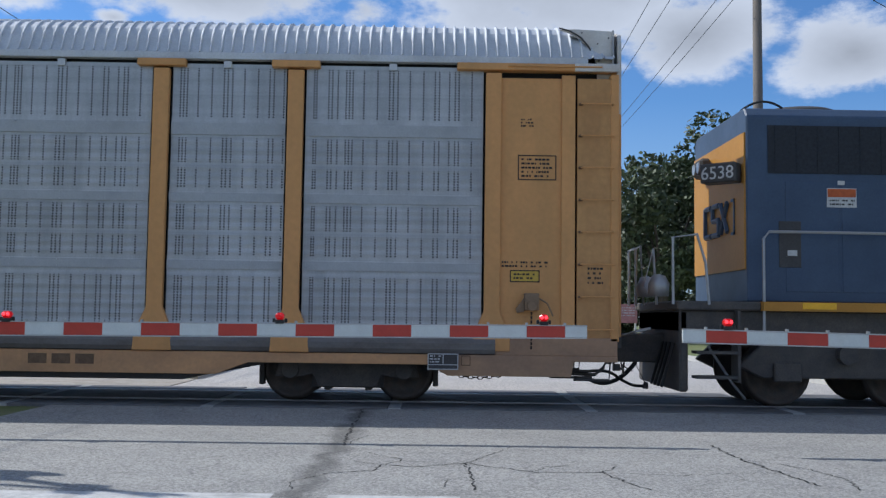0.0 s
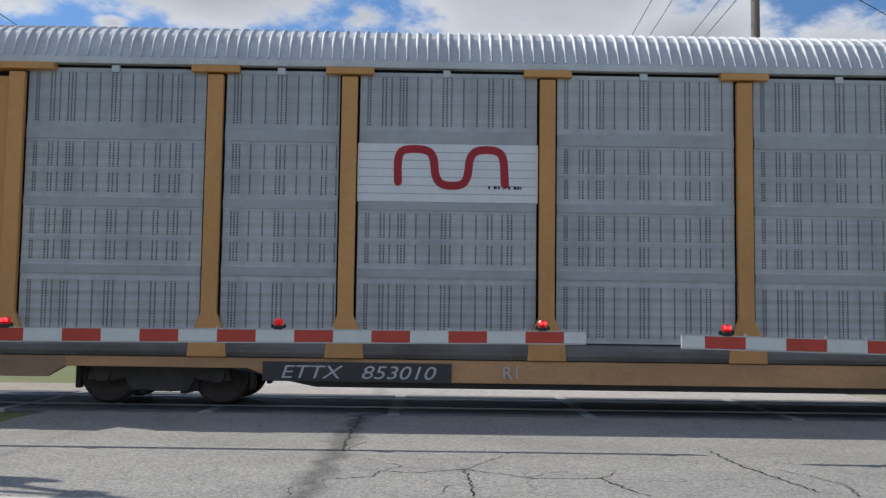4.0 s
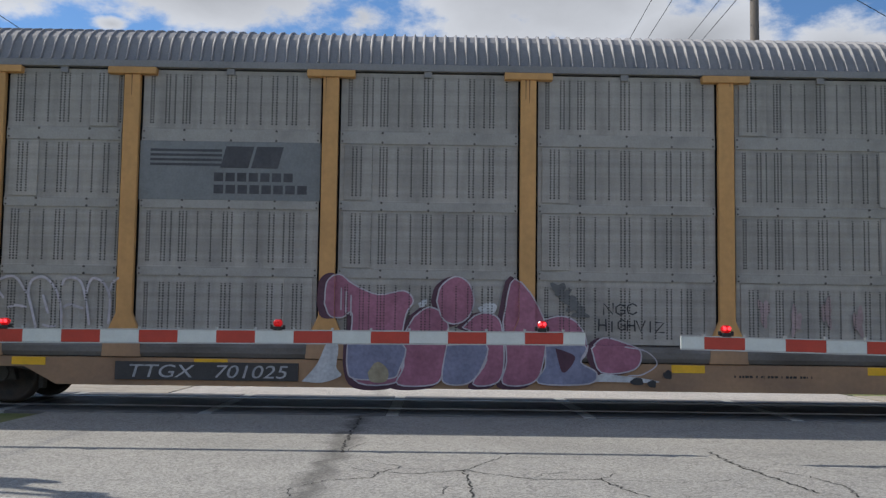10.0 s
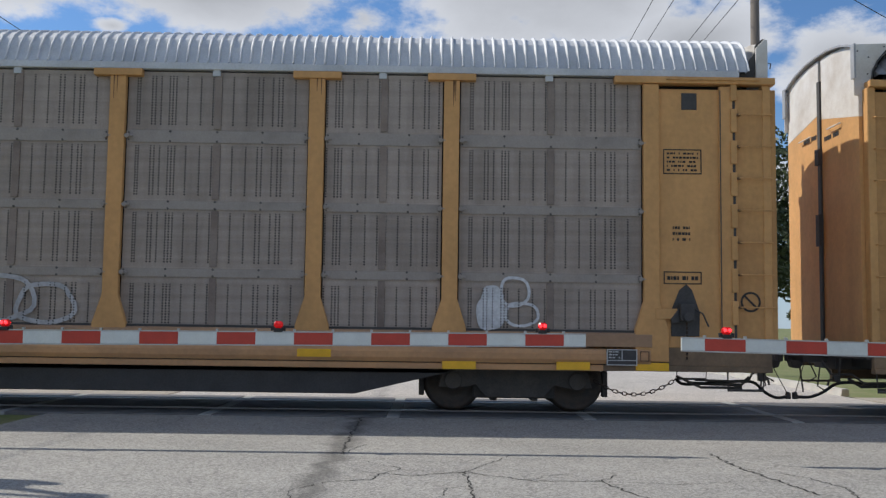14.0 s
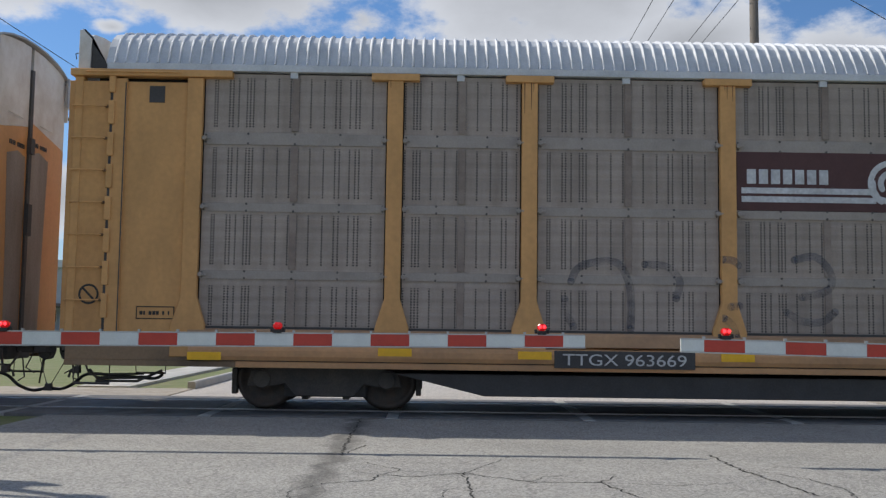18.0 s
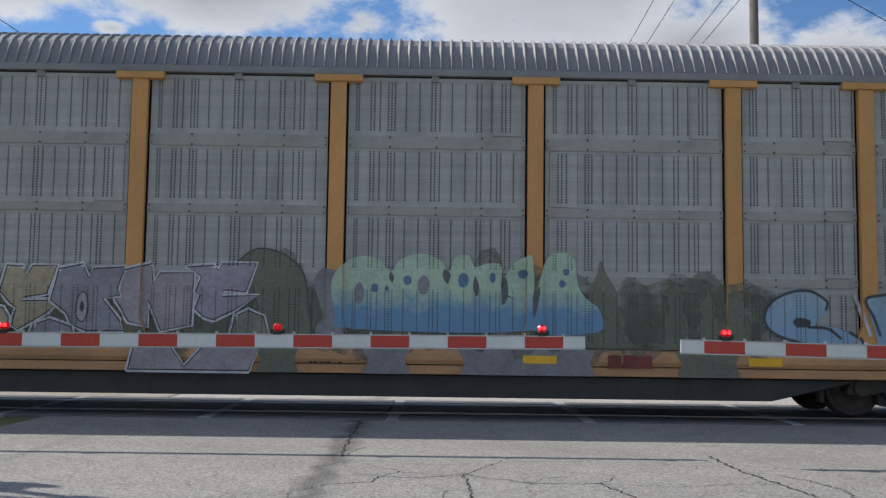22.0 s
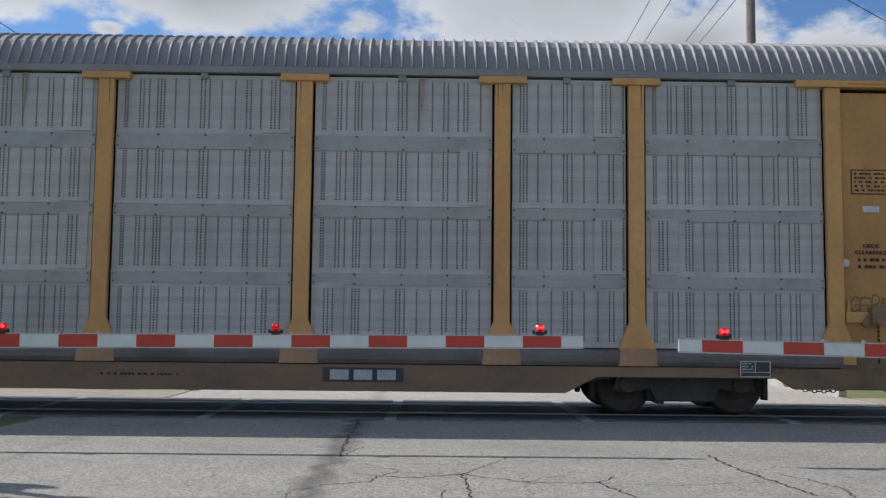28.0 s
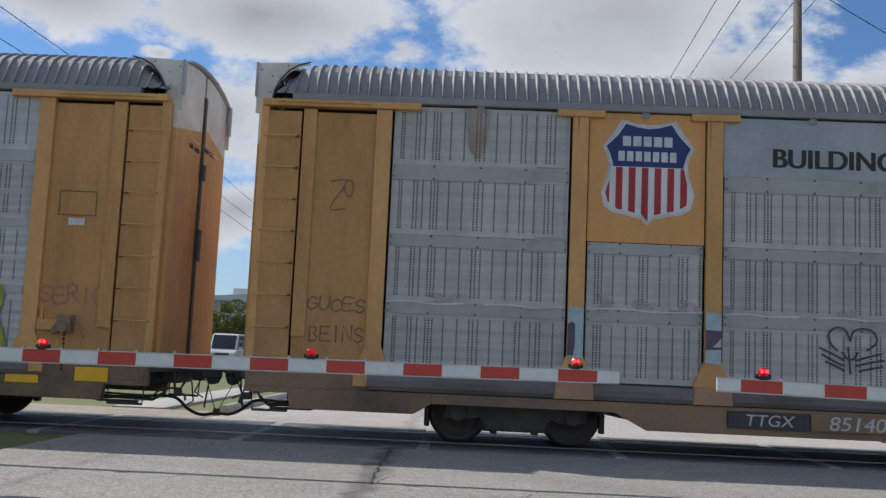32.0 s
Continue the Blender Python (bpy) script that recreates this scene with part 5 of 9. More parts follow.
for n, car in enumerate(CARS):
    handbrake(car, 12.42, {1: 1, 2: 1, 3: 2}.get(n, 0))
    chain(car, 11.15, 12.35, 0.52, 0.13 if n != 2 else 0.22)
    if n == 5:
        part("stencil_frame", edged_box(12.14, 12.69, 3.06, 3.42, SIDE + 0.046, 0.012).mesh("stencil_frame", m_brack), car)
        part("sticker", Shape().box(12.30, 12.54, SIDE + 0.044, SIDE + 0.05, 2.92, 3.02).mesh("sticker", p_white), car, "small white sticker")
    else:
        info_box(car, *((12.22, 12.77) if n == 0 else (12.12, 12.67)), 3.24 if n != 2 else 3.48, 3.60 if n != 2 else 3.84, 5, 40 + n)
    if n not in (0, 2, 5):
        part("sticker", Shape().box(12.28, 12.52, SIDE + 0.044, SIDE + 0.05, 2.98, 3.07).mesh("sticker", p_white), car, "small white sticker")
        part("stencil_disc", Shape().disc(12.02, 0, 2.25, 0.055, "y", SIDE + 0.044, SIDE + 0.05, 18).mesh("stencil_disc", p_white), car)
        writing("stencil_word", "DECK", 0.055, m_ink, car, 12.39, SIDE + 0.047, 2.47, 1.15, bold=0.002)
        writing("stencil_word", "CLEARANCE", 0.055, m_ink, car, 12.39, SIDE + 0.047, 2.375, 1.05, bold=0.002)
        small_lines(car, 12.2, 12.58, 2.15, 2.35, 2, 60 + n)
    if n:
        part("brake_bracket", Shape().box(11.99, 12.30, SIDE - 0.01, SIDE + 0.05, 1.40, 1.55).prism([(12.0, 1.55), (12.06, 1.55), (12.06, 1.72), (12.03, 1.72)], "y", SIDE + 0.02, SIDE + 0.05).mesh("brake_bracket", m_yellow_old, 0.006), car, "tan steel bracket beside the hand brake")
    # builders' plates on the sill below the leading end
    px, pz = {0: (10.97, 0.535), 1: (7.59, 0.51), 2: (11.29, 0.745)}.get(n, (10.45, 0.62))
    dp = part("data_plate", Shape().box(px, px + 0.43, RAIL_Y - 0.002, RAIL_Y + 0.05, pz, pz + 0.225).mesh("data_plate", m_black), car, "black data panel with small white lettering")
    part("plate_frame", edged_box(px, px + 0.43, pz, pz + 0.225, RAIL_Y - 0.006, 0.013).box(px + 0.21, px + 0.222, RAIL_Y - 0.006, RAIL_Y - 0.002, pz + 0.07, pz + 0.215).box(px, px + 0.43, RAIL_Y - 0.006, RAIL_Y - 0.002, pz + 0.065, pz + 0.075).mesh("plate_frame", m_letter), dp)
    part("data_lines", bars(random.Random(n), px + 0.03, px + 0.19, pz + 0.09, pz + 0.21, RAIL_Y - 0.006, 3).mesh("data_lines", m_letter), dp)
    part("plate_box", edged_box(px + 0.47, px + 0.60, pz + 0.06, pz + 0.20, RAIL_Y - 0.003, 0.012).mesh("plate_box", m_brack), car)
    sm = bars(random.Random(n + 20), 1.5, 2.6, 0.55, 0.62, SIDE - 0.010, 1)
    part("sill_stencil", sm.mesh("sill_stencil", m_ink), car)

# first car: white board with a red ribbon mark
y = SIDE + 0.058
bd = board(A, 2, 2, mat("white_board", (0.80, 0.81, 0.82), 0.5, 0, 0.05, 2, 40, 0.02), "white board with a waving red ribbon mark", 2.988, 3.828)
ribbon_red = spraypaint("signal_red_paint", (0.42, 0.02, 0.03), 0.05)
c0 = -5.86
s = Shape()
s.ribbon(rounded([(c0 - 0.53, 3.27), (c0 - 0.53, 3.60), (c0 - 0.44, 3.735), (c0 - 0.14, 3.735), (c0 - 0.03, 3.62), (c0 + 0.01, 3.36), (c0 + 0.12, 3.24), (c0 + 0.36, 3.24), (c0 + 0.46, 3.36), (c0 + 0.50, 3.62), (c0 + 0.61, 3.735), (c0 + 0.86, 3.735), (c0 + 0.97, 3.62), (c0 + 1.0, 3.25)], 6), 0.115, SIDE + 0.056)
part("ribbon_mark", s.mesh("ribbon_mark", ribbon_red), bd, "red waving ribbon mark")
part("board_lines", bars(rng, -5.1, -4.62, 3.16, 3.26, SIDE + 0.056, 1).mesh("board_lines", m_ink), bd)
st = Shape()
for k in range(6):
    st.box(-6.95, -4.42, SIDE + 0.0595, SIDE + 0.062, 3.10 + 0.12 * k, 3.112 + 0.12 * k)
part("board_creases", st.mesh("board_creases", m_alu), bd)
plate(A, -8.23, -5.59, 0.43, 0.70, "ETTX   853010", 0.25, 0.66, 1.34)
writing("sill_letters", "R1", 0.17, m_letter, A, -4.75, RAIL_Y - 0.004, 0.50)
writing("car_number", "92345", 0.085, m_ink, A, -12.34, SIDE + 0.046, 1.635, 0.9)
ny = mat("notice_yellow", (0.62, 0.40, 0.05), 0.5, 0, 0.06, 6, 50, 0.02)
info_box(A, -12.72, -12.30, 1.45, 1.62, 2, 5, ny)
info_box(A, 12.12, 12.54, 1.78, 1.95, 2, 6, ny)
small_lines(A, 12.0, 12.66, 1.98, 2.09, 2, 7)
small_lines(A, 12.26, 12.44, 4.0, 4.14, 3, 8)
small_lines(A, 13.22, 13.45, 1.75, 2.02, 4, 9, SIDE + 0.03)
def end_tag(car, lines, width, material, label):
    sh = Shape()
    for ln in lines:
        sh.ribbon(ln, width, SIDE + 0.047)
    part("graffiti_tag", sh.mesh("graffiti_tag", material), car, label)


end_tag(A, [rounded(q) for q in [[(-12.94, 2.29), (-12.95, 2.15), (-12.90, 2.00), (-12.82, 2.01), (-12.86, 2.10), (-12.93, 2.27)], [(-12.94, 1.87), (-12.84, 1.98), (-12.68, 2.06), (-12.59, 2.12)], [(-12.94, 1.97), (-12.89, 1.97), (-12.84, 2.01)], [(-12.72, 2.18), (-12.68, 2.12), (-12.60, 2.10)], [(-12.61, 2.00), (-12.57, 2.17), (-12.52, 1.99)], [(-12.63, 2.04), (-12.55, 2.05), (-12.48, 2.05)], [(-12.47, 2.00), (-12.45, 2.18), (-12.40, 2.04), (-12.36, 2.17), (-12.33, 2.00)], [(-12.20, 2.17), (-12.31, 2.17), (-12.32, 2.00), (-12.20, 2.02)], [(-12.31, 2.09), (-12.27, 2.10), (-12.23, 2.10)], [(-12.19, 2.00), (-12.18, 2.16), (-12.08, 2.17), (-12.10, 2.09), (-12.18, 2.05), (-12.09, 1.89), (-12.02, 1.75)], [(-12.59, 1.93), (-12.71, 1.97), (-12.79, 1.93), (-12.81, 1.84), (-12.73, 1.77), (-12.62, 1.77), (-12.59, 1.84), (-12.65, 1.91)], [(-12.55, 1.89), (-12.57, 1.78), (-12.49, 1.79)], [(-12.47, 1.89), (-12.47, 1.84), (-12.47, 1.79)], [(-12.44, 1.90), (-12.39, 1.79), (-12.35, 1.90)], [(-12.26, 1.90), (-12.34, 1.89), (-12.32, 1.79), (-12.22, 1.72)], [(-12.33, 1.84), (-12.30, 1.85), (-12.27, 1.85)], [(-12.65, 1.74), (-12.46, 1.75), (-12.26, 1.75)]]], 0.015, p_dark, "thin black scrawled tag")

# second car: striped dark mark, pink throw-up, tags
PLAIN_B = mat("plain_sheet_dirty", (0.235, 0.245, 0.25), 0.55, 0.1, 0.1, 1.5, 40, 0.03)
bd = board(B, 2, 2, PLAIN_B, "plain grey sheet with a dark striped mark")
mk = Shape()
for k in range(4):
    mk.box(-6.82, -5.80, SIDE + 0.057, SIDE + 0.061, 3.475 + 0.068 * k, 3.51 + 0.068 * k)
for x0, w in ((-5.82, 0.40), (-5.38, 0.38)):
    mk.prism([(x0, 3.45), (x0 + w, 3.45), (x0 + w + 0.08, 3.76), (x0 + 0.08, 3.76)], "y", SIDE + 0.056, SIDE + 0.061)
for x0, x1, z, k in ((-5.905, -4.747, 3.255, 7), (-5.905, -4.543, 3.08, 8)):
    for i in range(k):
        a = x0 + (x1 - x0) * i / k
        mk.box(a, a + (x1 - x0) / k - 0.035, SIDE + 0.057, SIDE + 0.061, z, z + 0.125)
part("dark_mark", mk.mesh("dark_mark", p_dark), bd, "dark blocks and speed stripes")
plate(B, -7.17, -4.62, 0.44, 0.69, "TTGX   701025", 0.2, 0.7, 1.36, m_black, p_halo)
writing("car_number", "26853", 0.085, m_ink, B, -12.20, SIDE + 0.046, 1.90, 1.35)
tags = "black scrawled tags running down the plate"
end_tag(B, [rounded(q) if len(q) > 3 else [Vector(p) for p in q] for q in [[(-12.83, 4.45), (-12.68, 4.31), (-12.52, 4.17)], [(-12.67, 4.29), (-12.77, 4.06), (-12.68, 3.97), (-12.57, 4.09), (-12.54, 4.23)], [(-12.73, 4.05), (-12.59, 3.97), (-12.46, 3.94), (-12.52, 3.84), (-12.62, 3.89), (-12.73, 3.86)], [(-12.6, 3.84), (-12.59, 3.73), (-12.49, 3.7), (-12.42, 3.8), (-12.51, 3.93), (-12.38, 4.01), (-12.36, 3.85), (-12.44, 3.7), (-12.49, 3.6)], [(-12.49, 3.6), (-12.34, 3.73), (-12.23, 3.83), (-12.33, 3.7), (-12.26, 3.64), (-12.12, 3.46)], [(-12.12, 3.44), (-12.34, 3.5), (-12.52, 3.52)], [(-12.78, 3.77), (-12.67, 3.6), (-12.64, 3.53), (-12.85, 3.41)]]], 0.042, p_dark, tags)
end_tag(B, [rounded(q) if len(q) > 3 else [Vector(p) for p in q] for q in [[(-12.78, 3.38), (-12.74, 3.16), (-12.59, 3.2), (-12.64, 3.38), (-12.54, 3.35), (-12.51, 3.21), (-12.41, 3.35)], [(-12.75, 3.12), (-12.59, 3.17), (-12.51, 3.14), (-12.59, 2.95), (-12.64, 3.04), (-12.66, 2.89), (-12.57, 2.86), (-12.49, 2.96), (-12.44, 3.11), (-12.4, 3.0), (-12.46, 2.88)], [(-12.43, 2.8), (-12.27, 2.92), (-12.35, 2.83), (-12.27, 2.79), (-12.51, 2.68), (-12.28, 2.66)]]], 0.036, p_dark, tags)
end_tag(B, [rounded(q) if len(q) > 3 else [Vector(p) for p in q] for q in [[(-12.8, 2.39), (-12.74, 2.65), (-12.61, 2.38)], [(-12.8, 2.45), (-12.66, 2.47)], [(-12.64, 2.54), (-12.25, 2.56), (-12.24, 2.62)], [(-12.54, 2.47), (-12.61, 2.46), (-12.61, 2.33), (-12.54, 2.35), (-12.55, 2.41)], [(-12.43, 2.48), (-12.5, 2.48), (-12.5, 2.33), (-12.43, 2.33)], [(-12.4, 2.33), (-12.4, 2.48), (-12.32, 2.33), (-12.32, 2.49)], [(-12.28, 2.54), (-12.25, 2.27)], [(-12.24, 2.46), (-12.03, 2.33), (-12.22, 2.24), (-12.59, 2.26), (-12.98, 2.29)]]], 0.026, p_dark, tags)
end_tag(B, [rounded(q) if len(q) > 3 else [Vector(p) for p in q] for q in [[(-12.8, 2.23), (-12.66, 2.23)], [(-12.74, 2.23), (-12.72, 2.09)], [(-12.58, 2.22), (-12.66, 2.21), (-12.64, 2.07), (-12.56, 2.09)], [(-12.53, 2.07), (-12.53, 2.2), (-12.46, 2.19), (-12.51, 2.13), (-12.45, 2.06)], [(-12.38, 2.2), (-12.43, 2.17), (-12.38, 2.11), (-12.43, 2.04)], [(-12.37, 2.04), (-12.32, 2.19), (-12.27, 2.04)], [(-12.24, 2.16), (-12.19, 2.09), (-12.08, 2.18), (-12.14, 2.05), (-12.17, 1.96)]]], 0.022, p_dark, tags)
end_tag(B, [rounded(q) if len(q) > 3 else [Vector(p) for p in q] for q in [[(-12.84, 1.55), (-12.85, 1.87), (-12.92, 1.91), (-12.94, 1.7), (-12.92, 1.51), (-12.82, 1.38), (-12.68, 1.33), (-12.59, 1.47), (-12.58, 1.75), (-12.61, 1.81)], [(-12.53, 1.87), (-12.55, 1.51), (-12.5, 1.43)], [(-12.5, 1.83), (-12.43, 1.59), (-12.51, 1.55)], [(-12.38, 1.83), (-12.4, 1.55), (-12.3, 1.51), (-12.32, 1.67), (-12.38, 1.69), (-12.27, 1.77)], [(-12.24, 1.84), (-12.19, 1.64), (-12.21, 1.4)], [(-12.19, 1.63), (-12.08, 1.68), (-11.97, 1.74)], [(-12.55, 1.39), (-12.52, 1.27), (-12.44, 1.24), (-12.37, 1.32), (-12.43, 1.4), (-12.48, 1.34), (-12.42, 1.29)], [(-12.39, 1.43), (-12.23, 1.24), (-12.16, 1.12), (-12.07, 1.28)], [(-12.06, 1.68), (-12.18, 1.13)]]], 0.030, p_dark, tags)

r2 = random.Random(5)
# second car: swollen pink and lavender letters with pale rims and a dark shadow
sprayed(B, [(-4.40, 1.53), (-4.36, 1.86), (-4.18, 1.97), (-3.96, 1.82), (-3.57, 1.67), (-3.18, 1.74), (-3.03, 1.59), (-3.13, 1.39), (-3.20, 0.97), (-3.17, 0.61), (-3.29, 0.37), (-3.84, 0.36), (-4.00, 0.69), (-3.97, 1.38), (-4.12, 1.33), (-4.32, 1.34)], p_dkpink, None, None, -0.0, 0.018, 0.05, True, "dark plum shadow of the graffiti")
sprayed(B, [(-4.28, 1.53), (-4.25, 1.84), (-4.08, 1.95), (-3.88, 1.81), (-3.53, 1.67), (-3.17, 1.73), (-3.03, 1.59), (-3.13, 1.40), (-3.19, 1.00), (-3.17, 0.67), (-3.27, 0.44), (-3.77, 0.43), (-3.92, 0.74), (-3.89, 1.39), (-4.03, 1.34), (-4.20, 1.36)], p_pink, p_pale, None, 1.0, 0.02, 0, True, "dusty pink graffiti lettering")
sprayed(B, [(-3.10, 1.36), (-2.91, 1.50), (-2.73, 1.48), (-2.58, 1.33), (-2.56, 0.99), (-2.63, 0.55), (-2.79, 0.37), (-3.32, 0.36), (-3.24, 0.63), (-3.24, 1.07)], p_dkpink, None, None, -0.22, 0.018, 0.05, True, "dark plum shadow of the graffiti")
sprayed(B, [(-3.02, 1.36), (-2.85, 1.49), (-2.69, 1.47), (-2.55, 1.32), (-2.53, 1.01), (-2.60, 0.59), (-2.74, 0.42), (-3.23, 0.42), (-3.15, 0.67), (-3.15, 1.09)], p_pink, p_pale, None, 1.4, 0.02, 0, True, "dusty pink graffiti lettering")
sprayed(B, [(-2.78, 1.58), (-2.72, 1.80), (-2.50, 1.94), (-2.29, 1.85), (-2.20, 1.58), (-2.29, 1.34), (-2.49, 1.23), (-2.69, 1.31)], p_dkpink, None, None, -0.44, 0.018, 0.05, True, "dark plum shadow of the graffiti")
sprayed(B, [(-2.70, 1.59), (-2.64, 1.80), (-2.44, 1.94), (-2.25, 1.85), (-2.17, 1.60), (-2.25, 1.37), (-2.43, 1.27), (-2.61, 1.34)], p_pink, p_pale, None, 1.8, 0.02, 0, True, "dusty pink graffiti lettering")
sprayed(B, [(-2.42, 1.22), (-2.21, 1.41), (-1.98, 1.42), (-1.82, 1.26), (-1.79, 0.65), (-1.91, 0.40), (-2.25, 0.39), (-2.05, 0.74), (-2.17, 1.09)], p_dkpink, None, None, -0.66, 0.018, 0.05, True, "dark plum shadow of the graffiti")
sprayed(B, [(-2.33, 1.22), (-2.14, 1.40), (-1.93, 1.42), (-1.78, 1.26), (-1.75, 0.69), (-1.86, 0.45), (-2.18, 0.44), (-1.99, 0.77), (-2.10, 1.10)], p_pink, p_pale, None, 2.2, 0.02, 0, True, "dusty pink graffiti lettering")
sprayed(B, [(-1.85, 1.31), (-1.66, 1.96), (-1.20, 1.37), (-1.23, 0.66), (-1.43, 0.40), (-1.84, 0.40), (-1.79, 0.74)], p_dkpink, None, None, -0.0, 0.018, 0.05, True, "dark plum shadow of the graffiti")
sprayed(B, [(-1.76, 1.31), (-1.60, 1.92), (-1.18, 1.36), (-1.21, 0.69), (-1.38, 0.45), (-1.76, 0.45), (-1.71, 0.77)], p_pink, p_pale, None, 2.6, 0.02, 0, True, "dusty pink graffiti lettering")
sprayed(B, [(-1.27, 1.35), (-0.99, 1.40), (-0.75, 1.30), (-0.61, 1.06), (-0.63, 0.84), (-0.81, 0.73), (-1.13, 0.79)], p_dkpink, None, None, -0.22, 0.018, 0.05, True, "dark plum shadow of the graffiti")
sprayed(B, [(-1.18, 1.35), (-0.92, 1.40), (-0.71, 1.31), (-0.58, 1.08), (-0.60, 0.87), (-0.75, 0.76), (-1.05, 0.82)], p_pink, p_pale, None, 1.0, 0.02, 0, True, "dusty pink graffiti lettering")
sprayed(B, [(-0.62, 0.94), (-0.41, 1.10), (-0.13, 1.04), (0.14, 0.91), (0.05, 0.64), (-0.45, 0.59)], p_dkpink, None, None, -0.44, 0.018, 0.05, True, "dark plum shadow of the graffiti")
sprayed(B, [(-0.52, 0.95), (-0.34, 1.10), (-0.08, 1.05), (0.17, 0.92), (0.09, 0.67), (-0.38, 0.62)], p_pink, p_pale, None, 1.4, 0.02, 0, True, "dusty pink graffiti lettering")
sprayed(B, [(-3.94, 0.97), (-3.17, 0.98), (-3.21, 0.62), (-3.33, 0.50), (-3.84, 0.49), (-3.94, 0.66)], p_lav, p_pale, None, 2.8, 0.02, 0, True, "lavender part of the graffiti")
sprayed(B, [(-2.55, 0.97), (-2.00, 0.99), (-2.07, 0.64), (-2.26, 0.44), (-2.56, 0.44), (-2.61, 0.59)], p_lav, p_pale, None, 3.2, 0.02, 0, True, "lavender part of the graffiti")
sprayed(B, [(-1.17, 0.98), (-0.61, 0.99), (-0.67, 0.76), (-0.45, 0.62), (-0.56, 0.46), (-1.26, 0.46), (-1.17, 0.69)], p_lav, p_pale, None, 3.6, 0.02, 0, True, "lavender part of the graffiti")
sprayed(B, [(-4.57, 0.44), (-4.36, 0.69), (-4.22, 0.99), (-4.07, 0.95), (-4.09, 0.65), (-4.02, 0.53), (-4.28, 0.43)], p_white, None, None, 0.5, 0.018, 0.05, True, "white sprayed cloud")
sprayed(B, [(-3.65, 0.58), (-3.52, 0.73), (-3.37, 0.62), (-3.39, 0.46), (-3.60, 0.45)], p_tan, None, None, 4.2, 0.018, 0.05, True, "ochre spot")
sprayed(B, [(-2.12, 1.50), (-1.97, 1.58), (-1.85, 1.54), (-1.89, 1.43), (-2.06, 1.44)], p_white, None, None, 0.5, 0.018, 0.05, True, "white sprayed cloud")
sprayed(B, [(-2.96, 1.55), (-2.85, 1.62), (-2.85, 1.53), (-2.93, 1.49)], p_white, None, None, 0.5, 0.018, 0.05, True, "")
sprayed(B, [(-1.03, 0.95), (-0.90, 0.91), (-0.75, 0.83), (-0.84, 0.66), (-0.94, 0.63)], p_dkpink, None, None, 4.2, 0.018, 0.05, True, "")
sprayed(B, [(-0.52, 0.49), (-0.38, 0.60), (-0.13, 0.58), (0.17, 0.55), (0.42, 0.49)], p_white, None, None, 0.6, 0.018, 0.05, True, "white sprayed cloud")
spray(B, [rounded([(-0.05, 0.98), (0.25, 0.92), (0.4, 0.75), (0.2, 0.6), (0.0, 0.58)])] + [[Vector((-4.05 + 0.07 * k, 1.75 - 0.05 * k)), Vector((-4.05 + 0.07 * k, 1.45 - 0.04 * k))] for k in range(3)], 0.018, p_pale, "graffiti_highlight", "pale drips", 4)
painted(B, fill([blob(0.12, 0.5, 0.09, 0.05, r2), blob(0.33, 0.47, 0.06, 0.05, r2), blob(0.55, 0.6, 0.06, 0.06, r2)]), p_blackp, "graffiti_spots", "black spots", 4)
spray(B, strokes("NGC", -0.35, 1.43, 0.50, 0.15, rng, 0.1, False) + strokes("HIGHVIZ", -0.42, 1.20, 0.95, 0.15, rng, 0.08, False), 0.020, p_blackp, "graffiti_tag", "thin black tag", 4)
spray(B, [rounded(q) for q in ([(-8.87, 1.81), (-8.75, 1.86), (-8.63, 1.83), (-8.49, 1.63)], [(-8.89, 1.66), (-8.85, 1.61), (-8.81, 1.56)], [(-8.73, 1.42), (-8.63, 1.45), (-8.49, 1.43)], [(-8.33, 1.13), (-8.41, 1.43), (-8.46, 1.63), (-8.41, 1.81), (-8.24, 1.85), (-8.07, 1.67), (-7.99, 1.40), (-7.98, 1.20)], [(-8.25, 1.59), (-8.21, 1.46), (-8.17, 1.35)], [(-7.99, 1.75), (-7.95, 1.83), (-7.83, 1.85), (-7.71, 1.76), (-7.63, 1.44), (-7.59, 1.20)], [(-7.95, 1.44), (-7.87, 1.47), (-7.69, 1.42)], [(-7.65, 1.64), (-7.59, 1.82), (-7.51, 1.84), (-7.39, 1.76), (-7.31, 1.56), (-7.32, 1.21)], [(-7.32, 1.68), (-7.27, 1.80), (-7.19, 1.85)], [(-8.23, 1.18), (-8.15, 1.16), (-8.07, 1.17)])], 0.034, p_pale, "graffiti_outline", "pale looping outlines", 1)
painted(B, fill([blob(-0.98 + 0.08 * k, 1.80 - 0.09 * k, 0.10, 0.07, r2, rough=0.3) for k in range(5)]), spraypaint("soot_smudge", (0.15, 0.15, 0.15)), "soot_smudge", "dark soot smudges", 0)
painted(B, fill([blob(1.95 + 0.45 * k, 1.5 - 0.12 * (k % 2), 0.07, 0.18, r2, rough=0.3) for k in range(4)]), p_rose, "graffiti_remnant", "washed-out pink remnants", 0)

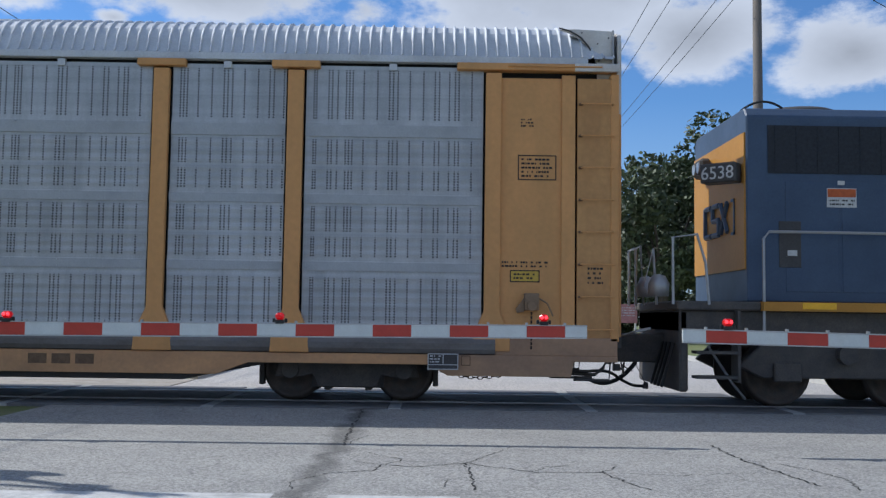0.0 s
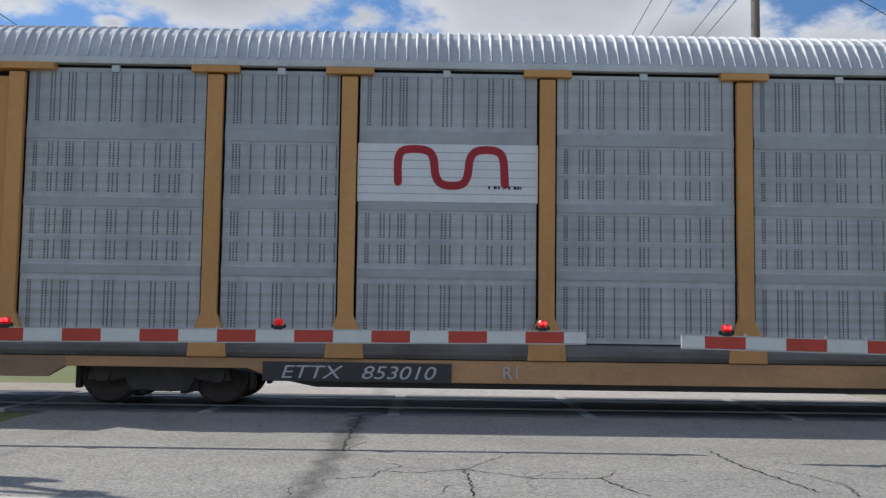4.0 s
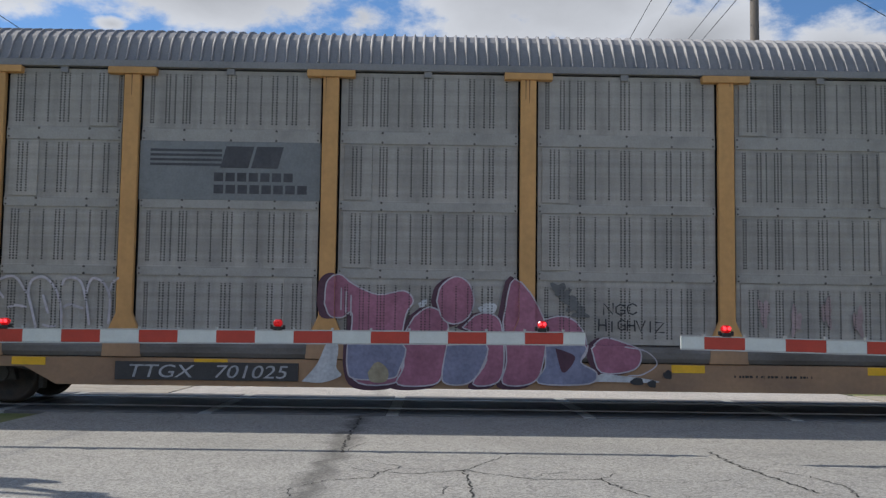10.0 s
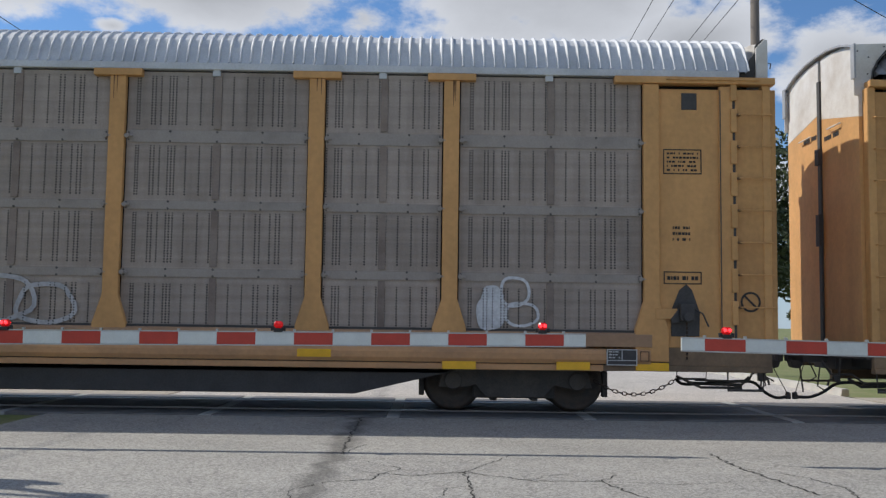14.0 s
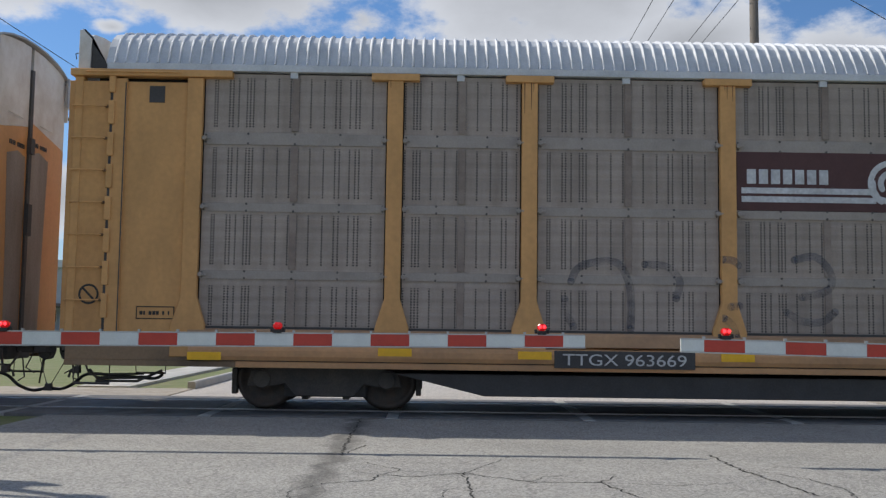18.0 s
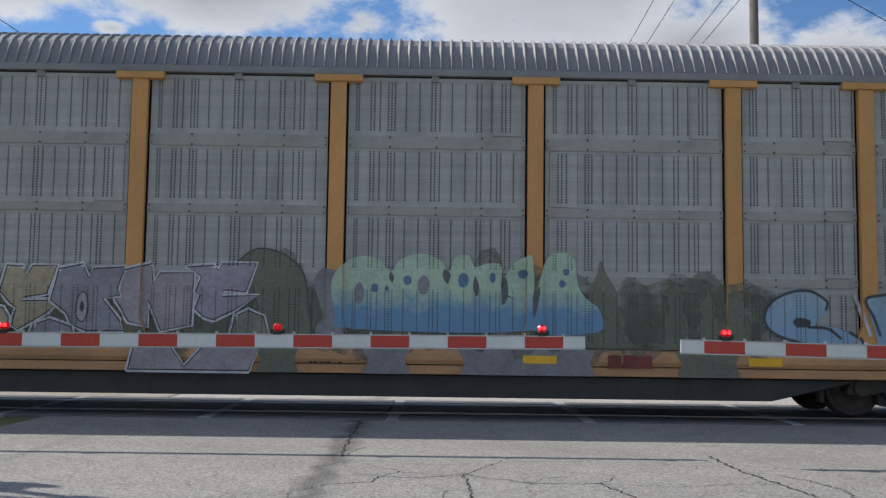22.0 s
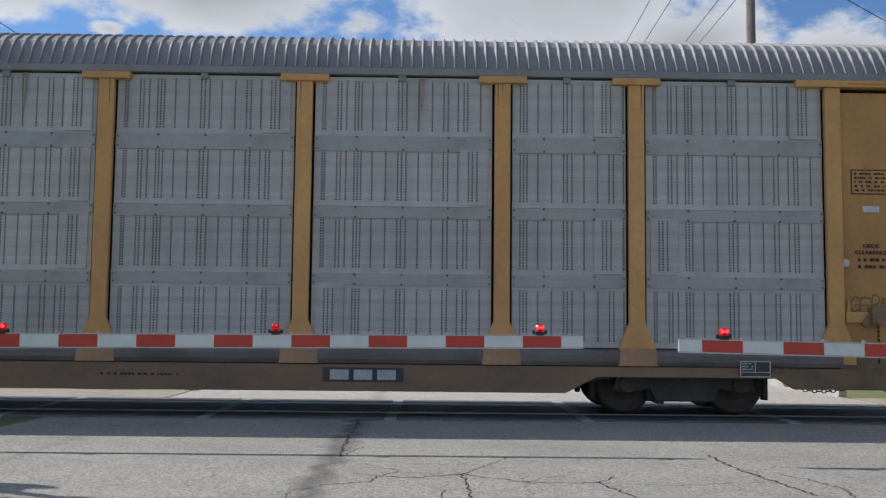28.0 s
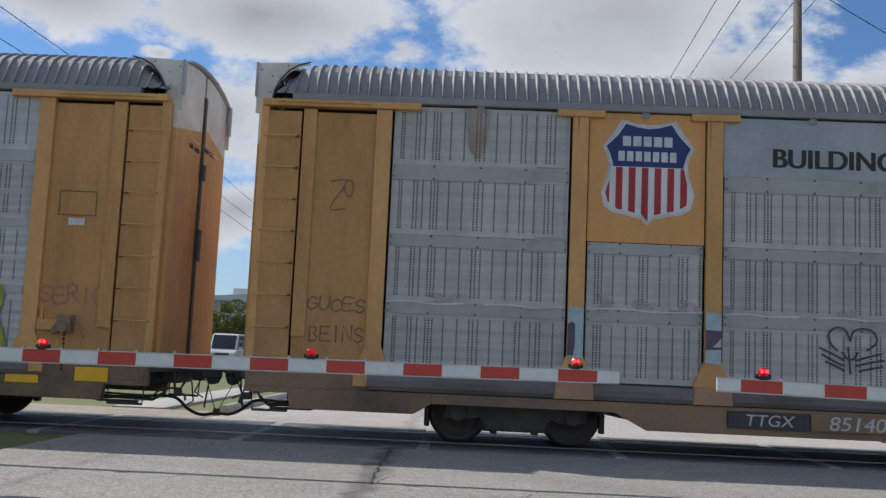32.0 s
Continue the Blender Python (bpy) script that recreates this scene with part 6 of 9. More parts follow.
# third car: maroon board, white bubbles, dark faded letters
bd = board(C, 3, 2, mat("maroon_board", (0.085, 0.032, 0.030), 0.55, 0, 0.08, 2, 40, 0.03), "maroon board with white lines and arcs", 2.99, 3.84)
w = Shape()
for k in range(7):
    w.box(-4.01 + 0.174 * k, -3.88 + 0.174 * k, SIDE + 0.056, SIDE + 0.06, 3.375, 3.585)
part("white_bar", w.mesh("white_bar", p_white), bd, "white block in place of a name")
for z in (3.11, 3.235):
    part("white_stripe", Shape().box(-4.09, -2.15, SIDE + 0.056, SIDE + 0.06, z, z + 0.085).mesh("white_stripe", p_white), bd)
for rr in (0.30, 0.155):
    s = Shape()
    s.ribbon([(-1.925 + rr * math.cos(a * math.pi / 12), 3.40 + rr * math.sin(a * math.pi / 12)) for a in range(0, 17 if rr > 0.2 else 15)], 0.085, SIDE + 0.0565)
    part("white_arc", s.mesh("white_arc", p_white), bd)
s = Shape()
s.ribbon([(-2.195, 3.42), (-2.185, 3.30), (-2.11, 3.18), (-1.93, 3.13)], 0.085, SIDE + 0.0562)
part("white_arc", s.mesh("white_arc", p_white), bd)
plate(C, -6.78, -4.80, 0.71, 0.955, "TTGX 963669", 0.0, 0.64, 1.30)
for cx, cz, rx, rz in ((10.00, 1.76, 0.20, 0.20), (10.10, 1.44, 0.23, 0.16)):
    spray(C, [[Vector(p) for p in blob(cx, cz, rx, rz, random.Random(3), rough=0.03) + [blob(cx, cz, rx, rz, random.Random(3), rough=0.03)[0]]]], 0.042, p_white, "graffiti_outline", "white bubble outline", 1)
painted(C, fill([blob(9.66, 1.45, 0.21, 0.24, random.Random(8), rough=0.04), blob(9.68, 1.72, 0.15, 0.12, random.Random(9), rough=0.08)]), p_white, "graffiti_fill", "white sprayed bubble", 1)
for ring in ([(-1.05, 1.36), (-0.99, 1.61), (-0.75, 1.87), (-0.43, 1.94), (0.04, 2.00), (0.40, 1.93), (0.44, 1.63), (0.39, 1.33), (0.13, 1.33), (-0.03, 1.45), (-0.37, 1.41), (-0.85, 1.48)], [(0.74, 1.59), (0.90, 1.84), (1.16, 1.93), (1.58, 1.94), (1.58, 1.68), (1.33, 1.63), (1.18, 1.75), (0.96, 1.70)]):
    sprayed(C, ring, p_whitemist, None, None, 0.3, 0, 0, True, "thin whitish spray")
spray(C, [rounded(q) for q in ([(-6.54, 1.93), (-6.45, 2.11), (-6.25, 2.20), (-5.89, 2.21), (-5.72, 1.94), (-5.68, 1.63), (-5.69, 1.27)], [(-5.49, 2.19), (-5.17, 2.16), (-4.99, 1.96), (-5.04, 1.71)], [(-6.63, 1.69), (-6.59, 1.46), (-6.50, 1.30)], [(-4.39, 2.27), (-4.25, 2.26), (-4.15, 2.19)], [(-4.28, 1.60), (-4.22, 1.61), (-4.14, 1.62)], [(-4.38, 1.44), (-4.26, 1.34), (-4.20, 1.17)], [(-3.35, 2.28), (-3.05, 2.33), (-2.83, 2.10), (-2.87, 1.86), (-3.25, 1.75)], [(-3.48, 1.54), (-3.24, 1.41), (-2.96, 1.41), (-2.78, 1.55)])], 0.11, p_bluemist, "graffiti_outline", "faded blue-grey lettering", 1)
for k, (cx, cz, rx, rz) in enumerate(((2.75, 1.58, 0.45, 0.32), (3.38, 1.50, 0.40, 0.27))):
    ring = blob(cx, cz, rx, rz, random.Random(k + 80), rough=0.06)
    spray(C, [[Vector(p) for p in ring + ring[:2]]], 0.065, p_halo, "graffiti_outline", "thick whitish bubble outline", 1 + 0.3 * k)
info_box(C, 12.12, 12.66, 1.90, 2.08, 1, 77)
info_box(C, -12.68, -12.14, 1.32, 1.50, 1, 78)
small_lines(C, 12.25, 12.5, 2.5, 2.75, 3, 79)
for sx in (-13.35, 13.35):
    s = Shape()
    s.ribbon([(sx + 0.13 * math.cos(a * math.pi / 10), 1.66 + 0.13 * math.sin(a * math.pi / 10)) for a in range(21)], 0.03, SIDE + 0.028)
    s.ribbon([(sx - 0.09, 1.75), (sx + 0.09, 1.57)], 0.03, SIDE + 0.028)
    part("stencil_disc", s.mesh("stencil_disc", m_ink), C, "round black stencil with a bar across")

# fourth car: a wall of colour
PLAIN_D = mat("plain_sheet_grey", (0.30, 0.31, 0.32), 0.55, 0.1, 0.1, 1.5, 40, 0.03)
bd = board(D, 2, 2, PLAIN_D, "plain grey sheet with a dark slanting name")
s = Shape()
for k, wd in enumerate((0.24, 0.30, 0.22, 0.22, 0.32, 0.42, 0.28, 0.34)):
    x0 = -6.87 + sum((0.24, 0.30, 0.22, 0.22, 0.32, 0.42, 0.28, 0.34)[:k]) * 1.03
    h = 0.30 if k == 0 else 0.22
    s.prism([(x0, 3.32), (x0 + wd - 0.07, 3.32), (x0 + wd - 0.02, 3.32 + h), (x0 + 0.05, 3.32 + h)], "y", SIDE + 0.056, SIDE + 0.061)
part("dark_mark", s.mesh("dark_mark", p_dark), bd, "row of dark slanting blocks")
plate(D, -6.50, -4.81, 0.68, 0.90, "TTGX 255631", 0.15, 0.68, 1.22)
writing("car_number", "NKCR", 0.105, m_ink, D, -12.45, SIDE + 0.046, 2.05, 1.15)
writing("car_number", "6312", 0.105, m_ink, D, -12.45, SIDE + 0.046, 1.89, 1.15)
small_lines(D, -12.75, -12.25, 3.85, 4.25, 6, 91)
r4 = random.Random(21)
for k, (rz, up_z) in enumerate(((0.55, 1.48), (0.47, 1.44), (0.38, 1.40))):
    painted(D, fill([blob(x, up_z + 0.14 * math.sin(x * 2.1), 0.42, rz * r4.uniform(0.85, 1.12), random.Random(int(x * 10) + 400 + k), rough=0.20) for x in np.arange(-9.6, 8.0, 0.74)]), p_mist, "graffiti_ground", "thin olive mist behind the lettering", 0.07 * k)


def firs(car, rows, material, label, layer):
    """Sprayed fir shapes: foot left, foot right, tip, height of the foot."""
    for i, (x0, x1, z1, z0) in enumerate(rows):
        mid, w = (x0 + x1) / 2, (x1 - x0) / 2
        ring = []
        for k in range(7):
            f = k / 6
            ring.append((mid - w * (1 - f) ** 0.8 + (0.03 if k % 2 else -0.02), z0 + (z1 - z0) * f))
        ring += [(2 * mid - x + 0.015, z) for x, z in ring[-2::-1]]
        sprayed(car, ring, material, None, None, layer + 0.13 * i, 0, 0, True, label)


firs(D, [(-9.69, -9.01, 2.14, 1.02), (-9.33, -8.85, 2.08, 1.02), (-5.38, -4.94, 2.23, 1.02), (-5.06, -4.49, 2.19, 1.02), (-8.42, -7.86, 2.19, 1.02), (-3.62, -3.08, 2.28, 1.55)], p_olive, "dark olive fir shapes", 0.8)


# mint letters that fade to blue, firs, and grey-mauve letters
firs(D, [(6.21, 6.59, 2.10, 1.02), (4.95, 5.75, 2.25, 1.02), (6.68, 7.04, 1.93, 1.02), (6.95, 7.51, 1.95, 1.02)], p_olive, "dark olive fir shapes", 1)
sprayed(D, [(0.19, 2.17), (0.35, 2.31), (0.57, 2.36), (0.91, 2.24), (1.13, 1.98), (1.19, 1.58), (1.21, 1.09), (0.59, 1.09), (0.43, 1.77)], p_olive, p_dark, None, 1.2, 0.02, 0, True, "dark olive dome beside the letters")
sprayed(D, [(1.26, 1.90), (1.33, 2.04), (1.45, 2.09), (1.65, 1.97), (1.67, 1.47), (1.69, 1.10), (1.35, 1.10), (1.31, 1.24), (1.40, 1.42), (1.32, 1.70)], p_grey, None, None, 1.6, 0, 0, True, "grey ghost of a letter")
sprayed(D, [(1.58, 1.43), (1.52, 1.83), (1.60, 2.07), (1.86, 2.26), (2.16, 2.24), (2.36, 2.06), (2.48, 2.23), (2.78, 2.32), (3.05, 2.23), (3.18, 2.07), (3.26, 2.26), (3.45, 2.31), (3.55, 2.14), (3.72, 2.19), (3.92, 2.16), (3.93, 1.79), (4.14, 1.69), (4.36, 1.73), (4.36, 1.25), (1.81, 1.24)], p_mintblue, None, None, 2.5, 0.022, 0, True, "mint green letters fading to blue")
sprayed(D, [(3.98, 2.01), (4.08, 2.18), (4.25, 2.28), (4.36, 2.27), (4.37, 1.73), (4.14, 1.69), (3.99, 1.79)], p_mintblue, None, None, 2.9, 0.022, 0, True, "mint green letters fading to blue")
sprayed(D, [(4.40, 1.73), (4.59, 2.29), (4.93, 2.31), (5.01, 1.92), (5.12, 1.72), (5.32, 1.55), (5.31, 1.24), (4.40, 1.23)], p_mintblue, None, None, 3.3, 0.022, 0, True, "mint green letters fading to blue")
sprayed(D, [(1.84, 1.74), (1.86, 1.85), (1.91, 1.90), (1.96, 1.86), (1.98, 1.75), (1.96, 1.63), (1.91, 1.59), (1.86, 1.63)], p_grey, None, None, 4.2, 0.018, 0.05, True, "")
sprayed(D, [(2.73, 1.87), (2.76, 1.96), (2.82, 2.01), (2.88, 1.97), (2.91, 1.87), (2.88, 1.77), (2.82, 1.73), (2.76, 1.77)], p_grey, None, None, 4.2, 0.018, 0.05, True, "")
sprayed(D, [(2.53, 1.94), (2.55, 1.98), (2.59, 2.00), (2.64, 1.98), (2.65, 1.94), (2.64, 1.89), (2.59, 1.87), (2.55, 1.89)], p_blue, None, None, 4.2, 0.018, 0.05, True, "")
sprayed(D, [(3.31, 1.95), (3.33, 2.02), (3.39, 2.05), (3.44, 2.02), (3.46, 1.95), (3.44, 1.88), (3.38, 1.84), (3.33, 1.87)], p_blue, None, None, 4.2, 0.018, 0.05, True, "")
sprayed(D, [(2.08, 1.82), (2.09, 1.86), (2.13, 1.88), (2.17, 1.87), (2.18, 1.82), (2.17, 1.78), (2.13, 1.76), (2.09, 1.78)], p_blue, None, None, 4.2, 0.018, 0.05, True, "")
sprayed(D, [(3.75, 1.99), (3.77, 2.04), (3.80, 2.06), (3.83, 2.04), (3.84, 1.99), (3.83, 1.94), (3.80, 1.91), (3.77, 1.94)], p_blue, None, None, 4.2, 0.018, 0.05, True, "")
sprayed(D, [(4.15, 2.05), (4.18, 2.09), (4.23, 2.11), (4.28, 2.09), (4.30, 2.05), (4.28, 2.00), (4.23, 1.98), (4.18, 2.00)], p_blue, None, None, 4.2, 0.018, 0.05, True, "")
sprayed(D, [(4.80, 2.08), (4.81, 2.12), (4.85, 2.13), (4.88, 2.12), (4.89, 2.08), (4.88, 2.05), (4.84, 2.03), (4.81, 2.05)], p_blue, None, None, 4.2, 0.018, 0.05, True, "")
sprayed(D, [(4.74, 1.91), (4.75, 1.95), (4.79, 1.97), (4.82, 1.95), (4.84, 1.92), (4.82, 1.88), (4.79, 1.86), (4.75, 1.88)], p_blue, None, None, 4.2, 0.018, 0.05, True, "")
sprayed(D, [(2.27, 1.82), (2.28, 1.84), (2.30, 1.86), (2.32, 1.84), (2.33, 1.82), (2.32, 1.79), (2.30, 1.78), (2.28, 1.79)], p_blue, None, None, 4.2, 0.018, 0.05, True, "")
sprayed(D, [(2.35, 2.06), (2.40, 1.99), (2.38, 1.90), (2.33, 1.97)], p_charblue, None, None, 4.6, 0.018, 0.05, True, "")
sprayed(D, [(3.11, 2.11), (3.20, 2.03), (3.16, 1.89), (3.09, 2.00)], p_charblue, None, None, 4.6, 0.018, 0.05, True, "")
sprayed(D, [(3.55, 2.03), (3.61, 1.86), (3.58, 1.72), (3.52, 1.85)], p_charblue, None, None, 4.6, 0.018, 0.05, True, "")
sprayed(D, [(3.92, 1.79), (3.99, 1.99), (4.02, 1.73), (3.94, 1.60)], p_charblue, None, None, 4.6, 0.018, 0.05, True, "")
sprayed(D, [(4.36, 1.71), (4.47, 1.87), (4.44, 1.60), (4.38, 1.43)], p_charblue, None, None, 4.6, 0.018, 0.05, True, "")
sprayed(D, [(-4.17, 1.79), (-3.99, 1.94), (-3.85, 1.90), (-3.83, 1.97), (-3.48, 1.94), (-3.18, 1.99), (-3.24, 1.65), (-3.47, 1.43), (-3.54, 1.38), (-3.62, 1.47), (-3.67, 1.22), (-3.91, 1.22), (-3.77, 1.51), (-3.95, 1.53)], p_slate, p_blackp, p_white, 2.0, 0.018, 0.085, False, "grey-mauve graffiti letter")
sprayed(D, [(-3.06, 2.07), (-2.84, 2.06), (-2.79, 1.92), (-2.70, 2.07), (-2.36, 2.08), (-2.49, 1.68), (-2.82, 1.62), (-2.83, 1.57), (-2.29, 1.59), (-2.47, 1.42), (-2.88, 1.17), (-2.96, 1.23), (-2.91, 1.48), (-3.00, 1.54), (-3.15, 1.71)], p_tan, p_blackp, p_white, 2.6, 0.018, 0.085, False, "grey-mauve graffiti letter")
sprayed(D, [(-2.33, 2.03), (-2.00, 2.10), (-1.91, 1.91), (-1.84, 2.04), (-1.40, 2.07), (-1.50, 1.76), (-1.46, 1.67), (-1.70, 1.62), (-1.46, 1.32), (-1.38, 1.17), (-1.91, 1.16), (-2.13, 1.25), (-2.19, 1.40), (-2.43, 1.59)], p_slate, p_blackp, p_white, 3.2, 0.018, 0.085, False, "grey-mauve graffiti letter")
sprayed(D, [(-1.40, 2.02), (-1.03, 2.12), (-1.00, 1.83), (-0.90, 1.99), (-0.43, 2.00), (-0.45, 1.27), (-0.87, 1.18), (-1.06, 1.61), (-1.07, 1.24), (-1.31, 1.30), (-1.52, 1.61), (-1.45, 1.89)], p_mauve, p_blackp, p_white, 2.0, 0.018, 0.085, False, "grey-mauve graffiti letter")
sprayed(D, [(-0.52, 2.08), (-0.15, 2.11), (-0.08, 2.04), (-0.03, 2.13), (0.45, 2.14), (0.31, 1.74), (0.00, 1.76), (-0.02, 1.67), (0.48, 1.69), (0.13, 1.47), (-0.14, 1.34), (-0.27, 1.38), (-0.40, 1.49), (-0.33, 1.69), (-0.40, 1.73), (-0.32, 1.95)], p_violet, p_blackp, p_white, 2.6, 0.018, 0.085, False, "grey-mauve graffiti letter")
sprayed(D, [(-3.47, 1.05), (-3.41, 1.43), (-3.27, 1.51), (-3.09, 1.47), (-3.01, 1.34), (-3.01, 1.06)], p_tan, p_blackp, p_white, 5.1, 0.018, 0.085, False, "grey-mauve graffiti letter")
sprayed(D, [(-2.75, 1.00), (-2.65, 1.24), (-2.43, 1.32), (-2.13, 1.22), (-2.04, 1.01)], p_slate, p_blackp, p_white, 3.9, 0.018, 0.085, False, "grey-mauve graffiti letter")
sprayed(D, [(0.10, 1.03), (0.17, 1.39), (0.35, 1.48), (0.57, 1.39), (0.67, 1.04)], p_greytan, p_blackp, p_white, 4.5, 0.018, 0.085, False, "grey-mauve graffiti letter")
sprayed(D, [(-1.28, 0.64), (-1.20, 1.02), (-0.72, 0.98), (-0.50, 0.68), (-0.19, 1.03), (0.56, 1.04), (0.40, 0.64)], p_mauve, p_blackp, p_white, 3.2, 0.018, 0.085, False, "grey-mauve graffiti letter")
sprayed(D, [(-2.07, 1.51), (-2.03, 1.66), (-1.96, 1.71), (-1.91, 1.60), (-1.90, 1.45), (-1.95, 1.31), (-2.01, 1.30), (-2.06, 1.38)], p_halo, p_blackp, None, 5.6, 0.014, 0, True, "")
sprayed(D, [(-2.02, 1.49), (-1.99, 1.58), (-1.95, 1.51), (-1.98, 1.42)], p_dark, None, None, 6.4, 0.018, 0.05, True, "")
sprayed(D, [(-8.93, 1.93), (-8.85, 1.99), (-8.05, 2.05), (-7.81, 2.03), (-7.20, 1.93), (-6.81, 1.93), (-6.47, 2.11), (-5.99, 2.17), (-5.25, 2.10), (-5.14, 1.95), (-5.23, 1.86), (-4.95, 1.60), (-5.03, 1.46), (-4.68, 1.42), (-4.58, 1.12), (-8.97, 1.06), (-8.95, 1.45)], p_charblue, None, None, 1, 0.018, 0, False, "charcoal ground of the letters")
sprayed(D, [(-8.93, 1.93), (-8.77, 1.98), (-8.81, 1.69), (-8.86, 1.13), (-8.92, 0.65), (-9.15, 0.65), (-9.01, 1.33)], p_inkblue, None, None, 1.3, 0.018, 0, False, "dark shadow beside the letters")
sprayed(D, [(-8.78, 1.92), (-7.76, 1.90), (-7.83, 1.61), (-8.45, 1.64), (-8.47, 1.44), (-7.93, 1.41), (-8.00, 1.26), (-8.49, 1.27), (-8.48, 1.11), (-8.85, 1.11), (-8.71, 1.67), (-8.85, 1.69)], p_mintsky, p_dark, None, 2.2, 0.02, 0, False, "mint letters fading to light blue")
sprayed(D, [(-8.05, 2.02), (-7.85, 2.00), (-7.23, 1.89), (-7.17, 1.47), (-7.09, 1.13), (-7.36, 1.13), (-7.50, 1.35), (-7.58, 1.12), (-7.71, 1.12), (-7.70, 1.34), (-7.64, 1.69), (-7.77, 1.73), (-7.74, 1.90), (-8.05, 1.95)], p_mintsky, p_dark, None, 2.75, 0.02, 0, False, "mint letters fading to light blue")
sprayed(D, [(-7.02, 1.89), (-6.82, 1.88), (-6.81, 1.71), (-6.66, 1.14), (-7.15, 1.13), (-7.07, 1.47)], p_mintsky, p_dark, None, 3.3000000000000003, 0.02, 0, False, "mint letters fading to light blue")
sprayed(D, [(-6.79, 1.89), (-6.29, 1.96), (-6.24, 1.80), (-6.31, 1.74), (-6.57, 1.67), (-6.55, 1.54), (-6.49, 1.14), (-6.64, 1.14), (-6.78, 1.64)], p_mintsky, p_dark, None, 2.2, 0.02, 0, False, "mint letters fading to light blue")
sprayed(D, [(-6.35, 2.06), (-6.00, 2.13), (-5.96, 1.81), (-5.98, 1.58), (-6.29, 1.59), (-6.31, 1.71), (-6.22, 1.79), (-6.28, 1.99)], p_mintsky, p_dark, None, 2.75, 0.02, 0, False, "mint letters fading to light blue")
sprayed(D, [(-6.49, 1.51), (-5.95, 1.50), (-5.97, 1.41), (-6.08, 1.34), (-6.05, 1.14), (-6.42, 1.14), (-6.37, 1.39), (-6.49, 1.42)], p_mintsky, p_dark, None, 3.3000000000000003, 0.02, 0, False, "mint letters fading to light blue")
sprayed(D, [(-5.99, 2.11), (-5.28, 2.06), (-5.20, 1.96), (-5.31, 1.85), (-5.01, 1.60), (-5.15, 1.46), (-4.68, 1.40), (-4.61, 1.16), (-5.90, 1.15), (-5.81, 1.57), (-5.74, 1.85), (-5.96, 1.89)], p_mintsky, p_dark, None, 2.2, 0.02, 0, False, "mint letters fading to light blue")
sprayed(D, [(-8.46, 1.60), (-7.83, 1.56), (-7.88, 1.34), (-8.02, 1.32), (-8.00, 1.41), (-8.46, 1.45)], p_dark, None, None, 4.2, 0.018, 0, False, "")
sprayed(D, [(-8.49, 1.25), (-8.27, 1.25), (-8.16, 1.11), (-8.46, 1.11)], p_charblue, None, None, 4.2, 0.018, 0, False, "")
sprayed(D, [(-7.81, 1.69), (-7.64, 1.67), (-7.69, 1.32), (-7.89, 1.14), (-7.90, 1.32)], p_charblue, None, None, 4.2, 0.018, 0, False, "")
sprayed(D, [(-5.46, 1.71), (-5.29, 1.68), (-5.35, 1.48), (-5.43, 1.49)], p_dark, None, None, 4.2, 0.018, 0, False, "")
sprayed(D, [(-5.50, 1.24), (-5.28, 1.30), (-5.09, 1.24), (-5.10, 1.16), (-5.50, 1.15)], p_dark, None, None, 4.2, 0.018, 0, False, "")
sprayed(D, [(-6.49, 2.06), (-6.36, 2.08), (-6.30, 1.99), (-6.47, 1.95)], p_grey, None, None, 4.2, 0.018, 0, False, "")
sprayed(D, [(-7.44, 1.15), (-7.33, 1.31), (-7.22, 1.13)], p_charblue, None, None, 4.2, 0.018, 0, False, "")
sprayed(D, [(-8.73, 1.25), (-8.68, 1.32), (-8.62, 1.24), (-8.68, 1.17)], p_halo, None, None, 4.4, 0.018, 0, True, "")
sprayed(D, [(-7.54, 1.23), (-7.50, 1.30), (-7.44, 1.21), (-7.50, 1.15)], p_halo, None, None, 4.4, 0.018, 0, True, "")
sprayed(D, [(-7.10, 1.31), (-7.06, 1.38), (-7.00, 1.30), (-7.06, 1.23)], p_halo, None, None, 4.4, 0.018, 0, True, "")

sprayed(D, [(7.65, 1.37), (7.67, 1.56), (7.79, 1.74), (8.04, 1.85), (8.32, 1.88), (8.56, 1.72), (8.54, 1.57), (8.37, 1.35), (8.68, 1.34), (8.94, 1.23), (9.05, 1.07), (8.42, 1.06), (8.08, 1.14), (7.80, 1.25)], p_skyfade, None, None, 2, 0.02, 0, True, "light blue letter with a dark outline")
sprayed(D, [(9.09, 1.76), (9.37, 1.83), (9.69, 1.86), (9.93, 1.82), (10.02, 1.66), (9.98, 1.51), (9.89, 1.44), (10.12, 1.43), (10.32, 1.28), (10.43, 1.09), (9.26, 1.07), (9.20, 1.33), (9.11, 1.61)], p_skyfade, None, None, 2.6, 0.02, 0, False, "light blue letter with a dark outline")
sprayed(D, [(9.44, 1.55), (9.51, 1.60), (9.62, 1.58), (9.64, 1.45), (9.57, 1.36), (9.49, 1.44)], p_dark, None, None, 3.4, 0.02, 0, True, "")
sprayed(D, [(9.52, 1.52), (9.59, 1.53), (9.60, 1.45), (9.55, 1.43)], p_halo, None, None, 3.8, 0.02, 0, True, "")
sprayed(D, [(9.68, 1.08), (9.72, 1.17), (9.86, 1.18), (9.89, 1.08)], p_dark, None, None, 3.4, 0.02, 0, True, "")
sprayed(D, [(8.06, 1.42), (8.13, 1.48), (8.31, 1.45), (8.29, 1.36), (8.12, 1.35)], p_dark, None, None, 3.4, 0.02, 0, True, "")
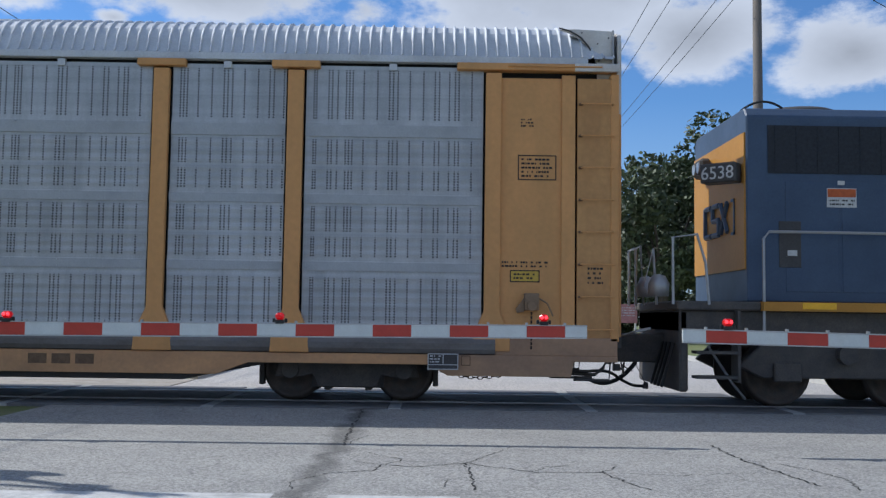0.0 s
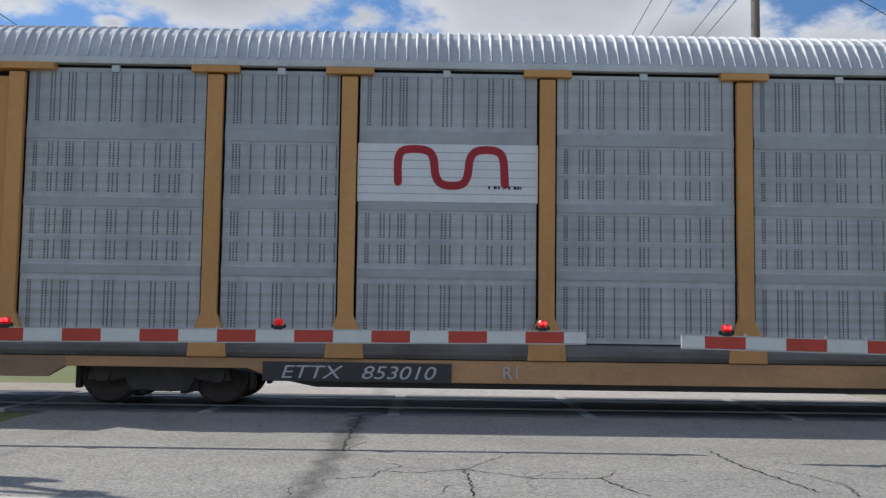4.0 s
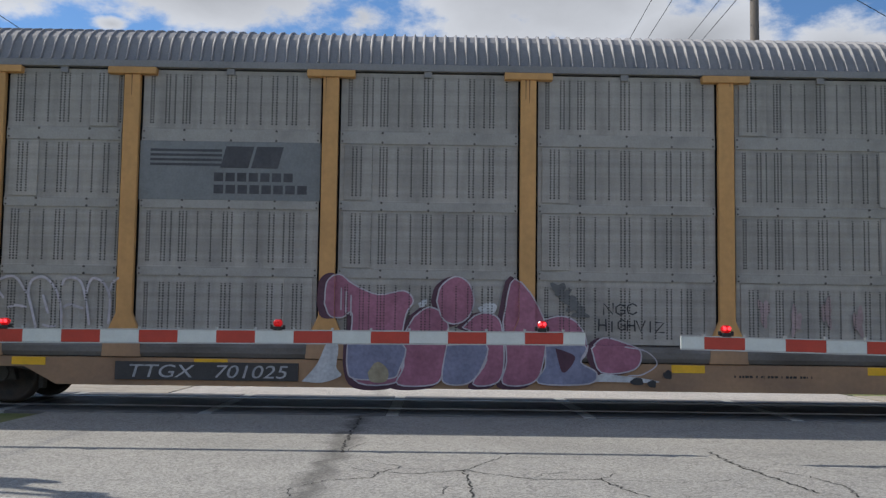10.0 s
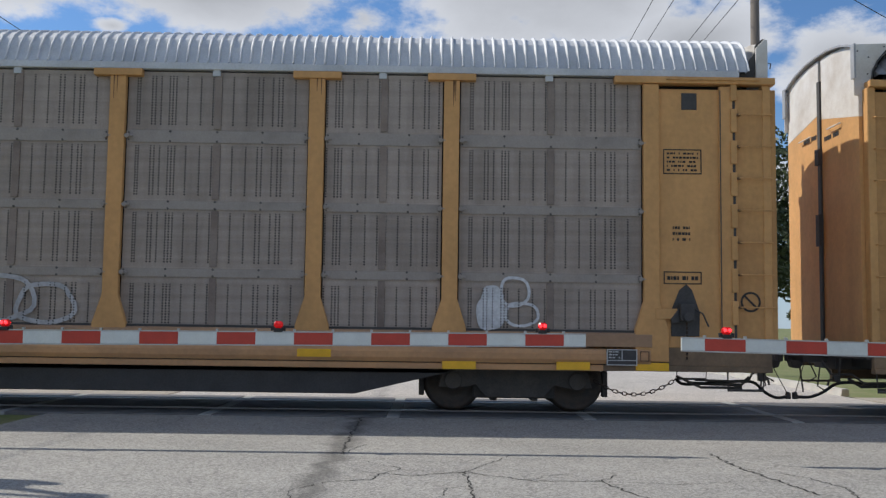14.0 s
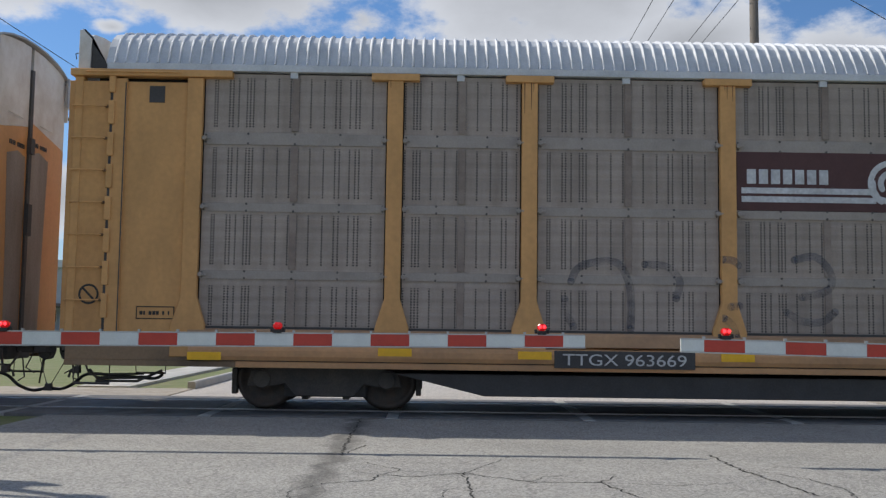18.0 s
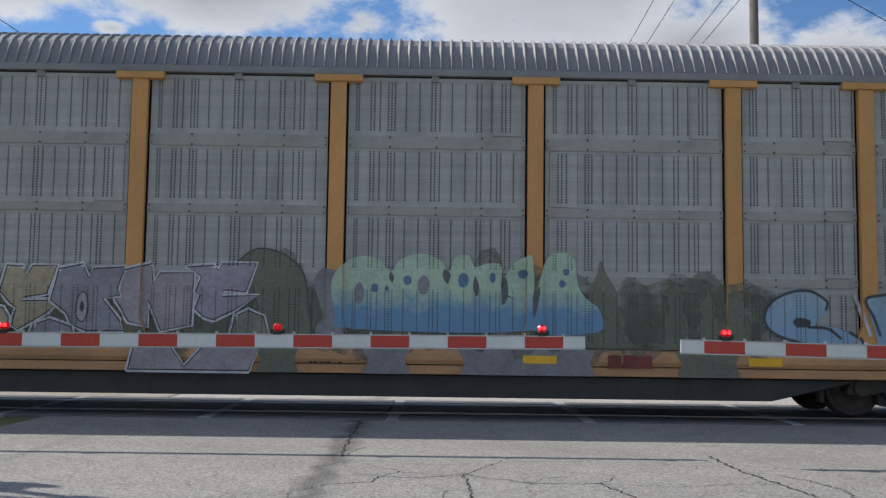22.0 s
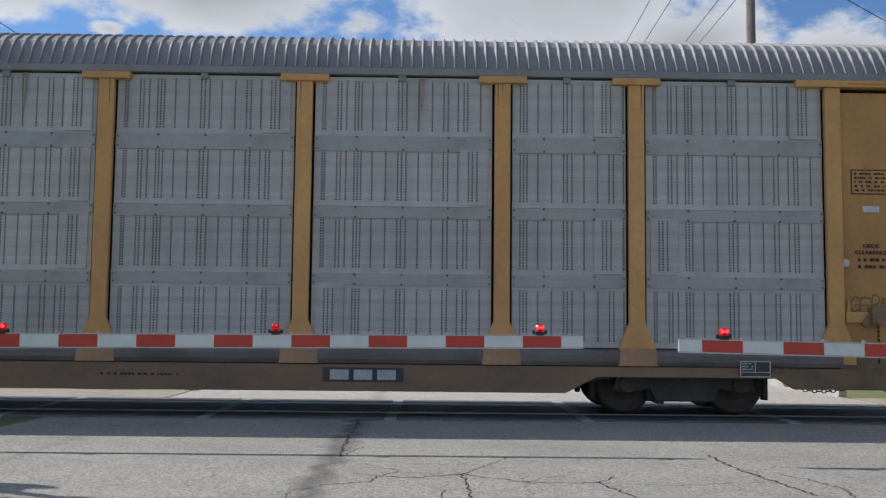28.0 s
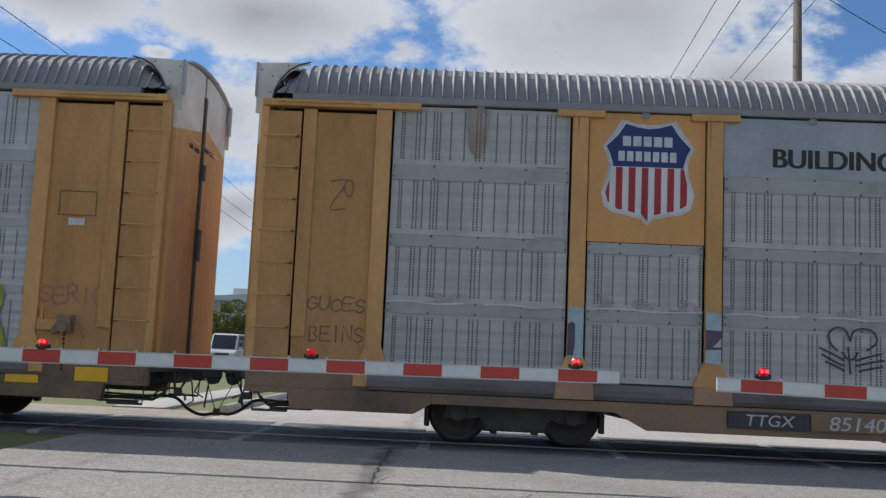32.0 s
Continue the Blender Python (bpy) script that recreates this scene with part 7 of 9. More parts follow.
spray(D, [rounded(q) for q in ([(8.54, 1.60), (8.55, 1.72), (8.32, 1.86), (8.04, 1.84), (7.79, 1.72), (7.67, 1.54), (7.69, 1.36), (7.86, 1.22), (8.16, 1.13), (8.42, 1.06)], [(8.29, 1.35), (8.56, 1.33), (8.74, 1.20)], [(8.88, 1.28), (9.00, 1.20), (9.05, 1.12)], [(9.28, 1.25), (9.20, 1.49), (9.09, 1.75), (9.37, 1.82), (9.69, 1.85), (9.93, 1.81), (10.02, 1.65), (9.90, 1.44)], [(9.90, 1.44), (10.12, 1.42), (10.34, 1.25)])], 0.04, p_dark, "graffiti_outline", "dark outline of the letters", 3.2)
spray(D, [rounded([(8.96, 1.80), (9.03, 1.58), (9.14, 1.25)])], 0.05, p_pale, "graffiti_outline", "pale edge of the letter", 3)
spray(D, [rounded(q) for q in ([(10.89, 1.87), (11.36, 1.90), (11.37, 1.36)], [(10.89, 1.87), (10.99, 1.18)], [(11.30, 1.90), (11.53, 1.99), (11.73, 1.90), (11.80, 1.75), (11.75, 1.47), (12.01, 1.52)], [(11.51, 1.84), (11.49, 1.58), (11.56, 1.49), (11.49, 1.19)], [(10.50, 1.17), (10.54, 1.43), (10.67, 1.54), (10.91, 1.52)], [(11.87, 1.99), (11.88, 1.69)], [(11.87, 1.92), (11.98, 1.95), (11.90, 1.83)], [(12.01, 1.66), (12.09, 2.00), (12.19, 1.65)])], 0.028, p_white, "graffiti_outline", "white outline lettering", 2)
spray(D, [rounded(q) for q in ([(9.80, 1.99), (9.84, 1.86), (10.02, 1.90)], [(10.01, 1.97), (10.06, 1.73)], [(10.12, 1.97), (10.21, 1.58)], [(10.06, 1.86), (10.32, 1.86)], [(10.41, 1.97), (10.43, 1.73), (10.62, 1.82)], [(10.58, 1.95), (10.84, 1.94), (10.67, 1.74)], [(10.62, 1.87), (10.62, 1.74), (10.86, 1.74)])], 0.022, p_dark, "graffiti_tag", "thin dark tag", 1)
# slim dark letters in a thin blue wash, with small tags beside them
for cx, cz, rx, rz in ((-10.72, 1.95, 0.13, 0.12), (-10.74, 1.50, 0.20, 0.34), (-10.42, 1.55, 0.13, 0.33), (-10.05, 1.45, 0.12, 0.26), (-10.0, 1.88, 0.16, 0.10)):
    painted(D, fill([blob(cx, cz, rx, rz, random.Random(int(cx * 31)), rough=0.08)]), p_bluewash, "graffiti_wash", "thin blue spray", 1)
spray(D, [rounded(q) for q in [[(-10.75, 2.05), (-10.84, 1.97), (-10.81, 1.86), (-10.68, 1.84), (-10.6, 1.94), (-10.65, 2.03), (-10.75, 2.05)], [(-10.82, 1.84), (-10.94, 1.77), (-10.96, 1.61), (-10.84, 1.49), (-10.96, 1.41), (-11.05, 1.29), (-10.99, 1.17), (-10.83, 1.17)], [(-10.74, 1.78), (-10.78, 1.46), (-10.78, 1.2)], [(-10.66, 1.78), (-10.65, 1.46), (-10.68, 1.2)], [(-10.55, 1.94), (-10.45, 2.04), (-10.32, 1.99), (-10.33, 1.85), (-10.46, 1.75), (-10.54, 1.58), (-10.51, 1.22)]]], 0.055, p_inkblue, "graffiti_outline", "slim dark blue letter", 2)
spray(D, [rounded(q) if len(q) > 2 else [Vector(p) for p in q] for q in [[(-10.23, 1.78), (-10.23, 1.94), (-10.08, 2.03), (-9.87, 1.95), (-9.89, 1.84), (-10.05, 1.75), (-9.75, 1.68), (-9.46, 1.7)], [(-10.23, 1.74), (-10.15, 1.46), (-9.99, 1.23)], [(-10.46, 1.58), (-10.3, 1.67), (-10.2, 1.5), (-10.17, 1.19)], [(-9.62, 1.91), (-9.73, 1.83), (-9.72, 1.71)], [(-9.66, 1.99), (-9.47, 2.0)]]], 0.05, p_inkblue, "graffiti_outline", "slim dark blue letter", 3)
spray(D, [rounded(q) if len(q) > 2 else [Vector(p) for p in q] for q in [[(-11.37, 1.87), (-11.36, 1.69), (-11.31, 1.81), (-11.26, 1.67), (-11.21, 1.87)], [(-11.11, 1.93), (-11.13, 1.71)], [(-11.03, 1.89), (-11.1, 1.79), (-10.99, 1.69)], [(-11.32, 1.57), (-11.28, 1.45), (-11.16, 1.45), (-11.12, 1.57)], [(-11.23, 1.53), (-11.15, 1.41)], [(-11.36, 1.37), (-11.2, 1.33), (-11.04, 1.4)]]], 0.035, p_dark, "graffiti_tag", "small dark tags", 3)
# grey overspray on the rail and sill, with the number patches left bare
for xa, xb, m in ((-9.7, -8.95, p_grey), (-8.1, -7.5, p_grey), (-4.3, -3.85, p_halo), (0.5, 1.05, p_olive), (2.0, 2.6, p_grey), (3.35, 5.2, p_grey), (6.4, 7.25, p_olive)):
    painted(D, fill([[(xa, 0.62), (xa + 0.06, 0.80), (xa - 0.04, 0.99), (xb + 0.05, 0.99), (xb - 0.03, 0.82), (xb + 0.04, 0.62)]]), m, "graffiti_overspray", "overspray on the sill", 0.2)
s = Shape()
for x0 in (5.28, 5.50, 5.71):
    s.box(x0, x0 + 0.19, RAIL_Y - 0.004, RAIL_Y, 0.74, 0.92)
part("sill_mark", s.mesh("sill_mark", spraypaint("dull_red_paint", (0.24, 0.055, 0.045))), D, "three dark red blocks")
small_lines(D, 1.1, 1.6, 0.74, 0.80, 1, 93, RAIL_Y - 0.003)

# fifth car: striped shield board, words, blue lettering
bd = board(E, 1, 2, m_yellow, "yellow board with a red, white and blue striped shield", 2.99, 4.87)
X0 = -8.045


def shield(g, z_off=0.0):
    """A shield outline with hollow shoulders, grown by g."""
    side = [(0.0, 4.66), (0.16, 4.68), (0.34, 4.73), (0.46, 4.55), (0.615, 4.38), (0.56, 4.27), (0.515, 4.12), (0.555, 3.92), (0.62, 3.70), (0.575, 3.55), (0.44, 3.46), (0.25, 3.425), (0.08, 3.38), (0.0, 3.29)]
    half = [(x + g * min(1.0, x / 0.3), z + g * (1.0 if z > 4.5 else -1.0 if z < 3.6 else 0.0)) for x, z in side]
    return [(X0 + x, z) for x, z in half] + [(X0 - x, z) for x, z in reversed(half[1:-1])]


sy = SIDE + 0.058
part("shield_rim", Shape().prism(shield(0.045), "y", sy - 0.001, sy + 0.002).mesh("shield_rim", p_white), bd, "white rim of the shield")
part("shield_field", Shape().prism(shield(0.0), "y", sy - 0.004, sy + 0.001).mesh("shield_field", spraypaint("shield_white", (0.72, 0.72, 0.70), 0.05)), bd)


def clip_shield(z0, z1, x0, x1, material, name, label, y):
    bm = bmesh.new()
    vs = [bm.verts.new((x, y, z)) for x, z in shield(-0.012)]
    bm.faces.new(vs)
    for co, no in (((0, 0, z1), (0, 0, 1)), ((0, 0, z0), (0, 0, -1)), ((x1, 0, 0), (1, 0, 0)), ((x0, 0, 0), (-1, 0, 0))):
        bmesh.ops.bisect_plane(bm, geom=bm.verts[:] + bm.edges[:] + bm.faces[:], plane_co=co, plane_no=no, clear_outer=True)
    me = bpy.data.meshes.new(name)
    bm.to_mesh(me)
    bm.free()
    me.materials.append(material)
    part(name, me, bd, label)


clip_shield(4.09, 5, -20, 20, spraypaint("shield_blue", (0.022, 0.045, 0.17), 0.05), "shield_chief", "dark blue head of the shield", sy - 0.007)
for k in range(7):
    clip_shield(3, 4.08, X0 - 0.595 + 0.184 * k - 0.048, X0 - 0.595 + 0.184 * k + 0.048, spraypaint("shield_red", (0.40, 0.03, 0.04), 0.05), "shield_stripe", "", sy - 0.007)
for z, hw, k in ((4.39, 0.37, 5), (4.17, 0.43, 7)):
    wb = Shape()
    for i in range(k):
        a = X0 - hw + 2 * hw * i / k
        wb.box(a, a + 2 * hw / k - 0.032, sy - 0.012, sy - 0.008, z, z + 0.145)
    part("white_bar", wb.mesh("white_bar", p_white), bd, "row of white blocks in place of a name")
PLAIN_E = mat("plain_sheet_light", (0.40, 0.43, 0.45), 0.55, 0.1, 0.1, 1.5, 40, 0.03)
b2 = board(E, 2, 3, PLAIN_E, "plain grey sheet with black words")
writing("slogan_word", "BUILDING", 0.27, m_ink, b2, -5.414, SIDE + 0.060, 4.16, 1.0, bold=0.014)
b3 = board(E, 3, 3, PLAIN_E, "plain grey sheet with black words")
writing("slogan_word", "AMERICA", 0.27, m_ink, b3, -3.124, SIDE + 0.060, 4.16, 1.03, bold=0.014)
plate(E, -6.90, -5.78, 0.47, 0.70, "TTGX", 0.15, 0.66, 1.15)
plate(E, -5.76, -4.36, 0.47, 0.70, "851408", 0.15, 0.80, 1.18, m_sill_mud)
# block letters in two blues with a plum shadow on a pale pink haze
for ring in ([(-4.20, 1.30), (-4.28, 1.75), (-4.22, 2.05), (-4.08, 2.16), (-3.72, 2.18), (-3.62, 2.30), (-3.50, 2.18), (-3.30, 2.18), (-3.4, 1.6), (-4.0, 1.2)], [(-2.80, 2.15), (-2.62, 2.30), (-2.50, 2.18), (-1.84, 2.17), (-1.80, 2.0), (-2.4, 1.9)], [(-2.30, 1.12), (-2.20, 1.62), (-1.94, 1.70), (-1.90, 1.98), (-1.74, 1.96), (-1.60, 1.92), (-1.62, 1.66), (-1.72, 1.50), (-1.66, 1.30), (-1.76, 1.05)]):
    sprayed(E, ring, p_pinkmist, None, None, 0, 0, 0, True, "thin pale pink haze behind the letters")
sprayed(E, [(-4.22, 1.98), (-4.08, 2.12), (-1.88, 2.13), (-1.90, 1.87), (-2.05, 1.72), (-2.24, 1.70), (-2.24, 1.11), (-2.84, 1.02), (-3.96, 1.01), (-4.10, 1.45)], p_dkpink, None, None, 1, 0.018, 0.05, False, "dark plum shadow of the letters")
for x in (-3.70, -3.02, -2.30):
    sprayed(E, [(x - 0.05, 0.985), (x + 0.04, 0.985), (x + 0.06, 0.88), (x + 0.11, 0.84), (x - 0.10, 0.84), (x - 0.06, 0.90)], p_pale, None, None, 1, 0, 0, False, "pale foot of a letter")
sprayed(E, [(-2.88, 1.66), (-2.78, 1.68), (-2.78, 1.16), (-2.88, 1.15)], p_pale, None, None, 2, 0.018, 0.05, False, "")
sprayed(E, [(-4.08, 2.11), (-3.78, 2.11), (-3.77, 1.39), (-3.59, 2.12), (-3.35, 2.13), (-3.20, 1.42), (-3.21, 2.11), (-2.91, 2.11), (-2.90, 1.01), (-3.30, 0.98), (-3.51, 1.60), (-3.67, 1.00), (-3.96, 0.99)], p_twoblue, p_blackp, None, 2.2, 0.02, 0, False, "block letter in two blues")
sprayed(E, [(-2.82, 2.11), (-1.87, 2.12), (-1.90, 1.86), (-2.28, 1.86), (-2.28, 1.11), (-2.52, 1.10), (-2.54, 1.87), (-2.83, 1.88)], p_twoblue, p_blackp, None, 2.6, 0.02, 0, False, "block letter in two blues")
sprayed(E, [(-4.36, 1.27), (-4.20, 1.34), (-4.00, 1.00), (-4.24, 0.99), (-4.36, 1.09)], p_teal, None, None, 1.4, 0.018, 0.05, True, "")
spray(E, [rounded(q) for q in ([(-5.19, 1.73), (-5.26, 1.88), (-5.39, 1.91), (-5.49, 1.81), (-5.45, 1.67), (-5.37, 1.59)], [(-5.19, 1.73), (-5.15, 1.86), (-5.01, 1.91), (-4.86, 1.86), (-4.83, 1.72), (-4.96, 1.61)], [(-5.22, 1.64), (-5.19, 1.28)], [(-5.30, 1.57), (-5.24, 1.49), (-5.15, 1.48), (-5.09, 1.57)], [(-5.61, 1.62), (-5.43, 1.54), (-5.28, 1.46)], [(-5.58, 1.53), (-5.41, 1.44), (-5.28, 1.38)], [(-5.53, 1.43), (-5.40, 1.38), (-5.28, 1.32)], [(-5.12, 1.46), (-4.94, 1.52), (-4.76, 1.57)], [(-5.11, 1.39), (-4.92, 1.44), (-4.73, 1.48)], [(-5.07, 1.32), (-4.89, 1.36), (-4.75, 1.39)])], 0.03, p_dark, "graffiti_tag", "dark grey sprayed drawing", 1)
for x0 in (-9.024, -7.101):
    painted(E, fill([[(x0 - 0.110, 1.34), (x0 + 0.110, 1.32), (x0 + 0.110, 2.03), (x0 - 0.110, 2.05)]]), p_ice, "graffiti_fill", "pale blue paint on the post", 1)
sprayed(E, [(-9.134, 1.36), (-9.134, 1.80), (-9.08, 1.84), (-9.03, 1.80), (-9.03, 1.52), (-9.05, 1.36)], p_grape, None, None, 2, 0, 0, False, "dark violet mark on the post")
sprayed(E, [(-7.211, 1.52), (-7.211, 1.80), (-6.991, 1.79), (-6.991, 1.53)], p_grape, None, None, 2, 0, 0, False, "dark violet mark on the post")
sprayed(E, [(-7.11, 1.56), (-6.991, 1.56), (-6.991, 1.69)], p_pale, None, None, 3, 0, 0, False, "")
for cx, cz, rx, rz in ((-8.62, 2.12, 0.10, 0.13), (-8.10, 2.10, 0.16, 0.07), (-7.45, 2.11, 0.13, 0.08), (-6.9, 2.09, 0.07, 0.05), (-10.9, 2.10, 0.20, 0.06), (-5.2, 2.10, 0.14, 0.06)):
    painted(E, fill([blob(cx, cz, rx, rz, r4, rough=0.3)]), p_pinkmist, "graffiti_remnant", "washed-out pale remnants", 0)
for x0, x1, z in ((-11.7, -10.6, 2.015), (-10.3, -9.2, 2.02), (-8.85, -7.25, 2.03), (-6.9, -5.9, 2.03), (-5.6, -4.5, 2.03)):
    spray(E, [rounded([(x0, z), (x0 + (x1 - x0) * 0.3, z + 0.015), (x0 + (x1 - x0) * 0.6, z - 0.012), (x1, z + 0.01)])], 0.022, p_white, "scuff", "pale line along the edge of a sheet", 0)
end_tag(E, strokes("GUCES", -12.85, 1.85, 0.85, 0.18, rng, 0.1, True, 0.1) + strokes("BEINS", -12.8, 1.42, 0.8, 0.22, rng, 0.08, False) + strokes("Z", -12.6, 3.3, 0.25, 0.4, rng, 0.1, True) + strokes("O", -12.4, 3.5, 0.15, 0.25, rng, 0.1, True), 0.022, p_faded, "faded thin scrawled tags")
end_tag(E, strokes("GERMS", 12.05, 1.55, 0.75, 0.22, rng, 0.08, True, 0.1), 0.020, p_faded, "faded thin scrawled tag")
painted(E, fill([[(-10.68, 4.86), (-10.36, 4.86), (-10.37, 4.62), (-10.40, 4.30), (-10.50, 4.12), (-10.60, 4.25), (-10.66, 4.60)]]), p_rust, "rust_stain", "brown rust stain running down the sheet", 0)
for x in (0.2, 5.9):
    painted(E, fill([[(x, 4.86), (x + 0.06, 4.86), (x + 0.05, 4.45), (x + 0.02, 4.30)]]), p_rust, "rust_stain", "thin rust run", 0)
# sixth car
painted(F, fill([blob(11.2, 1.5, 0.30, 0.5, r4, rough=0.2)]), spraypaint("lime_spray", (0.35, 0.38, 0.05)), "graffiti_fill", "lime green spray", 1)
painted(F, fill([blob(10.9, 2.0, 0.22, 0.42, r4, rough=0.1)]), p_blackp, "graffiti_fill", "black spray", 2)
end_tag(F, strokes("SERIO", 11.98, 1.80, 0.95, 0.22, rng, 0.1, True), 0.035, spraypaint("faded_red_spray", (0.45, 0.20, 0.13)), "faded red tag")

# black sill panels with pale blocks in place of a name
for car, x0, z0 in ((B, 5.08, 0.52), (E, 4.6, 0.50), (A, 5.28, 0.52)):
    pl = part("name_panel", Shape().box(x0, x0 + 1.13, SIDE - 0.012, SIDE - 0.004, z0, z0 + 0.20).mesh("name_panel", m_sill if car is A else m_black), car, "sill panel with three blocks in place of a name")
    for k in range(3):
        part("pale_block", Shape().box(x0 + 0.10 + 0.33 * k, x0 + 0.36 + 0.33 * k, SIDE - 0.016, SIDE - 0.013, z0 + 0.03, z0 + 0.17).mesh("pale_block", m_brack if car is A else p_halo), pl)
# white end of the first car's beam, and its corner
part("white_corner", Shape().box(-13.66, -13.02, SIDE - 0.04, SIDE + 0.02, 4.81, 4.922).mesh("white_corner", m_white, 0.006), A, "white-painted corner of the beam")
part("white_corner", Shape().box(-13.66, -13.06, SIDE + 0.005, SIDE + 0.03, 4.66, 4.78).mesh("white_corner", m_white, 0.006), A)
part("white_corner", Shape().box(13.02, 13.66, SIDE - 0.04, SIDE + 0.02, 4.81, 4.922).mesh("white_corner", m_white, 0.006), A, "white-painted corner of the beam")
# ---------------------------------------------------------------- ground, road and track
def asphalt(name, col, dark, seam):
    """Old bleached asphalt: aggregate, patches, hairline cracks and an oily seam along the lane."""
    m = mat(name, col, 0.85, 0, 0.30, 0.55, 150, 0.45, col2=dark)
    t = m.node_tree
    b = t.nodes["Principled BSDF"]
    N = t.nodes.new
    co = N("ShaderNodeTexCoord")

    def ma(op, a, c=None):
        n = N("ShaderNodeMath")
        n.operation = op
        for i, x in enumerate((a, c)):
            if x is None:
                continue
            if isinstance(x, (int, float)):
                n.inputs[i].default_value = x
            else:
                link(t, x, n.inputs[i])
        return n.outputs[0]

    def rng_(v, a, c, lo, hi):
        n = N("ShaderNodeMapRange")
        n.inputs["From Min"].default_value, n.inputs["From Max"].default_value = a, c
        n.inputs["To Min"].default_value, n.inputs["To Max"].default_value = lo, hi
        link(t, v, n.inputs["Value"])
        return n.outputs[0]

    vo = N("ShaderNodeTexVoronoi")
    vo.inputs["Scale"].default_value = 55
    link(t, co.outputs["Object"], vo.inputs["Vector"])
    stone = rng_(vo.outputs["Color"], 0.0, 1.0, 0.52, 1.40)
    wob = N("ShaderNodeTexNoise")
    wob.inputs["Scale"].default_value, wob.inputs["Detail"].default_value = 2.2, 6
    link(t, co.outputs["Object"], wob.inputs["Vector"])
    warp = N("ShaderNodeVectorMath")
    warp.operation = "MULTIPLY_ADD"
    link(t, wob.outputs["Color"], warp.inputs[0])
    warp.inputs[1].default_value = (0.5, 0.5, 0)
    link(t, co.outputs["Object"], warp.inputs[2])
    cr = N("ShaderNodeTexVoronoi")
    cr.feature = "DISTANCE_TO_EDGE"
    cr.inputs["Scale"].default_value = 0.9
    link(t, warp.outputs[0], cr.inputs["Vector"])
    gate_n = N("ShaderNodeTexNoise")
    gate_n.inputs["Scale"].default_value = 0.7
    link(t, co.outputs["Object"], gate_n.inputs["Vector"])
    line = ma("MAXIMUM", rng_(cr.outputs["Distance"], 0.0, 0.012, 0.70, 1.0), rng_(gate_n.outputs["Fac"], 0.60, 0.45, 0.0, 1.0))
    sp = N("ShaderNodeSeparateXYZ")
    link(t, co.outputs["Object"], sp.inputs[0])
    off = ma("ABSOLUTE", ma("ADD", ma("ADD", sp.outputs["X"], 0.96), ma("MULTIPLY", ma("SUBTRACT", wob.outputs["Fac"], 0.5), 0.55)))
    band = rng_(off, 0.03, 0.20, seam, 1.0)
    k = ma("MULTIPLY", ma("MULTIPLY", stone, line), band)
    was = b.inputs["Base Color"].links[0].from_socket
    mu = N("ShaderNodeMixRGB")
    mu.blend_type = "MULTIPLY"
    mu.inputs[0].default_value = 1
    link(t, was, mu.inputs[1])
    link(t, k, mu.inputs[2])
    link(t, mu.outputs[0], b.inputs["Base Color"])
    return m


m_dark_road = mat("dark_far_asphalt", (0.095, 0.095, 0.098), 0.85, 0, 0.15, 0.3, 8, 0.1, col2=(0.07, 0.07, 0.072))
m_road = asphalt("bleached_asphalt", (0.362, 0.350, 0.320), (0.288, 0.280, 0.258), 0.50)
m_far_road = asphalt("pale_concrete_road", (0.50, 0.47, 0.43), (0.42, 0.395, 0.36), 0.75)
m_grass = mat("dry_mown_grass", (0.14, 0.175, 0.05), 0.9, 0, 0.25, 1.3, 60, 0.5, col2=(0.22, 0.21, 0.10))
m_conc = mat("pale_concrete", (0.52, 0.50, 0.45), 0.8, 0, 0.1, 2.0, 60, 0.2)
m_sand = mat("sandy_gravel", (0.40, 0.36, 0.30), 0.9, 0, 0.2, 3.0, 30, 0.5, col2=(0.28, 0.25, 0.20))
m_rail = mat("rail_steel", (0.30, 0.28, 0.27), 0.35, 0.9, 0.1, 6, 50, 0.05)
m_rubber = mat("crossing_panel_rubber", (0.15, 0.147, 0.145), 0.7, 0, 0.2, 3, 60, 0.3, per=0.15)
m_joint = mat("joint_concrete", (0.40, 0.40, 0.38), 0.8, 0, 0.1, 5, 60, 0.2)
m_ballast = mat("ballast_stone", (0.26, 0.24, 0.22), 0.9, 0, 0.25, 8, 20, 0.6)
m_paint = mat("worn_white_road_paint", (0.62, 0.61, 0.58), 0.7, 0, 0.12, 6, 60, 0.3, col2=(0.36, 0.35, 0.33))
m_crack = mat("crack_dirt", (0.035, 0.034, 0.032), 0.95, 0, 0.2, 8, 60, 0.2)

thing("ground", "flat ground with dry mown grass", "ground", kind="structure", me=Shape().box(-900, 900, -80, 2600, -0.6, -0.03).mesh("ground", m_grass))
thing("road", "bleached cracked asphalt road before the railway", "road", kind="structure", me=Shape().box(-5.3, 8.0, -60, 13.30, -0.3, 0.0).mesh("road", m_road))
thing("road_beyond", "pale concrete road beyond the railway", "road", kind="structure", me=Shape().box(-4.6, 8.0, 16.70, 95, -0.3, 0.0).mesh("road_beyond", m_far_road))
thing("road_far", "dark grey stretch of road running on to the horizon", "road", kind="structure", me=Shape().box(-4.6, 8.0, 95, 1200, -0.3, 0.0).mesh("road_far", m_dark_road))
thing("track_bed", "stone ballast under the track", "ballast", kind="structure", me=Shape().box(-300, 300, 13.30, 16.70, -0.3, -0.06).mesh("track_bed", m_ballast))
thing("gravel_verge", "pale gravel strip along the track", "gravel", kind="structure", me=Shape().box(-60, -4.62, 16.70, 18.6, -0.3, 0.01).mesh("gravel_verge", m_sand))
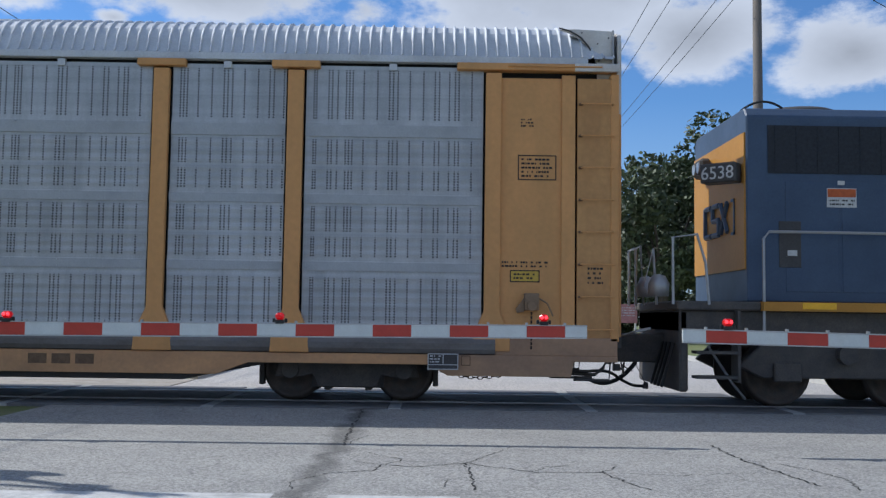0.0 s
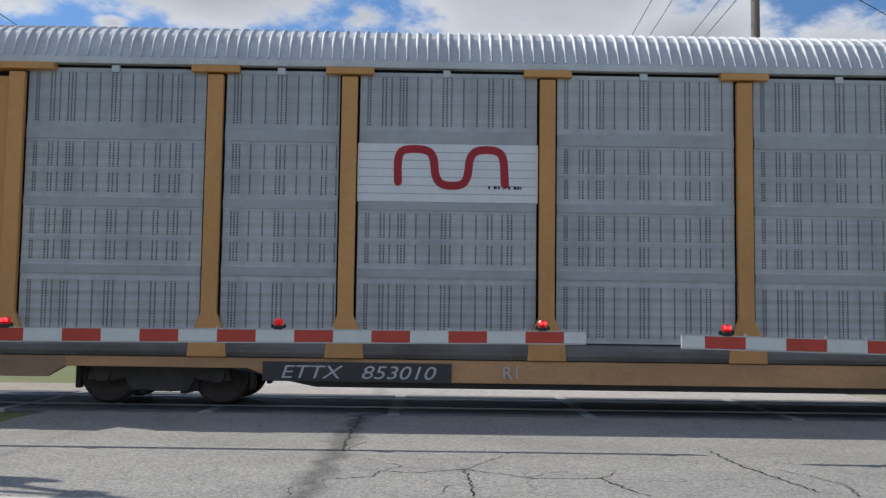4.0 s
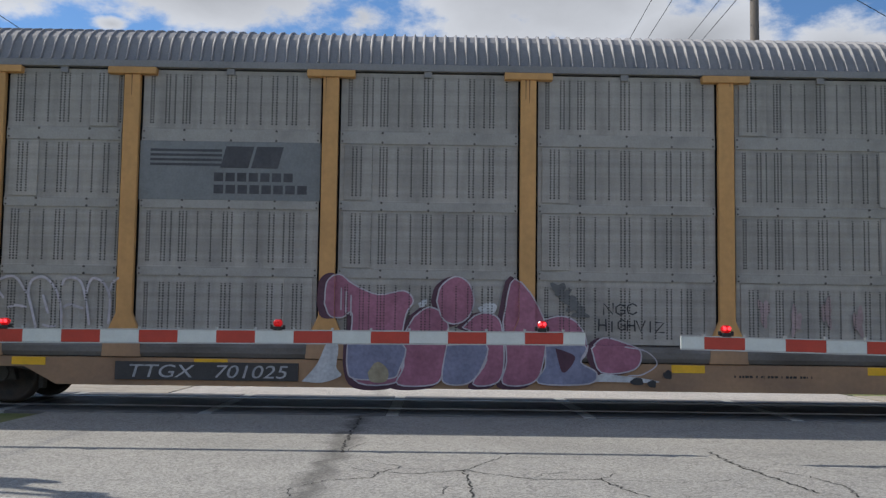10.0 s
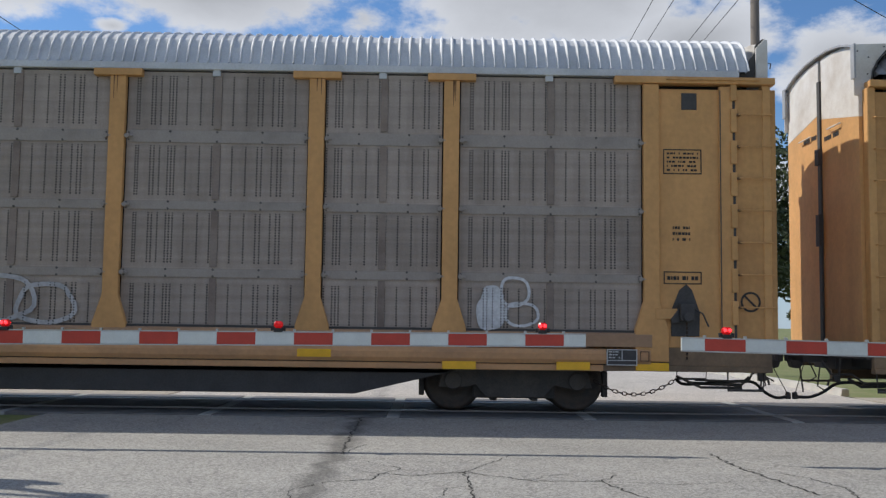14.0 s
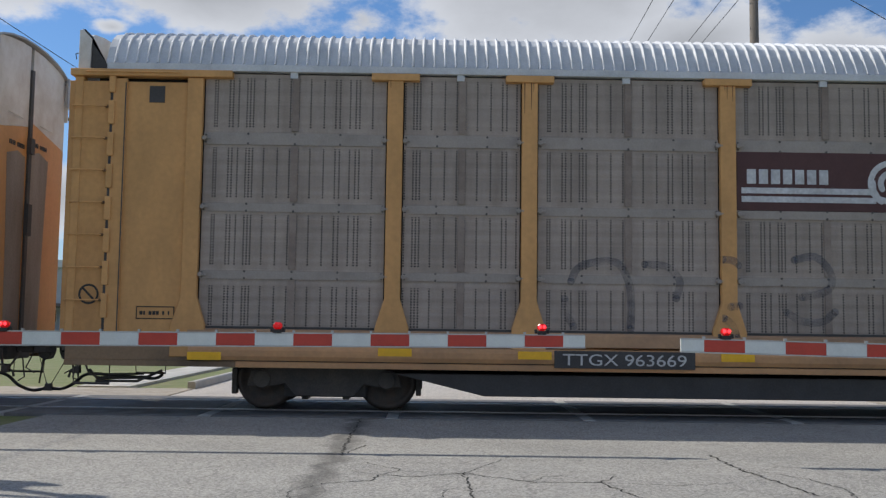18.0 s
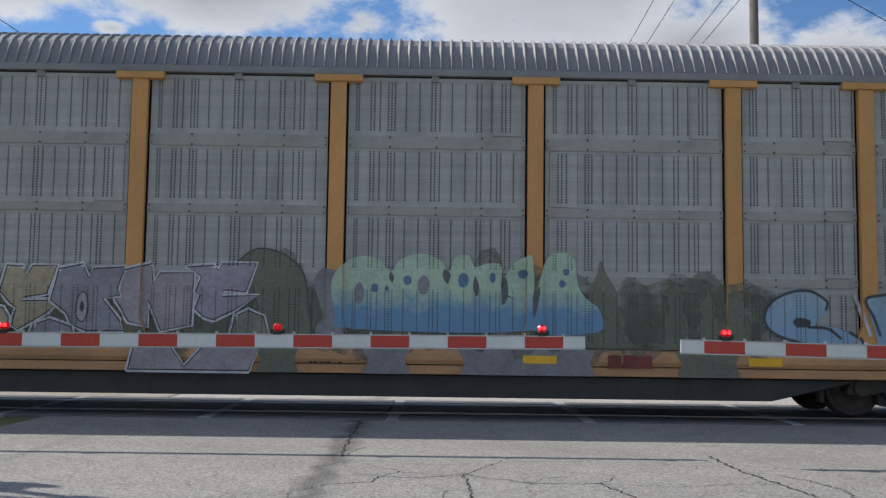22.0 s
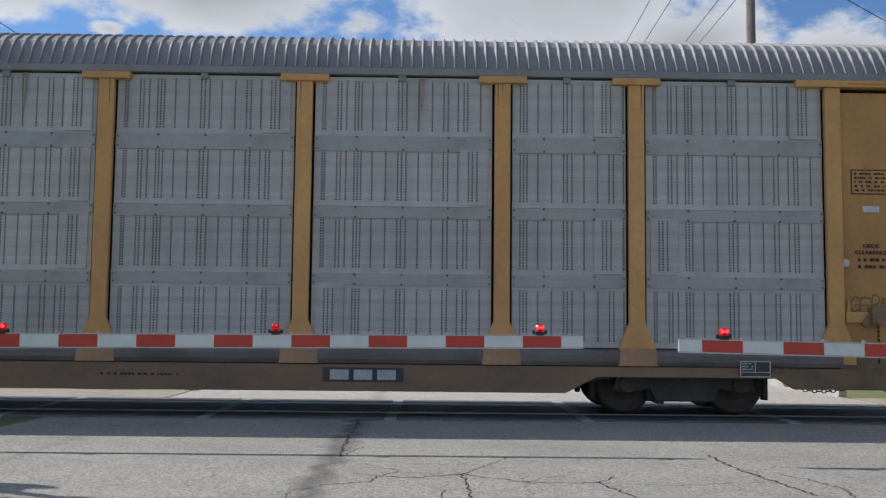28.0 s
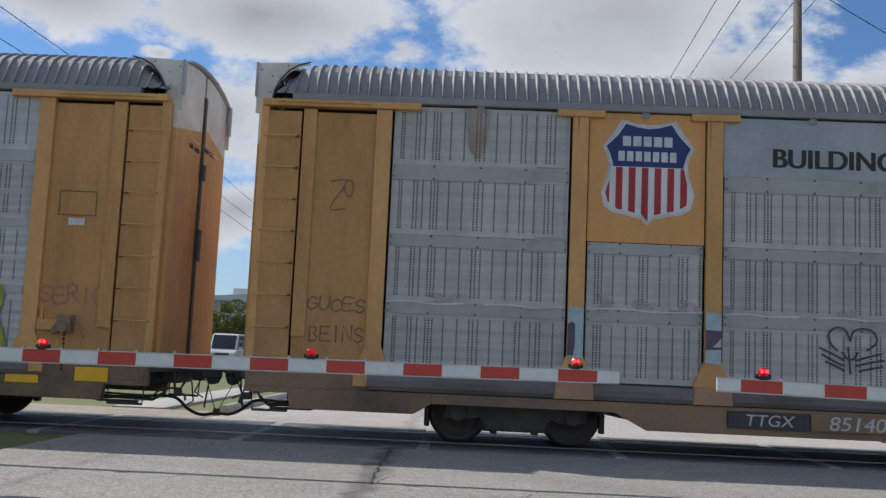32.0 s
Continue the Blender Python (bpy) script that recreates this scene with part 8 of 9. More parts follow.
thing("gravel_verge", "pale gravel strip along the track", "gravel", kind="structure", me=Shape().box(8.02, 60, 16.70, 18.2, -0.3, 0.01).mesh("gravel_verge", m_sand))
for x0, x1 in ((-4.76, -4.60), (8.0, 8.16)):
    k = Shape()
    for i in range(24):
        y0 = 18.7 + i * 3.0
        k.prism([(x0, 0.0), (x0 + 0.01, 0.13), (x1 - 0.03, 0.14), (x1, 0.11), (x1, 0.0)], "y", y0, y0 + 2.985)
    thing("kerb", "pale concrete kerb beside the road", "kerb", kind="structure", me=k.mesh("kerb", m_conc))
thing("pavement", "pale concrete footpath beside the kerb", "pavement", kind="structure", me=Shape().box(-6.9, -5.9, 18.7, 120, -0.3, 0.03).mesh("pavement", m_conc))
isl = [(-5.30, 10.1), (-5.45, 11.2), (-5.9, 11.7), (-12.0, 11.7), (-12.0, 8.2), (-5.6, 8.2), (-5.35, 8.6)]
thing("traffic_island", "low kerbed island of concrete and sand", "island", kind="structure", me=Shape().prism(isl, "z", -0.2, 0.12).mesh("traffic_island", m_sand, 0.03))
for y in (TRACK_Y - 0.7525, TRACK_Y + 0.7525):
    ring = [(-0.07, -0.055), (0.07, -0.055), (0.07, -0.045), (0.012, -0.03), (0.012, -0.01), (0.036, 0.0), (0.036, 0.030), (-0.036, 0.030), (-0.036, 0.0), (-0.012, -0.01), (-0.012, -0.03), (-0.07, -0.045)]
    me = Shape().prism([(a + y, b) for a, b in ring], "x", -300, 300).mesh("rail", m_rail)
    thing("rail", "worn steel rail with a polished top", "rail", kind="structure", me=me)

crossing = thing("crossing_surface", "dark rubber crossing panels between worn rails", "level crossing", kind="structure")
lanes = ((13.32, 14.17), (14.31, 15.65), (15.80, 16.68))
joints = [-8.9, -6.0, -3.15, -0.55, 2.2, 5.1, 8.0]
for y0, y1 in lanes:
    for a, b in zip(joints[:-1], joints[1:]):
        me = cached(("xing", round(b - a, 2), y0), m_rubber, lambda: Shape().box(-(b - a) / 2 + 0.09, (b - a) / 2 - 0.09, y0, y1, -0.2, 0.016).mesh("panel", m_rubber, 0.01))
        part("panel", me, crossing, "", ((a + b) / 2, 0, 0))
    for a in joints:
        jm = cached(("joint", y0), m_joint, lambda: Shape().box(-0.085, 0.085, y0, y1, -0.2, 0.012).mesh("joint_strip", m_joint, 0.006))
        part("joint_strip", jm, crossing, "pale concrete strip between panels", (a, 0, 0))

stop = Shape().box(-5.0, -1.15, 6.55, 7.0, 0.0, 0.004).box(-0.75, 0.2, 6.55, 6.97, 0.0, 0.004)
thing("stop_line", "worn white stop line across the lane", "road marking", kind="structure", me=stop.mesh("stop_line", m_paint))


def crack(points, width, seed):
    """A wandering crack, as a thin dark strip on the road."""
    r = random.Random(seed)
    P = [Vector(p) for p in points]
    pts = []
    for a, b in zip(P[:-1], P[1:]):
        n = max(2, int((b - a).length / 0.045))
        pts += [a.lerp(b, i / n) + Vector((r.uniform(-1, 1), r.uniform(-1, 1))) * 0.026 for i in range(n)]
    pts.append(P[-1])
    v, f = [], []
    for i, p in enumerate(pts):
        d = (pts[min(i + 1, len(pts) - 1)] - pts[max(i - 1, 0)]).normalized()
        h = width * r.uniform(0.25, 1.05) / 2
        v += [(p.x - d.y * h, p.y + d.x * h, 0.003), (p.x + d.y * h, p.y - d.x * h, 0.003)]
    f = [(2 * i, 2 * i + 1, 2 * i + 3, 2 * i + 2) for i in range(len(pts) - 1)]
    s = Shape()
    s.v, s.f = v, f
    thing("road_crack", "dark crack in the old asphalt", "crack", kind="structure", me=s.mesh("road_crack", m_crack))


crack([(-0.81, 7.97), (-0.51, 8.08), (-0.45, 8.38), (-0.11, 8.32), (0.29, 8.54), (0.84, 8.09), (1.42, 8.13), (1.53, 7.76), (1.66, 7.32)], 0.022, 0)
crack([(-0.45, 8.38), (-0.26, 8.72), (-0.66, 9.15)], 0.012, 1)
crack([(0.29, 8.54), (0.52, 9.03), (0.8, 9.67)], 0.012, 2)
crack([(0.29, 8.54), (0.31, 7.86), (0.31, 7.24)], 0.022, 3)
crack([(1.42, 8.13), (1.63, 8.45)], 0.015, 4)
crack([(2.87, 9.94), (2.88, 8.98), (3.01, 8.05), (3.07, 7.61)], 0.03, 5)
crack([(3.31, 8.45), (3.42, 7.89), (3.3, 7.43)], 0.02, 6)
crack([(-0.97, 13.29), (-0.94, 11.11), (-0.89, 9.59)], 0.03, 7)
crack([(-0.89, 9.59), (-0.7, 10.41)], 0.014, 8)
crack([(-0.45, 8.38), (-0.72, 8.62)], 0.010, 21)
crack([(0.84, 8.09), (0.95, 8.36), (1.22, 8.52)], 0.010, 22)
crack([(0.31, 7.86), (0.12, 7.66), (0.06, 7.3)], 0.012, 23)
crack([(2.88, 8.98), (3.12, 8.72), (3.31, 8.45)], 0.012, 24)
crack([(1.42, 8.13), (2.05, 8.02), (2.6, 8.2), (2.98, 8.2)], 0.010, 25)
crack([(-0.81, 7.97), (-1.1, 7.6), (-1.05, 7.2)], 0.012, 26)

# ---------------------------------------------------------------- crossing gates
m_red = mat("red_reflective_sheet", (0.50, 0.05, 0.03), 0.35, 0, 0.06, 6, 60, 0.02)
m_wht = mat("white_reflective_sheet", (0.66, 0.70, 0.68), 0.35, 0, 0.05, 6, 60, 0.02)
m_back = mat("black_signal_disc", (0.02, 0.02, 0.02), 0.5, 0, 0.1, 6, 60, 0.02)
lamp_on = glow("red_lamp_lit", (1.0, 0.03, 0.04), 3.0)
lamp_dim = glow("red_lamp_dim", (0.8, 0.008, 0.012), 0.30)


def gate(y, tip, slope_z, sgn, first, lamps, mast_x, mast_y):
    """A lowered gate arm in red and white stripes with small red lamps; sgn is the way from the tip to its mast."""
    g = thing("crossing_gate", "lowered red and white striped crossing gate arm", "crossing gate", group="gates of the level crossing")
    z_at = lambda x: slope_z[0] + slope_z[1] * abs(x - tip)
    x, red, w = tip, False, first
    while abs(x - tip) < abs(mast_x - tip) - 0.1:
        x2 = x + sgn * w
        hgt = 0.061 + 0.0012 * abs(x - tip)
        a, b = sorted((x, x2))
        za, zb = z_at(a), z_at(b)
        s = Shape().prism([(a, za - hgt), (b, zb - hgt), (b, zb + hgt), (a, za + hgt)], "y", y - 0.02, y + 0.02)
        part("red_stripe" if red else "white_stripe", s.mesh("stripe", m_red if red else m_wht, 0.004), g)
        e = Shape().prism([(a, za + hgt), (b, zb + hgt), (b, zb + hgt + 0.012), (a, za + hgt + 0.012)], "y", y - 0.024, y + 0.024)
        part("arm_edge", e.mesh("arm_edge", m_alu), g)
        e = Shape().prism([(a, za - hgt - 0.012), (b, zb - hgt - 0.012), (b, zb - hgt), (a, za - hgt)], "y", y - 0.024, y + 0.024)
        part("arm_edge", e.mesh("arm_edge", m_alu), g)
        st = Shape().box(x2 - 0.012, x2 + 0.012, y - 0.02, y + 0.02, z_at(x2) + hgt + 0.01, z_at(x2) + hgt + 0.035)
        part("stud", st.mesh("stud", m_alu), g)
        x, red, w = x2, not red, 0.411
    for lx, on in lamps:
        z = z_at(lx) + 0.08
        box = Shape().box(lx - 0.045, lx + 0.045, y - 0.04, y + 0.04, z - 0.012, z + 0.03).box(lx - 0.078, lx - 0.05, y - 0.015, y + 0.015, z, z + 0.045).box(lx + 0.05, lx + 0.078, y - 0.015, y + 0.015, z, z + 0.045)
        hb = part("lamp_housing", box.mesh("lamp_housing", m_back, 0.004), g, "small gate lamp")
        drum = Shape().box(lx - 0.047, lx + 0.047, y - 0.045, y + 0.045, z + 0.03, z + 0.105)
        part("lamp_drum", drum.mesh("lamp_drum", lamp_dim, 0.022), hb, "dark red translucent drum")
        for sg in (-1, 1):
            for k in (-1, 1):
                lens = Shape().lathe([(y + sg * 0.043, 0.019), (y + sg * 0.050, 0.014), (y + sg * 0.054, 0.0)], lx + 0.022 * k, z + 0.072, "y", 14)
                part("lamp_lens", lens.mesh("lamp_lens", lamp_on if on else lamp_dim, 0, True), hb, "small red lens")
    # bracket that carries the arm on its mechanism
    zb = z_at(mast_x)
    br = Shape().prism([(mast_x - sgn * 0.55, zb - 0.03), (mast_x + sgn * 0.02, zb - 0.12), (mast_x + sgn * 0.02, zb + 0.12), (mast_x - sgn * 0.55, zb + 0.03)], "y", y - 0.045, y - 0.021)
    br.box(mast_x - 0.06, mast_x + 0.06, min(y, mast_y) - 0.03, max(y, mast_y) + 0.1, zb - 0.08, zb + 0.08)
    part("arm_bracket", br.mesh("arm_bracket", m_alu, 0.006), g, "grey steel bracket of the arm")
    return g


gate(10.2, 1.628, (1.150, -0.0072), -1, 0.235, [(1.165, True), (-1.655, False), (-4.56, True)], -6.7, 9.2)
gate(9.6, 2.497, (1.135, -0.0150), 1, 0.235, [(2.955, True), (5.6, True)], 9.35, 9.85)


def signal_mast(x, y):
    """Crossing signal: mast, gate mechanism, paired lamps on a cross-bar, and crossed white boards."""
    m = thing("crossing_signal", "aluminium crossing signal with paired red lamps and crossed boards", "railway signal", (x, y, 0))
    part("mast", Shape().lathe([(0.1, 0.065), (5.1, 0.06), (5.14, 0.0)], 0, 0, "z", 14).mesh("mast", m_alu, 0, True), m)
    part("base", Shape().box(-0.25, 0.25, -0.25, 0.25, -0.02, 0.14).mesh("base", m_conc, 0.02), m)
    part("mechanism", Shape().box(-0.22, 0.22, 0.09, 0.42, 0.75, 1.35).mesh("mechanism", m_alu, 0.02), m, "grey gate mechanism box")
    part("cross_bar", Shape().rod([(-0.75, 0, 3.0), (0.75, 0, 3.0)], 0.035, 8).mesh("cross_bar", m_alu), m)
    for sx in (-0.6, 0.6):
        d = part("lamp_disc", Shape().disc(sx, 0, 3.0, 0.30, "y", -0.06, -0.05, 28).mesh("lamp_disc", m_back), m, "black disc behind a red lamp")
        part("lamp_lens", Shape().disc(sx, 0, 3.0, 0.11, "y", -0.10, -0.061, 20).mesh("lamp_lens", lamp_dim), d)
        hood = Shape().lathe([(-0.36, 0.13), (-0.06, 0.14)], sx, 3.0, "y", 20)
        part("lamp_hood", hood.mesh("lamp_hood", m_back), d)
    for a in (1, -1):
        q = Vector((math.cos(a * 0.785), math.sin(a * 0.785)))
        p = Vector((-q.y, q.x)) * 0.115
        ring = [tuple(q * 0.61 + p), tuple(q * 0.61 - p), tuple(-q * 0.61 - p), tuple(-q * 0.61 + p)]
        b = Shape().prism([(c[0], c[1] + 4.45) for c in ring], "y", -0.075 - 0.006 * a, -0.07 - 0.006 * a)
        part("crossed_board", b.mesh("crossed_board", m_wht), m, "white board")
    return m


signal_mast(-6.75, 9.2)
signal_mast(9.55, 9.85)

# ---------------------------------------------------------------- poles and wires
m_pole = mat("weathered_pole_wood", (0.20, 0.17, 0.14), 0.85, 0, 0.15, 2.0, 40, 0.3, col2=(0.13, 0.115, 0.10), streak=(6, 0.3))
m_wire = mat("black_cable", (0.03, 0.03, 0.032), 0.5, 0, 0.1, 9, 60, 0.0)


def pole(x, y, h, r, material, label, arms=1, wide=1.3):
    p = thing("utility_pole", label, "utility pole", (x, y, 0), group="poles beside the road")
    part("shaft", Shape().lathe([(-0.3, r), (h, r * 0.68), (h + 0.02, 0)], 0, 0, "z", 14).mesh("shaft", material, 0, True), p)
    for k in range(arms):
        z = h - 0.35 - 1.4 * k
        part("cross_arm", Shape().box(-wide, wide, -r - 0.12, -r, z - 0.06, z + 0.06).mesh("cross_arm", material, 0.01), p)
        for sx in (-0.92, -0.45, 0.45, 0.92):
            part("insulator", Shape().lathe([(z + 0.06, 0.03), (z + 0.10, 0.05), (z + 0.16, 0.045), (z + 0.20, 0.0)], sx * wide, -r - 0.06, "z", 8).mesh("insulator", m_alu), p)
        part("brace", Shape().rod([(-wide * 0.55, -r - 0.06, z - 0.05), (0, -r - 0.02, z - 0.6), (wide * 0.55, -r - 0.06, z - 0.05)], 0.02).mesh("brace", m_alu), p)
    return p


RIGHT_POLES = [(9.23, 27, 13.0, 0.17), (9.27, 101, 12.3, 0.16), (9.3, 168, 12.0, 0.16), (9.3, 231, 12.0, 0.16), (9.3, 300, 11.5, 0.16), (9.3, 370, 11.5, 0.16), (9.3, 450, 11.5, 0.16), (9.3, 540, 11.5, 0.16), (9.3, 640, 11.5, 0.16)]
for i, (x, y, h, r) in enumerate(RIGHT_POLES):
    ob = pole(x, y, h, r, m_pole, "weathered wooden utility pole with a crossarm", 1, 1.3)
    if i == 1:
        part("transformer", Shape().lathe([(9.3, 0.0), (9.3, 0.24), (10.2, 0.24), (10.25, 0.0)], 0.42, 0, "z", 14).mesh("transformer", m_alu, 0, True), ob, "grey pole transformer")
LEFT_POLES = [(-15.0, 40, 11.5), (-15.0, 121, 10.9), (-15.0, 168, 10.9), (-15.0, 217, 12.0), (-15, 290, 11), (-12.5, 340, 10), (-12.5, 400, 10), (-12.5, 470, 10), (-12.5, 560, 10), (-12.5, 670, 10)]
for x, y, h in LEFT_POLES:
    pole(x, y, h, 0.15, m_pole, "weathered wooden utility pole with two crossarms", 2, 0.9)


def wire(p, q, drop, r=0.012, label="thin black overhead wire"):
    me = Shape().rod(sag(p, q, drop, 16), r, 5).mesh("overhead_wire", m_wire)
    thing("overhead_wire", label, "wire", me=me, group="overhead wires")


for off, dz in ((-2.25, -0.3), (-1.55, -0.3), (0.05, -0.3), (0.62, -0.3)):
    wire((9.29 + off, 27, 12.55 + dz), (9.27 + off * 0.45, 101, 12.1), 0.9)
    wire((9.29 + off * 0.6, -30, 12.55), (9.29 + off, 27, 12.55 + dz), 0.5)
for (x, y, h, r), (x2, y2, h2, r2) in zip(RIGHT_POLES[1:-1], RIGHT_POLES[2:]):
    for off in (-1.2, 1.2):
        wire((x + off, y, h - 0.1), (x2 + off, y2, h2 - 0.1), 1.0, 0.02)
wire((9.3, 27, 12.6), (38, 44, 9.5), 1.0, 0.014)
for off, dz in ((-0.8, 0), (0.8, 0), (0.0, -1.4)):
    wire((-15 + off, -20, 11.6 + dz), (-15 + off, 40, 11.3 + dz), 0.6, 0.014)
    wire((-15 + off, 40, 11.3 + dz), (-15 + off, 121, 10.7 + dz), 0.8, 0.014)

# ---------------------------------------------------------------- trees
m_bark = mat("grey_brown_bark", (0.12, 0.095, 0.075), 0.9, 0, 0.2, 4, 30, 0.5)


def leafy(name, a, b):
    """Leaves whose colour varies from leaf to leaf."""
    if name in MATS:
        return MATS[name]
    m = mat(name, a, 0.6, 0, 0.15, 1.2, 20, 0.0, col2=b)
    t = m.node_tree
    p = t.nodes["Principled BSDF"]
    g = t.nodes.new("ShaderNodeNewGeometry")
    r = t.nodes.new("ShaderNodeMapRange")
    r.inputs["To Min"].default_value, r.inputs["To Max"].default_value = 0.55, 1.5
    link(t, g.outputs["Random Per Island"], r.inputs["Value"])
    mu = t.nodes.new("ShaderNodeMixRGB")
    mu.blend_type = "MULTIPLY"
    mu.inputs[0].default_value = 1
    link(t, p.inputs["Base Color"].links[0].from_socket, mu.inputs[1])
    link(t, r.outputs[0], mu.inputs[2])
    link(t, mu.outputs[0], p.inputs["Base Color"])
    return m


m_oak = leafy("oak_leaves", (0.075, 0.098, 0.04), (0.05, 0.066, 0.028))
m_lime = leafy("yellow_green_leaves", (0.20, 0.20, 0.035), (0.11, 0.13, 0.03))
m_frond = leafy("palm_fronds", (0.07, 0.09, 0.035), (0.05, 0.06, 0.025))


def leaves(clumps, per, size, seed, material):
    """Small folded leaves strewn over clumps (centre, radii)."""
    r = np.random.RandomState(seed)
    V, Fc = [], []
    for (cx, cy, cz), (rx, ry, rz) in clumps:
        d = r.normal(size=(per, 3))
        d /= np.linalg.norm(d, axis=1)[:, None]
        rad = r.uniform(0.55, 1.0, per) ** 0.6
        c = np.array((cx, cy, cz)) + d * rad[:, None] * np.array((rx, ry, rz))
        u = r.normal(size=(per, 3))
        u /= np.linalg.norm(u, axis=1)[:, None]
        w = np.cross(u, r.normal(size=(per, 3)))
        w /= np.linalg.norm(w, axis=1)[:, None]
        s = r.uniform(0.6, 1.3, per)[:, None] * size
        n = len(V)
        q = np.stack((c - u * s, c + w * s * 0.5, c + u * s, c - w * s * 0.5), 1).reshape(-1, 3)
        V += q.tolist()
        Fc += [(n + 4 * i, n + 4 * i + 1, n + 4 * i + 2, n + 4 * i + 3) for i in range(per)]
    me = bpy.data.meshes.new("crown")
    me.from_pydata(V, [], Fc)
    me.materials.append(material)
    return me


def tree(x, y, h, spread, seed, material, label, per=240, size=0.16, low=0.28, clumps=26):
    r = random.Random(seed)
    t = thing("tree", label, "tree", (x, y, 0))
    s = Shape()
    fork = h * 0.30
    lean = (r.uniform(-0.3, 0.3), r.uniform(-0.3, 0.3))
    base = h * 0.028

    def taper(p, q, r0, r1):
        p, q = Vector(p), Vector(q)
        n = len(s.v)
        d = (q - p).normalized()
        u = d.cross(Vector((0.3, 0.9, 0.1))).normalized()
        w = d.cross(u)
        for c, rad in ((p, r0), (p.lerp(q, 0.5) + u * rad_j(), (r0 + r1) / 2), (q, r1)):
            s.v.extend([tuple(c + rad * (math.cos(k * math.pi / 4) * u + math.sin(k * math.pi / 4) * w)) for k in range(8)])
        for i in range(2):
            s.f.extend([(n + 8 * i + k, n + 8 * i + (k + 1) % 8, n + 8 * i + 8 + (k + 1) % 8, n + 8 * i + 8 + k) for k in range(8)])

    def rad_j():
        return r.uniform(-0.1, 0.1)

    top = (lean[0], lean[1], fork)
    taper((0, 0, -0.1), top, base, base * 0.75)
    cl = []
    for k in range(clumps):
        a = k * 2.4 + r.uniform(-0.4, 0.4)
        lev = r.uniform(low, 0.92)
        rr = spread * math.sqrt(max(0.08, 1 - ((lev - 0.52) / 0.50) ** 2)) * r.uniform(0.35, 0.85)
        c = (rr * math.cos(a), rr * math.sin(a), lev * h)
        q = r.uniform(0.20, 0.34) * spread
        cl.append((c, (q * 1.15, q * 1.15, q * 0.85)))
        if k < 9:
            taper(top, (c[0] * 0.85, c[1] * 0.85, c[2]), base * 0.42, base * 0.10)
    part("trunk", s.mesh("trunk", m_bark, 0, True), t, "forked trunk and limbs")
    part("crown", leaves(cl, per, size, seed, material), t, "uneven crown of small leaves")
    return t


oak = "dark green live oak with an uneven crown"
for i, (x, y, h, sp) in enumerate([(12.2, 50, 10.2, 4.0), (17.0, 52, 12.6, 5.2), (24.0, 56, 13.0, 6.0), (15.0, 64, 12.5, 5.5), (10.9, 66, 9.0, 3.4), (32, 60, 13, 6)]):
    tree(x, y, h, sp, 100 + i, m_oak, oak, 330, 0.19)
for i, (x, y, h, sp) in enumerate([(12.5, 116, 9.4, 4.2), (17.5, 108, 11.0, 6.0), (25, 105, 12, 7), (13.5, 135, 10.5, 5), (13.0, 160, 9.5, 5), (13.5, 200, 10, 6), (13, 250, 10, 6), (14, 310, 10, 7), (15, 380, 11, 8), (16, 470, 12, 9)]):
    tree(x, y, h, sp, 130 + i, m_oak, oak, 240, 0.26)
for i, (x, y, h, sp) in enumerate([(-21, 340, 9, 8), (-17, 420, 9, 8), (-26, 260, 7, 6), (-15, 520, 10, 9), (-34, 200, 7, 5), (-24, 185, 5, 4)]):
    tree(x, y, h, sp, 150 + i, m_oak, oak, 200, 0.34)
tree(-19.2, 78, 4.9, 2.3, 171, m_lime, "small yellow-green tree behind parked vehicles", 240, 0.13)
tree(-22.5, 80, 4.2, 2.2, 172, m_lime, "small yellow-green tree behind parked vehicles", 240, 0.13)
for i, (x, y, h) in enumerate([(-13.2, 99, 3.2), (-15.8, 100, 3.4), (-18.6, 100, 3.0), (-11.6, 103, 2.8), (-16.6, 92, 2.2)]):
    tree(x, y, h, 1.9, 180 + i, m_oak, "dark rounded shrub beside a building", 200, 0.14, 0.12, 16)
# low woods that close the far end of the road
for i, (x, y, h, sp) in enumerate([(-14.5, 300, 5.6, 4.5), (-13.5, 350, 6.0, 5.0), (-13, 410, 6.4, 5.5), (-12.5, 480, 6.6, 6.0), (-12, 570, 6.8, 6.5), (-14, 250, 5.0, 3.6), (10.5, 560, 7.5, 6.0), (11, 650, 8.0, 7.0)]
                                  + [(-48 + 9.5 * k, 780 + 23 * (k % 3), 7.0 + (k % 4), 8.5) for k in range(11)]):
    tree(x, y, h, sp, 230 + i, m_oak, "low dark tree beside the far road", 150, 0.45, 0.08, 18)
# shrubs that close the view under the trees
for i, x in enumerate((9.8, 12.4, 15.2, 18.0, 21.0, 24.5, 28.5)):
    tree(x, 70 + (i % 3) * 2.2, 3.6, 2.4, 200 + i, m_oak, "dense dark shrub under the trees", 260, 0.17, 0.06, 18)
for i, x in enumerate((11.2, 14.0, 17.2)):
    tree(x, 128 + i, 4.0, 2.6, 215 + i, m_oak, "dense dark shrub under the trees", 200, 0.2, 0.06, 16)


